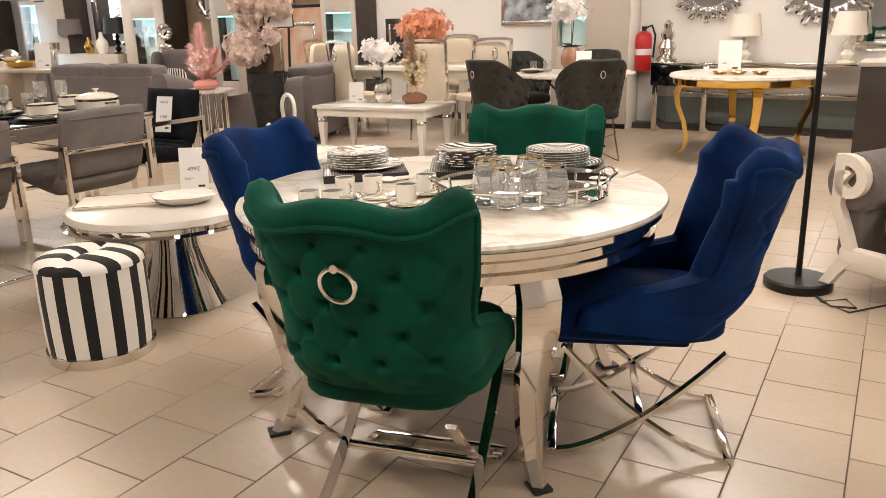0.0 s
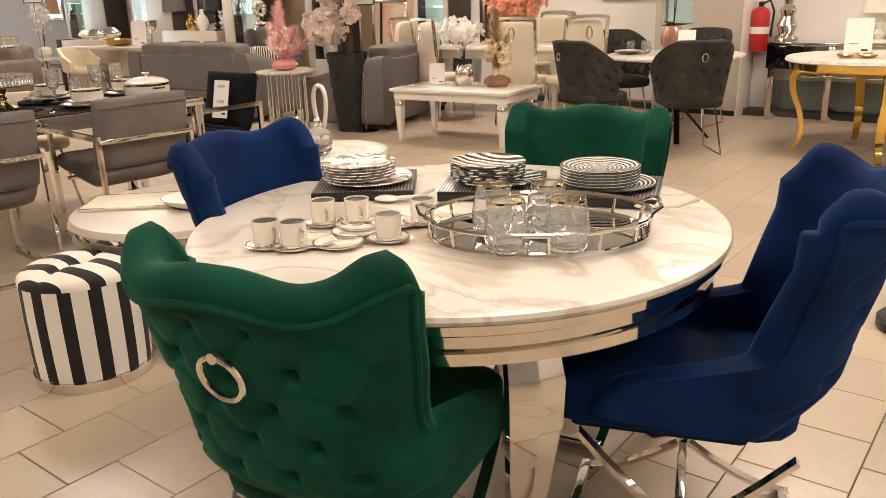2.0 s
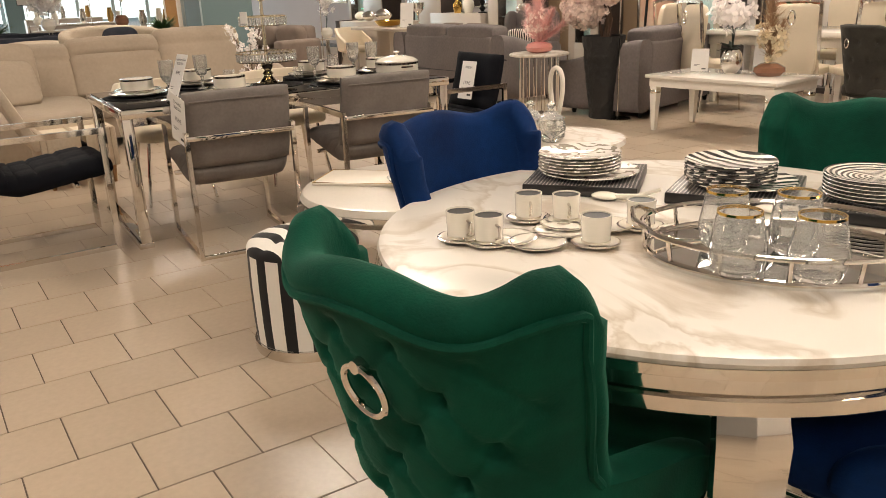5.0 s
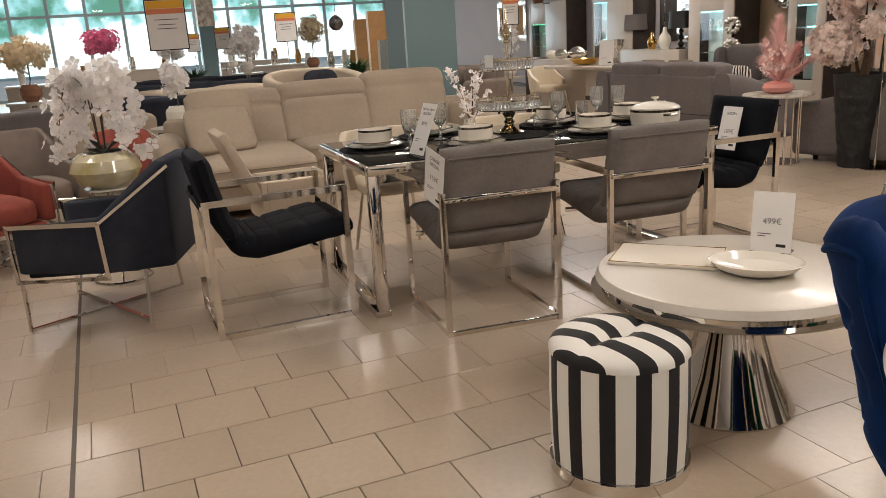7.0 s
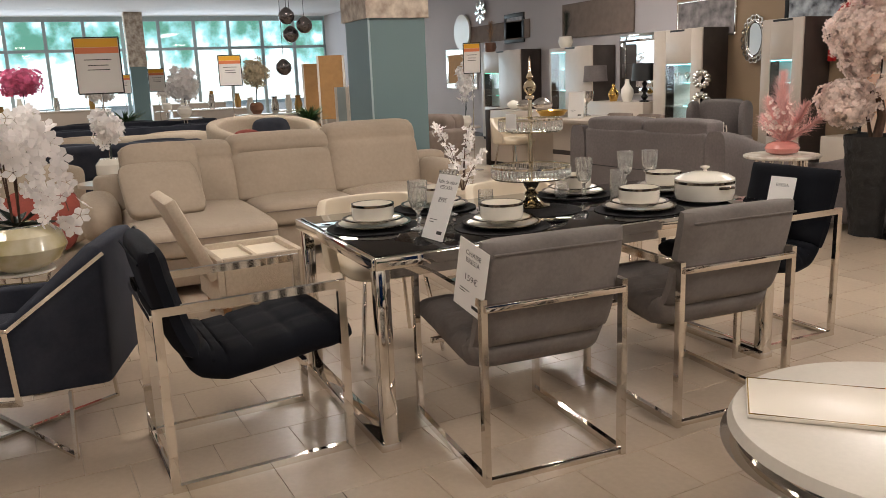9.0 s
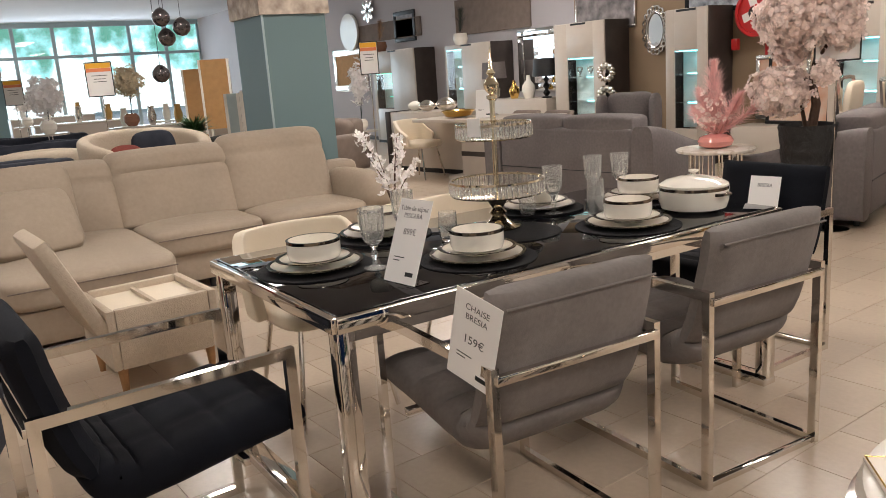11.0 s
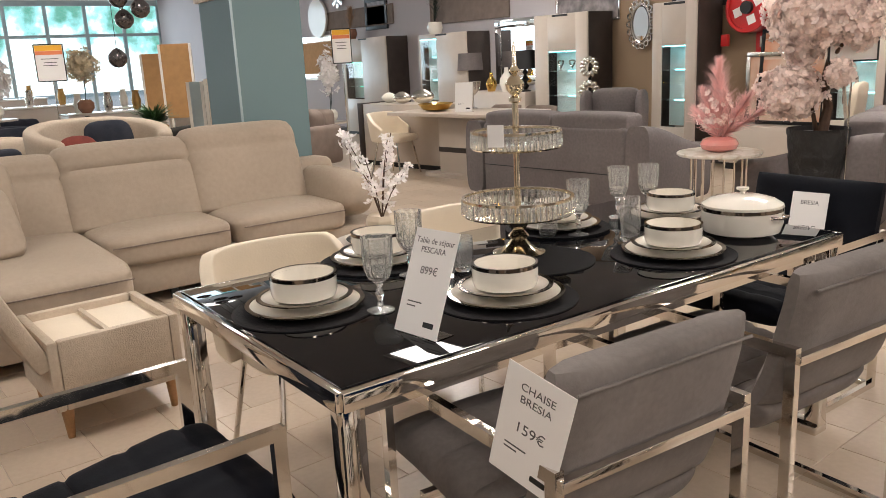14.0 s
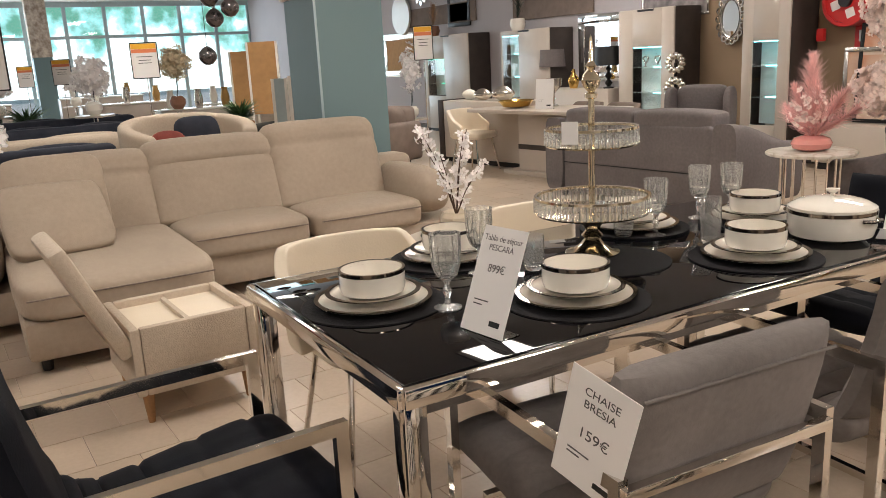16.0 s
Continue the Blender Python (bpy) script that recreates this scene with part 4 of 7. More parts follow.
def bucket_chair(m, fabric, label, group, leg="chrome"):
    """Low-backed bucket chair with thin legs. Faces +y."""
    t = thing("bucket_chair", m, label, "chair", group)

    def shell(u, v):
        s = 2 * u - 1
        th = s * radians(96)
        h = 0.775 - 0.20 * (max(0, abs(s) - 0.55) / 0.45) ** 1.3
        z = 0.44 + (h - 0.44) * v
        r = 0.235 + 0.02 * v
        flat = math.copysign(abs(math.sin(th)) ** 0.75, th)
        c = math.cos(th)
        return (r * 1.12 * flat, (-r * c if c < 0 else -r * c ** 0.6) - 0.05 * v * (1 - abs(s)), z)
    bm = grid(shell, 30, 10)
    ob = part("backrest", bm, fabric, t, "", True, 80)
    so = ob.modifiers.new("thickness", "SOLIDIFY")
    so.thickness, so.offset = 0.05, 0.0
    be = ob.modifiers.new("round", "BEVEL")
    be.width, be.segments, be.limit_method = 0.02, 3, "ANGLE"
    part("seat", soft(0.47, 0.48, 0.11, m=T(0, 0.0, 0.40), n=8, puff=0.2), fabric, t)
    for x in (-1, 1):
        for y in (-1, 1):
            part("leg", sweep([(x * 0.16, y * 0.15, 0.415), (x * 0.22, y * 0.22, 0.0)], 0.011), M[leg], t)
    return t


bucket_chair(place(-5.76, 2.22, -90), M["cream"], "cream leather bucket chair behind the black table", "chairs round the black table")
bucket_chair(place(-5.76, 3.08, -90), M["cream"], "cream leather bucket chair behind the black table", "chairs round the black table")


def facet_armchair(m, fabric, colour):
    """Angular tub chair banded with flat steel. Faces +y."""
    t = thing("tub_armchair", m, colour + " velvet tub armchair with an angular steel band", "armchair", "tub armchairs")
    ring = [(-0.33, 0.30), (-0.36, -0.14), (-0.25, -0.45), (0.25, -0.45), (0.36, -0.14), (0.33, 0.30)]
    low = [0.30, 0.28, 0.27, 0.27, 0.28, 0.30]
    high = [0.54, 0.56, 0.81, 0.81, 0.56, 0.54]
    bm = bmesh.new()
    o, i2 = [], []
    for (x, y), l, h in zip(ring, low, high):
        k = 1 + 0.12 * (h - 0.5)
        o.append((bm.verts.new((x, y, l)), bm.verts.new((x * k, y * k, h))))
        i2.append((bm.verts.new((x * 0.80, y * 0.80, l)), bm.verts.new((x * 0.84 * k, y * 0.84 * k, h))))
    for a in range(5):
        bm.faces.new((o[a][0], o[a + 1][0], o[a + 1][1], o[a][1]))
        bm.faces.new((i2[a][0], i2[a][1], i2[a + 1][1], i2[a + 1][0]))
        bm.faces.new((o[a][1], o[a + 1][1], i2[a + 1][1], i2[a][1]))
        bm.faces.new((o[a][0], i2[a][0], i2[a + 1][0], o[a + 1][0]))
    for a in (0, 5):
        bm.faces.new((o[a][0], o[a][1], i2[a][1], i2[a][0]))
    bmesh.ops.bevel(bm, geom=list(bm.edges), offset=0.018, segments=3, affect="EDGES", profile=0.5)
    part("backrest", bm, fabric, t, "", True, 50)
    part("seat", soft(0.50, 0.58, 0.20, m=T(0, 0.02, 0.28), n=8, puff=0.2), fabric, t)
    part("seat_base", B(-0.27, 0.27, -0.28, 0.28, 0.262, 0.30, 0.01), fabric, t)
    for s in (-1, 1):
        k = 1.02
        loop = [(s * 0.335 * k, 0.30, 0.265), (s * 0.335 * k, 0.31, 0.545), (s * 0.372, -0.14, 0.538), (s * 0.377, -0.14, 0.535), (s * 0.367, -0.15, 0.262)]
        part("steel_band", sweep(loop, 0.02, 0.012, loop=True, up=(1, 0, 0)), M["chrome"], t)
        part("steel_band", sweep([(s * 0.376, -0.14, 0.54), (s * 0.270, -0.482, 0.79)], 0.014, 0.014), M["chrome"], t)
        for y in (0.29, -0.30):
            part("leg", sweep([(s * 0.33 if y > 0 else s * 0.27, y, 0.262), (s * 0.32, y * 1.02, 0.0)], 0.02, 0.012), M["chrome"], t)
        part("floor_bar", sweep([(s * 0.32, 0.296, 0.007), (-s * 0.32, -0.306, 0.007 + 0.008 * (s > 0))], 0.02, 0.012), M["chrome"], t)
    return t


facet_armchair(place(-5.56, 0.50, 163), M["navy"], "slate blue")
facet_armchair(place(-6.85, -0.25, -60), M["red"], "brick red")
facet_armchair(place(-7.6, -0.05, -70), M["brown_cloth"], "taupe")


# ---- small things on the tables ----
def text_part(parent, words, size, m, material, name="lettering"):
    cu = bpy.data.curves.new(name, "FONT")
    cu.body, cu.size, cu.align_x, cu.extrude = words, size, "CENTER", 0.0002
    tmp = bpy.data.objects.new("tmp", cu)
    me = bpy.data.meshes.new_from_object(tmp)
    bpy.data.objects.remove(tmp)
    bpy.data.curves.remove(cu)
    me.materials.clear()
    me.materials.append(material)
    ob = new(name, me)
    ob.parent, ob.matrix_basis = parent, m
    return ob


def bars(parent, rows, m):
    for x0, x1, z in rows:
        ob = part("printed_line", B(x0, x1, -0.0008, -0.0001, z - 0.0016, z + 0.0016), M["ink"], parent, smooth=False)
        ob.matrix_basis = m


def price_card(m, w, h, lines, label, base=True, lean=12):
    """Upright card; text on its -y side."""
    t = thing("price_card", m, label, "price card", "price cards")
    up = T(0, 0, 0.002, -lean)
    c = part("card", B(-w / 2, w / 2, 0.0, 0.0016, 0, h, m=up), M["paper"], t, smooth=False)
    if base:
        part("acrylic_foot", B(-w / 2, w / 2, -0.002, 0.06, 0, 0.002), M["glass"], t, "clear acrylic foot", smooth=False)
    for words, size, z in lines:
        text_part(c, words, size, up @ T(0, -0.0004, z, 90), M["ink"])
    k = w / 0.15
    for x0, x1, z in ((-0.05 * k, 0.0, 0.30 * h), (-0.05 * k, -0.02 * k, 0.26 * h)):
        ob = part("printed_line", B(x0, x1, -0.0010, -0.0002, z - 0.0015, z + 0.0015), M["ink"], c, smooth=False)
        ob.matrix_basis = up
    ob = part("logo_block", B(0.02 * k, 0.055 * k, -0.0012, -0.0003, 0.09 * h, 0.14 * h), M["black"], c, smooth=False)
    ob.matrix_basis = up
    return t


TZ = 0.7605
def place_setting(x, y, mat_r=0.20):
    mt = solo("placemat", lathe([(0, 0), (mat_r, 0), (mat_r, 0.004), (0, 0.0045)], 48), M["slate"], place(x, y, 0, TZ), "round black woven placemat on the black table", "placemat", "placemats")
    z = TZ + 0.0048
    for r, dz, nm, lb in ((0.163, 0.0, "dinner_plate", "cream dinner plate with a platinum rim"), (0.131, 0.0195, "side_plate", "cream side plate with a platinum rim")):
        p = thing(nm, place(x, y, 0, z + dz), lb, "plate", "stacked plates")
        part("dish", lathe([(0, 0), (r * 0.62, 0), (r * 0.70, 0.004), (r, 0.017), (r - 0.002, 0.02), (r * 0.72, 0.008), (r * 0.6, 0.0055), (0, 0.005)], 48), M["porcelain"], p)
        part("rim_band", lathe([(r - 0.012, 0.0185), (r + 0.0006, 0.0175), (r + 0.0006, 0.0205), (r - 0.012, 0.0205)], 48, close=False), M["black_chrome"], p)
    b = thing("bowl", place(x, y, 0, z + 0.029), "straight-sided cream bowl with a platinum rim", "bowl", "stacked bowls")
    part("body", lathe([(0, 0), (0.068, 0), (0.086, 0.007), (0.091, 0.022), (0.091, 0.070), (0.085, 0.070), (0.084, 0.022), (0.068, 0.009), (0, 0.008)], 40), M["porcelain"], b)
    part("rim_band", lathe([(0.0845, 0.061), (0.0918, 0.061), (0.0918, 0.0712), (0.0845, 0.0712)], 40, close=False), M["black_chrome"], b)


M["black_chrome"] = mat("dark_platinum", (0.22, 0.19, 0.16), 0.08, 1.0)
for x, y in ((-5.17, 1.96), (-4.85, 2.41), (-4.83, 3.11), (-5.47, 2.39), (-5.40, 3.15), (-5.19, 3.56)):
    place_setting(x, y)


def goblet(x, y, z=TZ, h=0.178, r=0.038):
    g = thing("goblet", place(x, y, 0, z), "cut crystal wine goblet on a short stem", "glass", "cut crystal glasses")
    k = h / 0.155
    bowl = [(r * 0.92, 0), (r * 0.95, 0.003), (r * 0.25, 0.009), (r * 0.17, 0.022), (r * 0.32, 0.036), (r * 0.17, 0.050), (r * 0.34, 0.060), (r * 0.72, 0.070), (r * 0.90, 0.090), (r * 0.97, 0.12), (r * 1.06, 0.155),
            (r * 1.00, 0.155), (r * 0.88, 0.12), (r * 0.82, 0.092), (r * 0.58, 0.075), (0, 0.069)]
    bm = lathe([(a, b * k) for a, b in bowl], 24)
    for v in bm.verts:
        if 0.072 * k < v.co.z < 0.125 * k:
            q = math.atan2(v.co.y, v.co.x) * 6
            f = 1 + 0.07 * math.cos(2 * q) * math.cos(v.co.z * 160)
            v.co.x, v.co.y = v.co.x * f, v.co.y * f
    part("bowl", bm, M["crystal"], g, "", True, 12)


def tumbler(x, y, z=TZ, h=0.11, r=0.034, gold=False, flare=1.0):
    g = thing("tumbler", place(x, y, 0, z), "rounded clear tumbler with a gold rim" if gold else "clear cut crystal tumbler", "glass", "gold rimmed tumblers" if gold else "cut crystal glasses")
    part("bowl", lathe([(0, 0), (r * 0.7, 0), (r * 0.92, h * 0.12), (r * 1.05, h * 0.4), (r * flare, h), (r * flare - 0.002, h), (r * 1.05 - 0.002, h * 0.4), (r * 0.85, h * 0.14), (0, h * 0.08)], 24), M["tumbler_glass"], g)
    if gold:
        part("rim", lathe([(r * flare - 0.0025, h - 0.004), (r * flare + 0.0006, h - 0.004), (r * flare + 0.0004, h + 0.001), (r * flare - 0.0022, h + 0.001)], 24, close=False), M["gold"], g)


goblet(-5.005, 2.10, h=0.205, r=0.040)
goblet(-5.24, 2.36, h=0.205, r=0.040)
for x, y in ((-5.245, 3.105), (-5.35, 3.44), (-5.30, 3.56)):
    goblet(x, y, h=0.205, r=0.040)
for x, y, h in ((-5.04, 3.15, 0.16), (-5.315, 3.02, 0.08), (-5.17, 2.51, 0.11)):
    tumbler(x, y, h=h)

# two-tier crystal stand
M["champagne"] = mat("champagne_metal", (0.86, 0.76, 0.58), 0.12, 1.0, vary=0.1, scale=20)
st = thing("cake_stand", place(-5.19, 2.765, 0, TZ), "two-tier champagne silver stand with crystal prism galleries", "cake stand")
solo("placemat", lathe([(0, 0), (0.19, 0), (0.19, 0.004), (0, 0.0045)], 48), M["slate"], place(-5.09, 2.75, 0, TZ), "round black woven placemat on the black table", "placemat", "placemats")
st.location.z += 0.0048
st.scale = (1.27, 1.27, 1.13)
part("foot", lathe([(0, 0), (0.068, 0), (0.07, 0.006), (0.05, 0.012), (0.03, 0.03), (0.02, 0.045), (0.028, 0.055), (0.016, 0.07), (0.03, 0.095), (0.03, 0.115), (0, 0.115)], 32), M["champagne"], st)
part("stem", lathe([(0.008, 0.10), (0.008, 0.44), (0.016, 0.445), (0.016, 0.455), (0.008, 0.46), (0.02, 0.475), (0.024, 0.492), (0.016, 0.51), (0.006, 0.52), (0.014, 0.53), (0.006, 0.545), (0.004, 0.60), (0, 0.615)], 20), M["champagne"], st)
for z, r, hgt in ((0.120, 0.142, 0.046), (0.312, 0.112, 0.046)):
    part("tray", lathe([(0, z), (r, z), (r + 0.003, z + 0.004), (r - 0.004, z + 0.006), (0, z + 0.005)], 48), M["champagne"], st)
    part("top_rail", lathe([(r - 0.004, z + hgt), (r + 0.004, z + hgt), (r + 0.004, z + hgt + 0.007), (r - 0.004, z + hgt + 0.007)], 48, close=False), M["champagne"], st)
    n = int(r * 380)
    prism = finish(lathe([(0.006, z + 0.006), (0.006, z + hgt)], 6), "prism", M["crystal"], False)
    for k in range(n):
        a = 2 * math.pi * k / n
        ob = new("prism", prism)
        ob.parent, ob.location = st, (r * math.cos(a), r * math.sin(a), 0)
part("tag", B(-0.02, 0.02, -0.001, 0.001, 0.33, 0.39, m=T(0.05, -0.11, 0, 0, 0, 35)), M["paper"], st)

# casserole with a lid
cs = thing("casserole", place(-4.845, 3.51, 0, TZ), "cream lidded casserole dish with platinum bands", "casserole")
cs.scale = (1.08, 1.08, 1.06)
part("body", lathe([(0, 0), (0.095, 0), (0.12, 0.012), (0.128, 0.04), (0.128, 0.095), (0.12, 0.095), (0.118, 0.03), (0, 0.012)], 48), M["porcelain"], cs)
part("band", lathe([(0.124, 0.082), (0.129, 0.082), (0.129, 0.094), (0.124, 0.094)], 48, close=False), M["black_chrome"], cs)
part("lid", lathe([(0.126, 0.096), (0.127, 0.102), (0.10, 0.118), (0.05, 0.130), (0.0, 0.133)], 48), M["porcelain"], cs)
part("knob", lathe([(0.008, 0.13), (0.007, 0.14), (0.02, 0.148), (0.02, 0.155), (0, 0.158)], 20), M["porcelain"], cs)
for s in (-1, 1):
    part("handle", sweep([(s * 0.125, -0.035, 0.07), (s * 0.15, -0.02, 0.072), (s * 0.15, 0.02, 0.072), (s * 0.125, 0.035, 0.07)], 0.006), M["black_chrome"], cs)

price_card(pose(-4.776, 2.052, TZ, 0, 0, 8), 0.150, 0.262, (("Table de séjour", 0.021, 0.226), ("PESCARA", 0.021, 0.203), ("899€", 0.028, 0.150)), "white price card reading Table de séjour, 899 euros", lean=22)
c1 = price_card(pose(-4.297, 1.955, 0.606, 0, 17, 12), 0.152, 0.252, (("CHAISE", 0.024, 0.205), ("BRESIA", 0.024, 0.178), ("159€", 0.033, 0.112)), "white price card reading Chaise, 159 euros, hung on a chair", base=False, lean=-4)
price_card(pose(-4.93, 4.075, 0.555, 0, 0, 8), 0.145, 0.26, (("BRESIA", 0.024, 0.21), ("159€", 0.034, 0.10)), "white price card reading 159 euros on the black chair", base=False, lean=14)
price_card(pose(-3.19, 2.83, 0.5115, 0, 0, 35), 0.14, 0.215, (("499€", 0.030, 0.10),), "white price card reading 499 euros on the coffee table", lean=10)

# coffee table: placemats and an oval bowl
tm = thing("tray_mat", place(-3.325, 2.495, 45, 0.5115), "flat ivory tray mat with gold edging", "tray mat")
part("mat", B(-0.19, 0.19, -0.13, 0.13, 0, 0.012, 0.004), M["ivory"], tm)
part("edging", sweep([(-0.186, -0.126, 0.012), (0.186, -0.126, 0.012), (0.186, 0.126, 0.012), (-0.186, 0.126, 0.012)], 0.0025, loop=True), M["gold"], tm, "thin gold edging")
ob = thing("oval_bowl", place(-3.03, 2.625, 40, 0.5115), "shallow oval white bowl with a gold rim", "bowl")
bm = lathe([(0, 0), (0.09, 0), (0.13, 0.02), (0.152, 0.042), (0.148, 0.043), (0.12, 0.02), (0, 0.008)], 48)
bmesh.ops.scale(bm, vec=(1.0, 0.78, 1), verts=bm.verts)
part("body", bm, M["porcelain"], ob)

# marble table: cups, plates, tray, glasses
RZ = 0.7655
CUPS = ((-1.63, 1.92, 45), (-1.565, 1.95, 45), (-1.66, 2.13, 20), (-1.595, 2.19, 20), (-1.42, 2.125, 185), (-1.45, 2.285, 20))
def cup_set(x, y, turn):
    s = solo("saucer", lathe([(0, 0), (0.04, 0), (0.062, 0.010), (0.060, 0.012), (0.038, 0.004), (0, 0.004)], 28), M["porcelain"], place(x + 0.105 * math.cos(radians(turn)), y + 0.105 * math.sin(radians(turn)), turn, RZ), "white saucer with a dark gilt rim", "saucer", "coffee cups and saucers")
    part("rim", lathe([(0.0585, 0.0108), (0.0625, 0.0095), (0.063, 0.0118), (0.0585, 0.0130)], 28, close=False), M["silver"], s, "gilt rim")
    u = solo("saucer", lathe([(0, 0), (0.035, 0), (0.052, 0.008), (0.050, 0.010), (0.034, 0.004), (0, 0.004)], 28), M["porcelain"], place(x, y, turn, RZ), "white saucer with a dark gilt rim under a cup", "saucer", "coffee cups and saucers")
    part("rim", lathe([(0.0485, 0.0088), (0.0525, 0.0075), (0.053, 0.0098), (0.0485, 0.0110)], 28, close=False), M["silver"], u, "gilt rim")
    c = thing("coffee_cup", place(x, y, turn + 130, RZ + 0.0045), "small white coffee cup with a dark inside", "cup", "coffee cups and saucers")
    part("body", lathe([(0, 0), (0.024, 0), (0.030, 0.004), (0.0325, 0.064), (0.030, 0.064), (0.029, 0.056)], 24), M["porcelain"], c)
    part("coffee_dark", lathe([(0, 0.0605), (0.0300, 0.0610)], 24, close=False), M["black"], c, "dark inside")
    part("band", lathe([(0.0290, 0.004), (0.0312, 0.004), (0.0316, 0.010), (0.0290, 0.010)], 24, close=False), M["silver"], c)
    part("handle", sweep([(-0.027, 0, 0.048), (-0.045, 0, 0.044), (-0.046, 0, 0.022), (-0.028, 0, 0.014)], 0.0035), M["silver"], c)


for x, y, tn in CUPS:
    cup_set(x, y, tn)


def pattern_mat(name, kind):
    m = mat(name, (0.82, 0.78, 0.72), 0.15, coat=0.4)
    nt = m.node_tree
    b = nt.nodes["Principled BSDF"]
    tc = nt.nodes.new("ShaderNodeTexCoord")
    w = nt.nodes.new("ShaderNodeTexWave")
    if kind == "rings":
        w.wave_type, w.rings_direction = "RINGS", "Z"
        w.inputs["Scale"].default_value = 26
    elif kind == "zebra":
        w.inputs["Scale"].default_value, w.inputs["Distortion"].default_value, w.inputs["Detail Scale"].default_value = 9, 4.0, 1.0
    else:
        w.inputs["Scale"].default_value, w.inputs["Distortion"].default_value, w.inputs["Detail Scale"].default_value = 5, 14.0, 3.0
    r = nt.nodes.new("ShaderNodeValToRGB")
    r.color_ramp.interpolation = "CONSTANT"
    cut = 0.45 if kind != "floral" else 0.3
    r.color_ramp.elements[0].color = (0.03, 0.03, 0.03, 1) if kind != "floral" else (0.3, 0.27, 0.22, 1)
    r.color_ramp.elements[1].position, r.color_ramp.elements[1].color = cut, (0.8, 0.76, 0.7, 1)
    nt.links.new(tc.outputs["Object"], w.inputs["Vector"])
    nt.links.new(w.outputs["Fac"], r.inputs["Fac"])
    nt.links.new(r.outputs["Color"], b.inputs["Base Color"])
    return m


def patterned_plate(x, y, z, r, material, label, group):
    p = thing("patterned_plate", place(x, y, random.uniform(0, 360), z), label, "plate", group)
    part("dish", lathe([(0, 0), (r * 0.6, 0), (r, 0.013), (r - 0.002, 0.0155), (r * 0.6, 0.005), (0, 0.004)], 40), material, p)


def spotted(name, ground, spot):
    m = mat(name, ground, 0.3)
    nt = m.node_tree
    tc = nt.nodes.new("ShaderNodeTexCoord")
    vo = nt.nodes.new("ShaderNodeTexVoronoi")
    vo.inputs["Scale"].default_value, vo.inputs["Randomness"].default_value = 105.0, 0.0
    r = nt.nodes.new("ShaderNodeValToRGB")
    r.color_ramp.interpolation = "CONSTANT"
    r.color_ramp.elements[0].color, r.color_ramp.elements[1].color = (*spot, 1), (*ground, 1)
    r.color_ramp.elements[1].position = 0.24
    nt.links.new(tc.outputs["Object"], vo.inputs["Vector"])
    nt.links.new(vo.outputs["Distance"], r.inputs["Fac"])
    nt.links.new(r.outputs["Color"], nt.nodes["Principled BSDF"].inputs["Base Color"])
    return m


M["dots"] = spotted("dotted_box_print", (0.012, 0.011, 0.012), (0.6, 0.56, 0.52))
for x, y, kind, n, rz in ((-1.86, 2.46, "floral", 6, 40), (-1.525, 2.67, "zebra", 6, 30), (-1.215, 2.79, "rings", 6, 22)):
    pm = pattern_mat(kind + "_plate", kind)
    solo("gift_box", B(-0.15, 0.15, -0.15, 0.15, 0, 0.028, 0.003), M["dots"], place(x + 0.01, y + 0.02, rz, RZ), "flat black spotted gift box under the plates", "box", "gift boxes")
    patterned_plate(x + 0.02, y + 0.02, RZ + 0.0285, 0.135, pm, kind + " patterned large plate under the stack", "plate stacks")
    for k in range(n):
        patterned_plate(x, y, RZ + 0.036 + 0.0085 * k, 0.113, pm, kind + " patterned side plate in a stack", "plate stacks")
    sp = thing("ladle", place(x + 0.17, y - 0.06, rz - 20, RZ), "white porcelain serving spoon", "spoon", "serving spoons")
    part("bowl", soft(0.07, 0.05, 0.02, n=6, puff=0.5, power=3), M["porcelain"], sp)
    part("handle", sweep([(0.03, 0, 0.012), (0.09, 0.0, 0.02), (0.15, 0.0, 0.045)], 0.007, taper=0.7), M["porcelain"], sp)

tr = thing("mirror_tray", place(-1.145, 2.365, 40, RZ), "oval mirrored tray with a double steel gallery rail", "tray")
bm = lathe([(0, 0.004), (0.225, 0.004), (0.23, 0.0), (0.23, 0.010), (0, 0.011)], 56)
bmesh.ops.scale(bm, vec=(1.15, 0.86, 1), verts=bm.verts)
part("base", bm, M["mirror"], tr, "mirrored base")
for z, k, rad in ((0.012, 1.0, 0.006), (0.058, 1.03, 0.0055)):
    part("rail", sweep([(0.264 * k * math.cos(a), 0.198 * k * math.sin(a), z) for a in [2 * math.pi * i / 56 for i in range(56)]], rad, loop=True), M["chrome"], tr)
for i in range(14):
    a = 2 * math.pi * (i + 0.5) / 14
    part("post", sweep([(0.264 * math.cos(a), 0.198 * math.sin(a), 0.012), (0.272 * math.cos(a), 0.204 * math.sin(a), 0.058)], 0.0045), M["chrome"], tr)
for s in (-1, 1):
    part("handle", sweep([(s * 0.25, -0.07, 0.058), (s * 0.285, -0.05, 0.075), (s * 0.292, 0, 0.082), (s * 0.285, 0.05, 0.075), (s * 0.25, 0.07, 0.058)], 0.0055), M["chrome"], tr)
for x, y in ((-1.225, 2.29), (-1.11, 2.185), (-1.125, 2.375), (-1.005, 2.27)):
    tumbler(x, y, RZ + 0.0115, 0.120, 0.050, True, 0.80)

# ---- flowers ----
def cluster(name, bm, material, parent, label="", smooth=False):
    return tagged(part(name, bm, material, parent, label, smooth), kind="stuff")


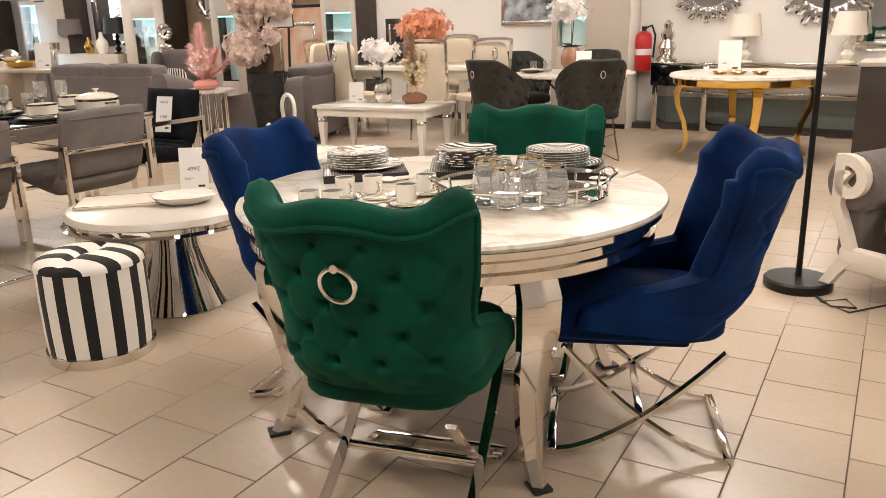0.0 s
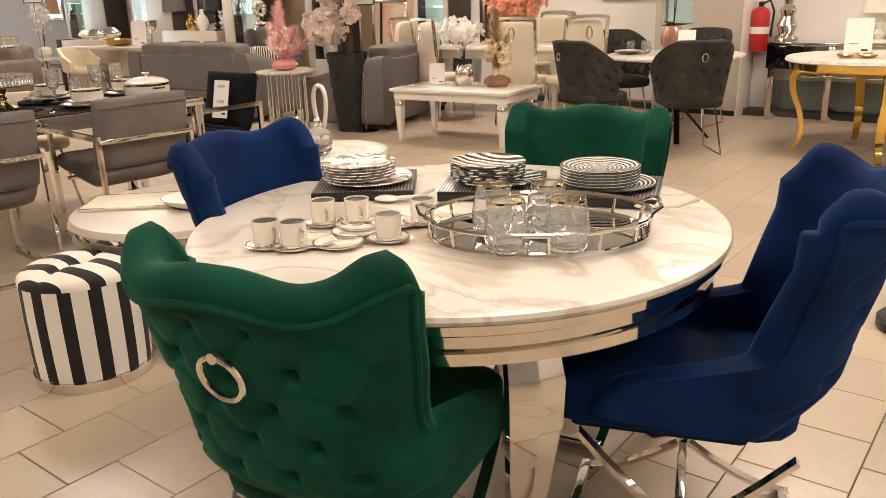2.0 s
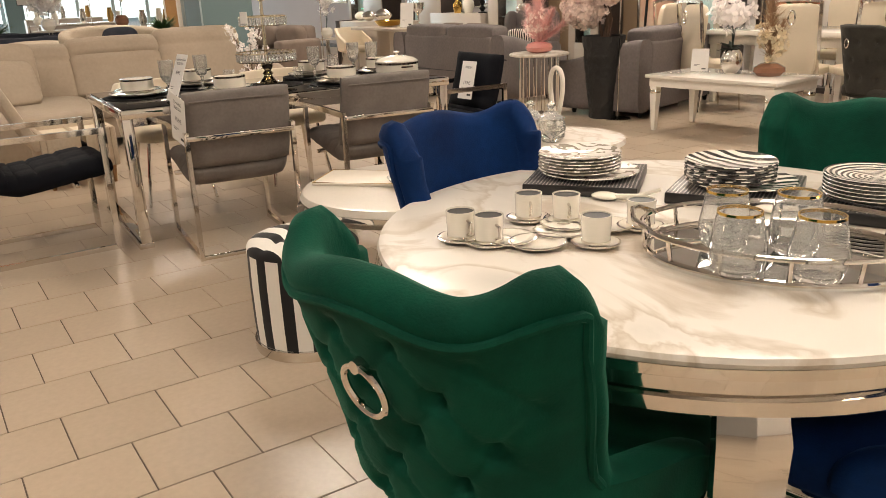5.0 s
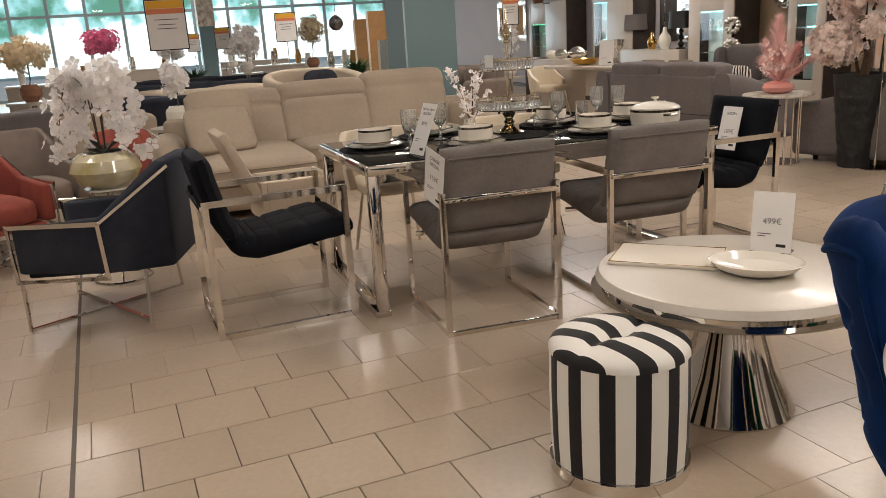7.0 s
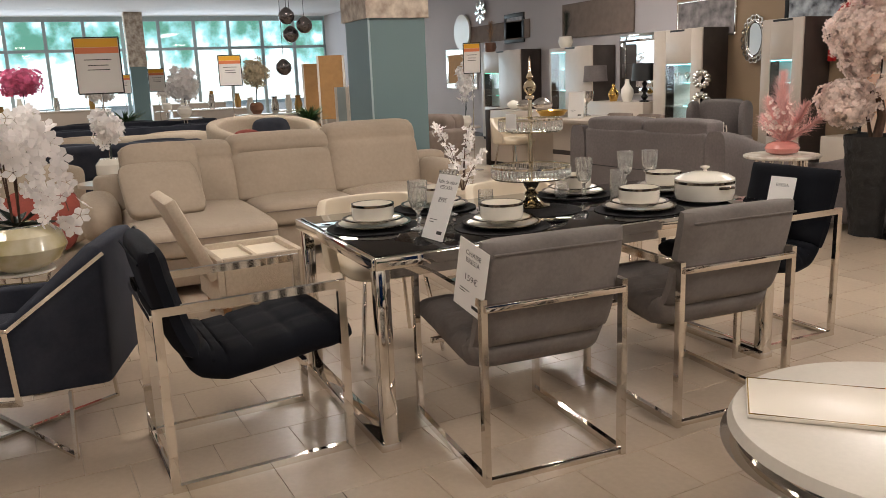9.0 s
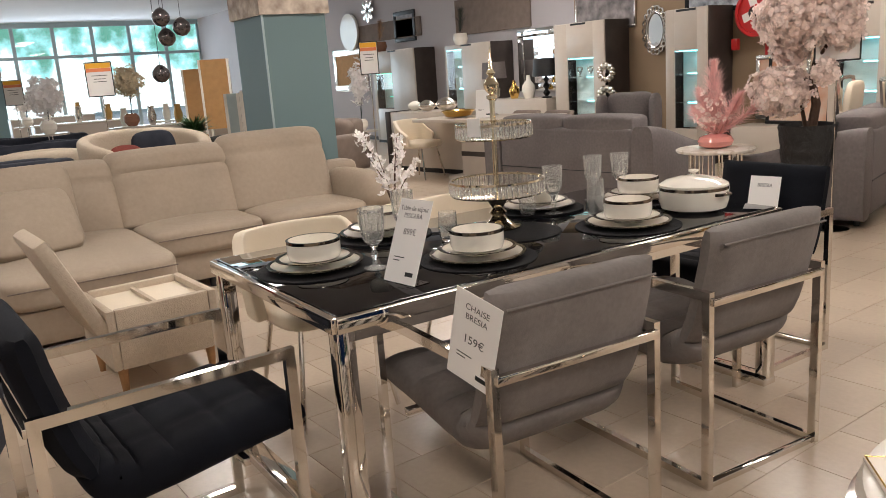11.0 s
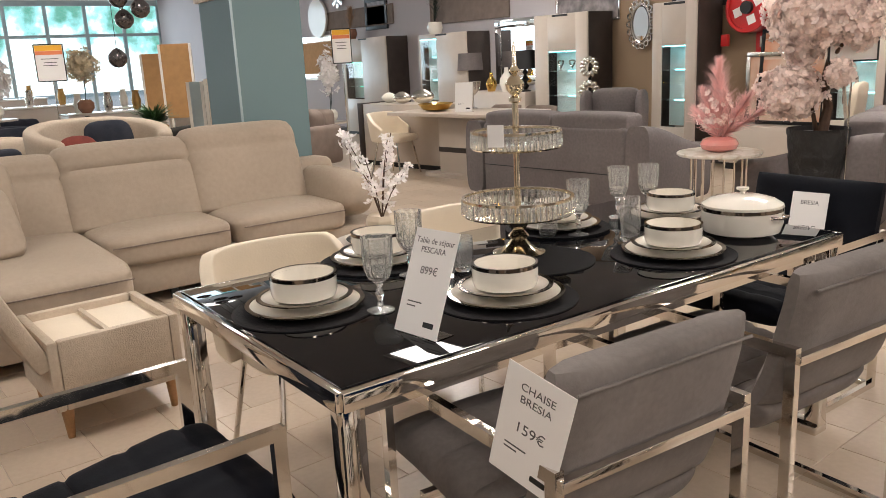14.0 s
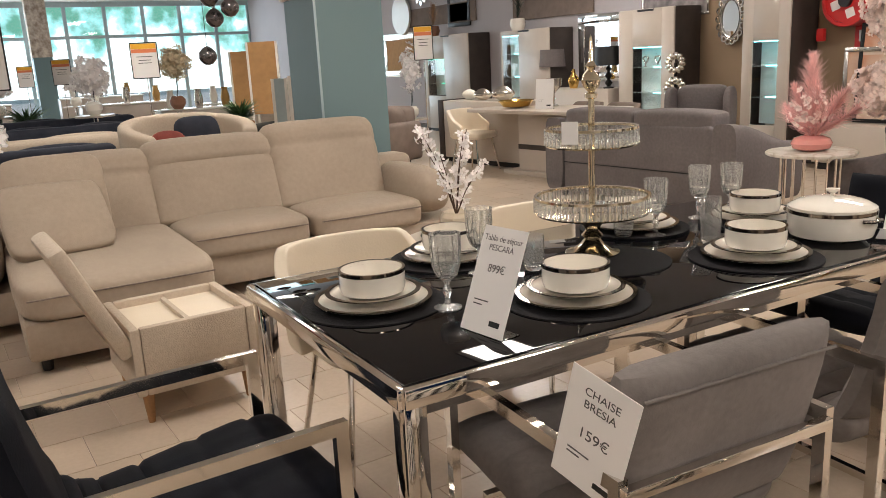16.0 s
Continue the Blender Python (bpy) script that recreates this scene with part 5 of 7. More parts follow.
def flowers(points, size, petals=5, bm=None, cup=0.35, seed=1):
    """Small open flowers, each a ring of bent petals, at the points."""
    bm = bm or bmesh.new()
    rnd = random.Random(seed)
    for p, out in points:
        out = (Vector(out) + Vector((rnd.uniform(-.5, .5), rnd.uniform(-.5, .5), rnd.uniform(-.3, .5)))).normalized()
        q = out.to_track_quat("Z", "Y").to_matrix() @ Matrix.Rotation(rnd.uniform(0, 6.3), 3, "Z")
        s = size * rnd.uniform(0.7, 1.25)
        for k in range(petals):
            a = 2 * math.pi * k / petals
            c, d = math.cos(a), math.sin(a)
            w = 0.62 / petals * 3.2
            vs = []
            for r, t, z in ((0.05, 0, 0), (0.6, -w, cup * 0.5), (1.0, -w * 0.45, cup), (1.0, w * 0.45, cup), (0.6, w, cup * 0.5)):
                vs.append(bm.verts.new(Vector(p) + q @ Vector(((r * c - t * d) * s, (r * d + t * c) * s, z * s))))
            bm.faces.new(vs)
    return bm


def cloud(centre, radii, n, seed, fill=0.55):
    rnd = random.Random(seed)
    out = []
    c = Vector(centre)
    while len(out) < n:
        d = Vector((rnd.gauss(0, 1), rnd.gauss(0, 1), rnd.gauss(0, 1))).normalized()
        r = rnd.uniform(fill, 1.0) * (1 + 0.22 * noise.noise(d * 2.3 + c))
        out.append((c + Vector((d.x * radii[0], d.y * radii[1], d.z * radii[2])) * r, d))
    return out


def stems(parent, pts, r, material, name="stem"):
    for line in pts:
        part(name, sweep(line, r, taper=0.5, seg=6), material, parent)


def plume(bm, base, tip, width, n, seed):
    """A feathery grass head: many thin blades that lean out from a stalk."""
    rnd = random.Random(seed)
    base, tip = Vector(base), Vector(tip)
    axis = tip - base
    for k in range(n):
        f = rnd.uniform(0.02, 1.0)
        p = base.lerp(tip, f)
        d = (axis.normalized() + Vector((rnd.gauss(0, .5), rnd.gauss(0, .5), rnd.gauss(0, .3)))).normalized()
        l = width * rnd.uniform(0.6, 1.5) * (0.45 + math.sin(math.pi * min(1, f * 0.9 + 0.1)))
        s = d.orthogonal().normalized() * 0.0022
        a, b, c = bm.verts.new(p - s), bm.verts.new(p + s), bm.verts.new(p + d * l)
        bm.faces.new((a, b, c))
    return bm


def leaves(bm, centre, n, length, spread, seed, width=0.18, up=0.6):
    rnd = random.Random(seed)
    for k in range(n):
        a = rnd.uniform(0, 6.28)
        d = Vector((math.cos(a) * spread, math.sin(a) * spread, up * rnd.uniform(0.2, 1.2))).normalized()
        side = d.cross(Vector((0, 0, 1))).normalized() * width * length * rnd.uniform(.7, 1.2)
        l = length * rnd.uniform(0.6, 1.2)
        p = Vector(centre)
        v = [bm.verts.new(p), bm.verts.new(p + d * l * 0.45 + side * 0.5), bm.verts.new(p + d * l - Vector((0, 0, 0.22 * l))), bm.verts.new(p + d * l * 0.45 - side * 0.5)]
        bm.faces.new(v)
    return bm


# tall black vase with a pink blossom tree
v = thing("blossom_tree", place(-6.25, 6.58), "tall rough black vase holding a pink artificial blossom tree", "artificial tree")
bm = grid(lambda u, w: ((0.125 + 0.085 * w + 0.012 * noise.noise((6 * math.cos(6.283 * u), 6 * math.sin(6.283 * u), 14 * w))) * math.cos(6.283 * u),
                        (0.125 + 0.085 * w + 0.012 * noise.noise((6 * math.cos(6.283 * u), 6 * math.sin(6.283 * u), 14 * w))) * math.sin(6.283 * u), 0.80 * w), 48, 40, wrap=True)
part("vase", bm, M["bark_black"], v, "rough black vase")
part("soil", lathe([(0, 0.76), (0.195, 0.765)], 32, close=False), M["dark_wood"], v)
trunk = [(0.03, 0, 0.76), (0.05, 0.02, 0.95), (0.02, 0.0, 1.12), (0.06, 0.0, 1.3), (0.03, 0.02, 1.5), (0.02, 0, 1.8)]
part("trunk", sweep(trunk, 0.038, taper=0.45), M["twig"], v)
BR = [((0.02, 0, 1.12), (-0.10, -0.06, 1.16), (-0.20, -0.10, 1.12)), ((0.05, 0, 1.25), (0.14, -0.05, 1.35), (0.24, -0.08, 1.45)), ((0.03, 0, 1.4), (-0.14, 0.0, 1.55), (-0.24, -0.02, 1.62)),
      ((0.03, 0, 1.5), (0.15, 0.05, 1.68), (0.26, 0.05, 1.8)), ((-0.02, 0, 0.78), (-0.04, -0.03, 0.95), (-0.1, -0.05, 1.05))]
stems(v, BR, 0.018, M["twig"], "branch")
pts = []
FULL = 1.9
for i, (c, r, n) in enumerate((((-0.17, -0.10, 1.06), (0.25, 0.22, 0.19), 560), ((0.0, -0.08, 1.58), (0.33, 0.26, 0.23), 900), ((0.05, 0, 1.95), (0.34, 0.28, 0.26), 650),
                              ((-0.25, -0.05, 1.60), (0.16, 0.16, 0.22), 340), ((0.26, -0.02, 1.53), (0.14, 0.16, 0.2), 270), ((0.17, -0.08, 1.18), (0.09, 0.09, 0.10), 100), ((-0.12, -0.06, 1.36), (0.13, 0.13, 0.13), 170))):
    pts += cloud(c, r, int(n * FULL), i, 0.45)
cluster("blossom_cluster", flowers(pts, 0.031, 5, seed=3), M["pink"], v, "pale pink blossom clusters", False)

# pink arrangement on a drum side table
pt = thing("side_table", place(-6.81, 6.22), "round white-topped side table on a ring of steel rods", "side table")
part("tabletop", lathe([(0, 0.61), (0.295, 0.61), (0.305, 0.618), (0.305, 0.63), (0.295, 0.636), (0, 0.636)], 56), M["marble"], pt)
part("ring", lathe([(0.19, 0), (0.22, 0), (0.22, 0.014), (0.19, 0.014)], 40), M["chrome"], pt)
for k in range(16):
    a = 2 * math.pi * k / 16
    part("rod", sweep([(0.2 * math.cos(a), 0.2 * math.sin(a), 0.01), (0.2 * math.cos(a), 0.2 * math.sin(a), 0.611)], 0.007, seg=6), M["chrome"], pt)
pv = thing("pampas_vase", place(-6.81, 6.22, 0, 0.6365), "glossy pink bowl vase with rose pampas plumes", "vase")
part("bowl", lathe([(0, 0), (0.085, 0), (0.125, 0.02), (0.14, 0.055), (0.12, 0.09), (0.075, 0.108), (0.05, 0.11), (0.05, 0.10), (0, 0.09)], 40), M["pink_glaze"], pv)
bm = bmesh.new()
for i, (b, tp, w, n) in enumerate((((0, 0, 0.1), (-0.02, 0, 0.66), 0.10, 600), ((0.02, 0, 0.1), (0.27, -0.05, 0.42), 0.09, 420), ((-0.02, 0, 0.1), (-0.25, 0.05, 0.30), 0.09, 400), ((0, -0.02, 0.1), (0.10, -0.1, 0.45), 0.08, 300),
                                   ((0, 0, 0.1), (-0.12, -0.06, 0.46), 0.08, 300), ((0.0, 0.02, 0.1), (0.34, 0.12, 0.34), 0.08, 260))):
    plume(bm, b, tp, w, 2 * n, i)
cluster("plume_cluster", bm, M["rose"], pv, "feathery rose plumes", False)
cluster("blossom_cluster", flowers(cloud((0.0, -0.05, 0.30), (0.17, 0.12, 0.16), 70, 4, 0.5), 0.024, 5), M["pink"], pv, "", False)

# white square coffee table with vases
wt = thing("square_coffee_table", place(-4.855, 6.761, 6.4), "white lacquer coffee table on tapered legs with silver collars", "coffee table")
part("tabletop", B(-0.63, 0.63, -0.36, 0.36, 0.470, 0.500, 0.006), M["white_gloss"], wt)
part("frieze", B(-0.60, 0.60, -0.33, 0.33, 0.395, 0.4695, 0.004), M["white_gloss"], wt)
for x in (-1, 1):
    for y in (-1, 1):
        l = part("leg", lathe([(0.022, 0), (0.026, 0.01), (0.048, 0.32), (0.048, 0.395)], 4, m=T(x * 0.56, y * 0.29, 0, 0, 0, 45)), M["white_gloss"], wt, "", True, 20)
        part("collar", lathe([(0.045, 0.335), (0.052, 0.35), (0.045, 0.368)], 16, m=T(x * 0.56, y * 0.29)), M["silver"], l)
ov = thing("orchid", place(-4.93, 6.85, 0, 0.5005), "white orchid in a silver leaf-cut vase", "orchid")
part("vase", lathe([(0, 0), (0.05, 0), (0.085, 0.05), (0.095, 0.11), (0.08, 0.17), (0.055, 0.20), (0.05, 0.20), (0, 0.15)], 20), M["silver"], ov, "silver faceted vase", True)
cluster("leaf_cluster", leaves(bmesh.new(), (0, 0, 0.20), 9, 0.15, 0.8, 3, 0.3), M["dark_leaf"], ov, "", False)
STEM = [((0, 0, 0.2), (0.0, 0, 0.45), (-0.06, -0.02, 0.62), (-0.16, -0.05, 0.60)), ((0, 0, 0.2), (0.02, 0, 0.42), (0.08, -0.02, 0.60), (0.18, -0.03, 0.56)), ((0, 0, 0.2), (-0.02, 0, 0.4), (0.0, 0, 0.58))]
stems(ov, STEM, 0.005, M["dark_leaf"])
cluster("bloom_cluster", flowers(cloud((-0.02, -0.02, 0.50), (0.24, 0.12, 0.13), 75, 8, 0.3), 0.055, 5), M["white_petal"], ov, "white orchid blooms", False)
bv = thing("pampas_vase", place(-4.58, 6.90, 0, 0.5005), "low brown glazed vase with brown pampas and pale blooms", "vase")
part("bowl", lathe([(0, 0), (0.10, 0), (0.13, 0.03), (0.125, 0.07), (0.07, 0.10), (0.05, 0.105), (0, 0.09)], 36), M["brown_glaze"], bv)
bm = bmesh.new()
plume(bm, (0, 0, 0.1), (-0.02, 0, 0.66), 0.11, 700, 5)
plume(bm, (0, 0, 0.1), (0.10, 0, 0.44), 0.09, 350, 6)
cluster("plume_cluster", bm, M["pampas"], bv, "brown pampas plumes", False)
cluster("bloom_cluster", flowers(cloud((0.02, -0.03, 0.30), (0.16, 0.10, 0.20), 60, 9, 0.4), 0.04, 5), M["cream_petal"], bv, "", False)
price_card(pose(-5.22, 6.78, 0.5005, 0, 0, 30), 0.15, 0.20, (), "white price card on the white coffee table", lean=12)

# round table with crystal jars
jt = thing("round_side_table", place(-2.86, 3.22), "round white marble side table on a steel cone", "side table")
part("tabletop", lathe([(0, 0.637), (0.265, 0.637), (0.28, 0.647), (0.275, 0.667), (0, 0.67)], 56), M["marble"], jt)
part("rim", lathe([(0.22, 0.612), (0.265, 0.612), (0.265, 0.6365), (0.22, 0.6365)], 56, close=False), M["chrome"], jt)
part("base", lathe([(0.16, 0), (0.16, 0.015), (0.09, 0.35), (0.08, 0.612)], 48), M["chrome"], jt)
for x, y, k in ((-2.91, 3.10, 0.80), (-2.81, 3.13, 0.9)):
    j = thing("crystal_jar", place(x, y, 0, 0.6705), "lidded cut crystal sweet jar", "jar", "crystal jars")
    part("body", lathe([(0, 0), (0.045 * k, 0), (0.065 * k, 0.02), (0.07 * k, 0.06), (0.06 * k, 0.09), (0.055 * k, 0.09), (0.06 * k, 0.05), (0, 0.012)], 20), M["crystal"], j)
    part("lid", lathe([(0.06 * k, 0.091), (0.062 * k, 0.097), (0.04 * k, 0.115), (0.012, 0.125), (0.01, 0.135), (0.02, 0.15), (0, 0.165)], 20), M["crystal"], j)
sc = thing("loop_sculpture", place(-2.885, 3.22, 0, 0.6705), "slim silver loop ornament on a stand", "ornament")
part("stand", lathe([(0.04, 0), (0.04, 0.010), (0.012, 0.018), (0.009, 0.085), (0, 0.085)], 20), M["silver"], sc)
loop = []
for k in range(32):
    a = 2 * math.pi * k / 32
    loop.append((0.038 * math.sin(a) * (1 + 0.45 * math.cos(a)), 0, 0.185 + 0.105 * math.cos(a)))
part("loop", sweep(loop, 0.010, loop=True, up=(0, 1, 0)), M["porcelain"], sc, "pearly teardrop loop")


# ---- grey sofas ----
def reclining_sofa(m, w, label, fabric="sofa_grey"):
    """Plain sofa; back along local y = 0 facing +y."""
    t = thing("sofa", m, label, "sofa", "grey sofas")
    c = M[fabric]
    part("back", B(-w / 2, w / 2, 0, 0.24, 0.06, 0.74, 0.04, seg=3), c, t)
    n = max(2, int(w / 0.7))
    for k in range(n):
        x = -w / 2 + w * (k + 0.5) / n
        part("head_cushion", soft(w / n - 0.005, 0.30, 0.22, m=T(x, 0.16, 0.64), n=10, puff=0.12, power=7), c, t)
        part("seat_cushion", soft(w / n - 0.01, 0.66, 0.20, m=T(x, 0.58, 0.28), n=8, puff=0.2, power=6), c, t)
    part("base", B(-w / 2, w / 2, 0.2, 0.88, 0.06, 0.30, 0.02), c, t)
    part("seam", B(-w / 2 + 0.02, w / 2 - 0.02, -0.004, 0.002, 0.34, 0.348), M["black"], t)
    for s in (-1, 1):
        def arm(u, v, s=s):
            y = 0.0 + 0.98 * u
            top = 0.76 - 0.22 * (3 * u * u - 2 * u ** 3)
            a = 2 * math.pi * v
            cx, cz = math.copysign(abs(math.cos(a)) ** 0.45, math.cos(a)), math.copysign(abs(math.sin(a)) ** 0.45, math.sin(a))
            return (s * (w / 2 + 0.125) + 0.12 * cx, y, (0.06 + top) / 2 + (top - 0.06) / 2 * cz)
        bm = grid(arm, 16, 28)
        bmesh.ops.remove_doubles(bm, verts=bm.verts, dist=0.0005)
        bmesh.ops.holes_fill(bm, edges=[e for e in bm.edges if e.is_boundary], sides=60)
        part("armrest", bm, c, t, "", True, 60)
        for y in (0.08, 0.85):
            part("foot", lathe([(0.02, 0), (0.03, 0.062)], 10, m=T(s * (w / 2 + 0.05), y)), M["black"], t)
    return t


reclining_sofa(place(-8.61, 6.19, 5.6) @ Matrix.Diagonal((1, 1, 1.03, 1)), 1.70, "grey fabric sofa with quilted head cushions, seen behind")
reclining_sofa(place(-6.10, 7.55, 106), 1.35, "dark grey fabric sofa with soft rolled head cushions")


def wing_armchair(m):
    t = thing("wing_armchair", m, "grey wing armchair with a patterned cushion", "armchair")
    c = M["sofa_grey"]
    part("seat", soft(0.62, 0.62, 0.26, m=T(0, 0, 0.18), n=8, puff=0.15, power=6), c, t)
    part("backrest", soft(0.62, 0.72, 0.16, m=T(0, -0.26, 0.60, 84) @ T(0, 0, -0.08), n=10, puff=0.2, power=6), c, t)
    for s in (-1, 1):
        part("wing", soft(0.10, 0.34, 0.52, m=T(s * 0.34, -0.14, 0.42), n=8, puff=0.1, power=4), c, t)
        part("armrest", soft(0.12, 0.62, 0.40, m=T(s * 0.36, 0.02, 0.12), n=8, puff=0.1, power=5), c, t)
        for y in (-0.22, 0.25):
            part("leg", lathe([(0.015, 0), (0.024, 0.19)], 10, m=T(s * 0.24, y)), M["dark_wood"], t)
    return t


wing_armchair(place(-9.78, 8.35, 205))
M["weave"] = pattern_mat("black_white_weave", "zebra")
solo("cushion", soft(0.46, 0.26, 0.12, n=10, puff=0.5, power=4), M["weave"], pose(-9.70, 8.18, 0.58, 75, 0, 205) @ T(0, 0, -0.06), "black and white patterned cushion on the armchair", "cushion")


# ---- dining corner by the north wall ----
def tufted_chair(m):
    t = thing("tufted_chair", m, "charcoal velvet tufted tub chair on thin steel legs", "chair", "charcoal tub chairs")

    def shell(u, v):
        s = 2 * u - 1
        th = s * radians(108)
        h = 0.92 - 0.26 * (max(0, abs(s) - 0.35) / 0.65) ** 1.4
        z = 0.42 + (h - 0.42) * v
        r = 0.25 + 0.05 * v
        uu, vv = s / 0.24, v / 0.26
        best = min(math.hypot((uu + 0.5 * k) - round(uu + 0.5 * k), vv - (2 * round((vv - k) / 2) + k)) for k in (0, 1))
        r -= 0.022 * math.exp(-(best / 0.16) ** 2) if 0.05 < v < 0.95 else 0.0
        return (r * 1.08 * math.sin(th), -r * math.cos(th) - 0.06 * v * (1 - abs(s)), z)
    ob = part("backrest", grid(shell, 84, 40), M["dark_grey"], t, "", True, 80)
    so = ob.modifiers.new("thickness", "SOLIDIFY")
    so.thickness, so.offset = 0.06, -1.0
    for i in range(-3, 4):
        for j in (1, 2, 3):
            s = 0.24 * (i + (0.5 if j % 2 else 0.0))
            if abs(s) < 0.85:
                p = Vector(shell(0.5 + s / 2, 0.26 * j))
                part("button", lathe([(0.011, 0), (0.009, 0.005), (0, 0.007)], 8, m=Matrix.Translation(p * 1.0) @ Vector((p.x, p.y, 0)).to_track_quat("Z", "Y").to_matrix().to_4x4()), M["black"], t)
    part("seat", soft(0.48, 0.50, 0.13, m=T(0, 0.02, 0.37), n=8, puff=0.2), M["dark_grey"], t)
    part("ring_pull", sweep([(0.02 * math.cos(a), -0.358, 0.80 + 0.032 * math.sin(a)) for a in [2 * math.pi * k / 16 for k in range(16)]], 0.005, loop=True, up=(0, 1, 0)), M["chrome"], t)
    for x in (-1, 1):
        for y in (-1, 1):
            part("leg", sweep([(x * 0.17, y * 0.16, 0.39), (x * 0.22, y * 0.22, 0.006)], 0.008, seg=6), M["chrome"], t)
        part("foot_bar", sweep([(x * 0.22, -0.22, 0.006), (x * 0.22, 0.22, 0.006)], 0.006, seg=6), M["chrome"], t)
    return t


ch = tufted_chair(place(-3.68, 7.05, -20))
copy_thing(ch, place(-2.85, 7.22, 40))
copy_thing(ch, place(-3.40, 8.62, 175))
copy_thing(ch, place(-4.05, 8.30, -130))
rt = thing("marble_table", place(-3.24, 7.76), "round white marble table on crossed black legs", "table")
part("tabletop", lathe([(0, 0.73), (0.60, 0.73), (0.61, 0.74), (0.605, 0.755), (0, 0.76)], 56), M["marble"], rt)
for k in range(4):
    a = radians(90 * k + 20)
    part("leg", sweep([(0.30 * math.cos(a), 0.30 * math.sin(a), 0.73), (-0.34 * math.cos(a + 0.25), -0.34 * math.sin(a + 0.25), 0.0)], 0.05, 0.02), M["black_metal"], rt)
o2 = thing("orchid", place(-3.28, 7.80, 0, 0.7605), "tall white orchid in a bronze faceted vase", "orchid")
part("vase", lathe([(0, 0), (0.06, 0), (0.10, 0.08), (0.105, 0.15), (0.08, 0.22), (0.06, 0.24), (0, 0.2)], 14), M["brown_glaze"], o2, "bronze faceted vase", True)
cluster("leaf_cluster", leaves(bmesh.new(), (0, 0, 0.24), 8, 0.12, 0.8, 5, 0.35), M["dark_leaf"], o2, "", False)
stems(o2, [((0, 0, 0.23), (0.0, 0, 0.5), (-0.08, 0, 0.68), (-0.22, 0, 0.66)), ((0, 0, 0.23), (0.02, 0, 0.5), (0.08, 0, 0.66), (0.16, 0, 0.6))], 0.005, M["dark_leaf"])
cluster("bloom_cluster", flowers(cloud((-0.06, 0, 0.60), (0.24, 0.10, 0.11), 70, 12, 0.3), 0.05), M["white_petal"], o2, "white orchid blooms", False)
for x, y, n in ((-3.62, 7.62, 3), (-3.05, 7.66, 2)):
    for k in range(n):
        solo("dinner_plate", lathe([(0, 0), (0.08, 0), (0.13, 0.014), (0.08, 0.006), (0, 0.005)], 28), M["porcelain"], place(x, y, 0, 0.7605 + 0.009 * k), "plain white plate in a stack", "plate", "stacked plates")
price_card(pose(-3.12, 7.72, 0.7605, 0, 0, 15), 0.15, 0.21, (), "white price card on the marble table", lean=14)
for x, y in ((-3.72, 7.85), (-3.62, 7.95), (-3.5, 7.75)):
    tumbler(x, y, 0.7605, 0.10, 0.035)

gt = thing("gold_table", place(-1.62, 7.90), "round marble table on curved polished gold legs", "table")
part("tabletop", lathe([(0, 0.735), (0.66, 0.735), (0.67, 0.745), (0.66, 0.765), (0, 0.768)], 64), M["marble"], gt)
part("apron", lathe([(0.55, 0.665), (0.61, 0.665), (0.63, 0.68), (0.64, 0.7345), (0.55, 0.7345)], 64, close=False), M["gold"], gt, "polished gold apron")
for k in range(4):
    a = radians(90 * k + 22)
    c, s = math.cos(a), math.sin(a)
    line = [(r * c, r * s, z) for r, z in ((0.54, 0.70), (0.60, 0.60), (0.585, 0.48), (0.52, 0.32), (0.49, 0.18), (0.52, 0.07), (0.57, 0.012))]
    part("leg", sweep(line, 0.085, 0.05, taper=0.5), M["gold"], gt, "curved gold leg", True, 30)
for x, y in ((-1.78, 7.62), (-1.62, 7.60), (-1.45, 7.66), (-1.7, 7.8)):
    g = thing("gold_candle_dish", place(x, y, 0, 0.7685), "low dish with small gold feet", "dish", "gold dishes")
    part("dish", lathe([(0.02, 0), (0.045, 0.005), (0.07, 0.025), (0.065, 0.03), (0, 0.02)], 20), M["gold"], g)
price_card(pose(-1.78, 7.95, 0.7685, 0, 0, 12), 0.20, 0.28, (), "white price card on the gold table", lean=6)

fl = thing("floor_lamp", place(-0.56, 4.23), "black floor lamp pole on a heavy round base", "floor lamp")
part("base", lathe([(0, 0), (0.155, 0), (0.16, 0.008), (0.16, 0.04), (0.15, 0.05), (0.02, 0.055), (0, 0.055)], 48), M["black_metal"], fl)
part("pole", lathe([(0.014, 0.05), (0.014, 1.75)], 16), M["black_metal"], fl)
part("shade", lathe([(0.20, 1.55), (0.15, 1.85), (0.146, 1.85), (0.196, 1.55)], 40, close=False), M["ivory"], fl)
cb = [(-0.46, 4.10, 0.008), (-0.38, 3.98, 0.008), (-0.28, 4.0, 0.01), (-0.33, 4.10, 0.012), (-0.43, 4.03, 0.008), (-0.30, 3.93, 0.008), (-0.1, 4.2, 0.008), (0.3, 4.9, 0.008)]
solo("lamp_cable", sweep(cb, 0.005), M["black"], Matrix.Identity(4), "loose black lamp cable on the floor", "cable")

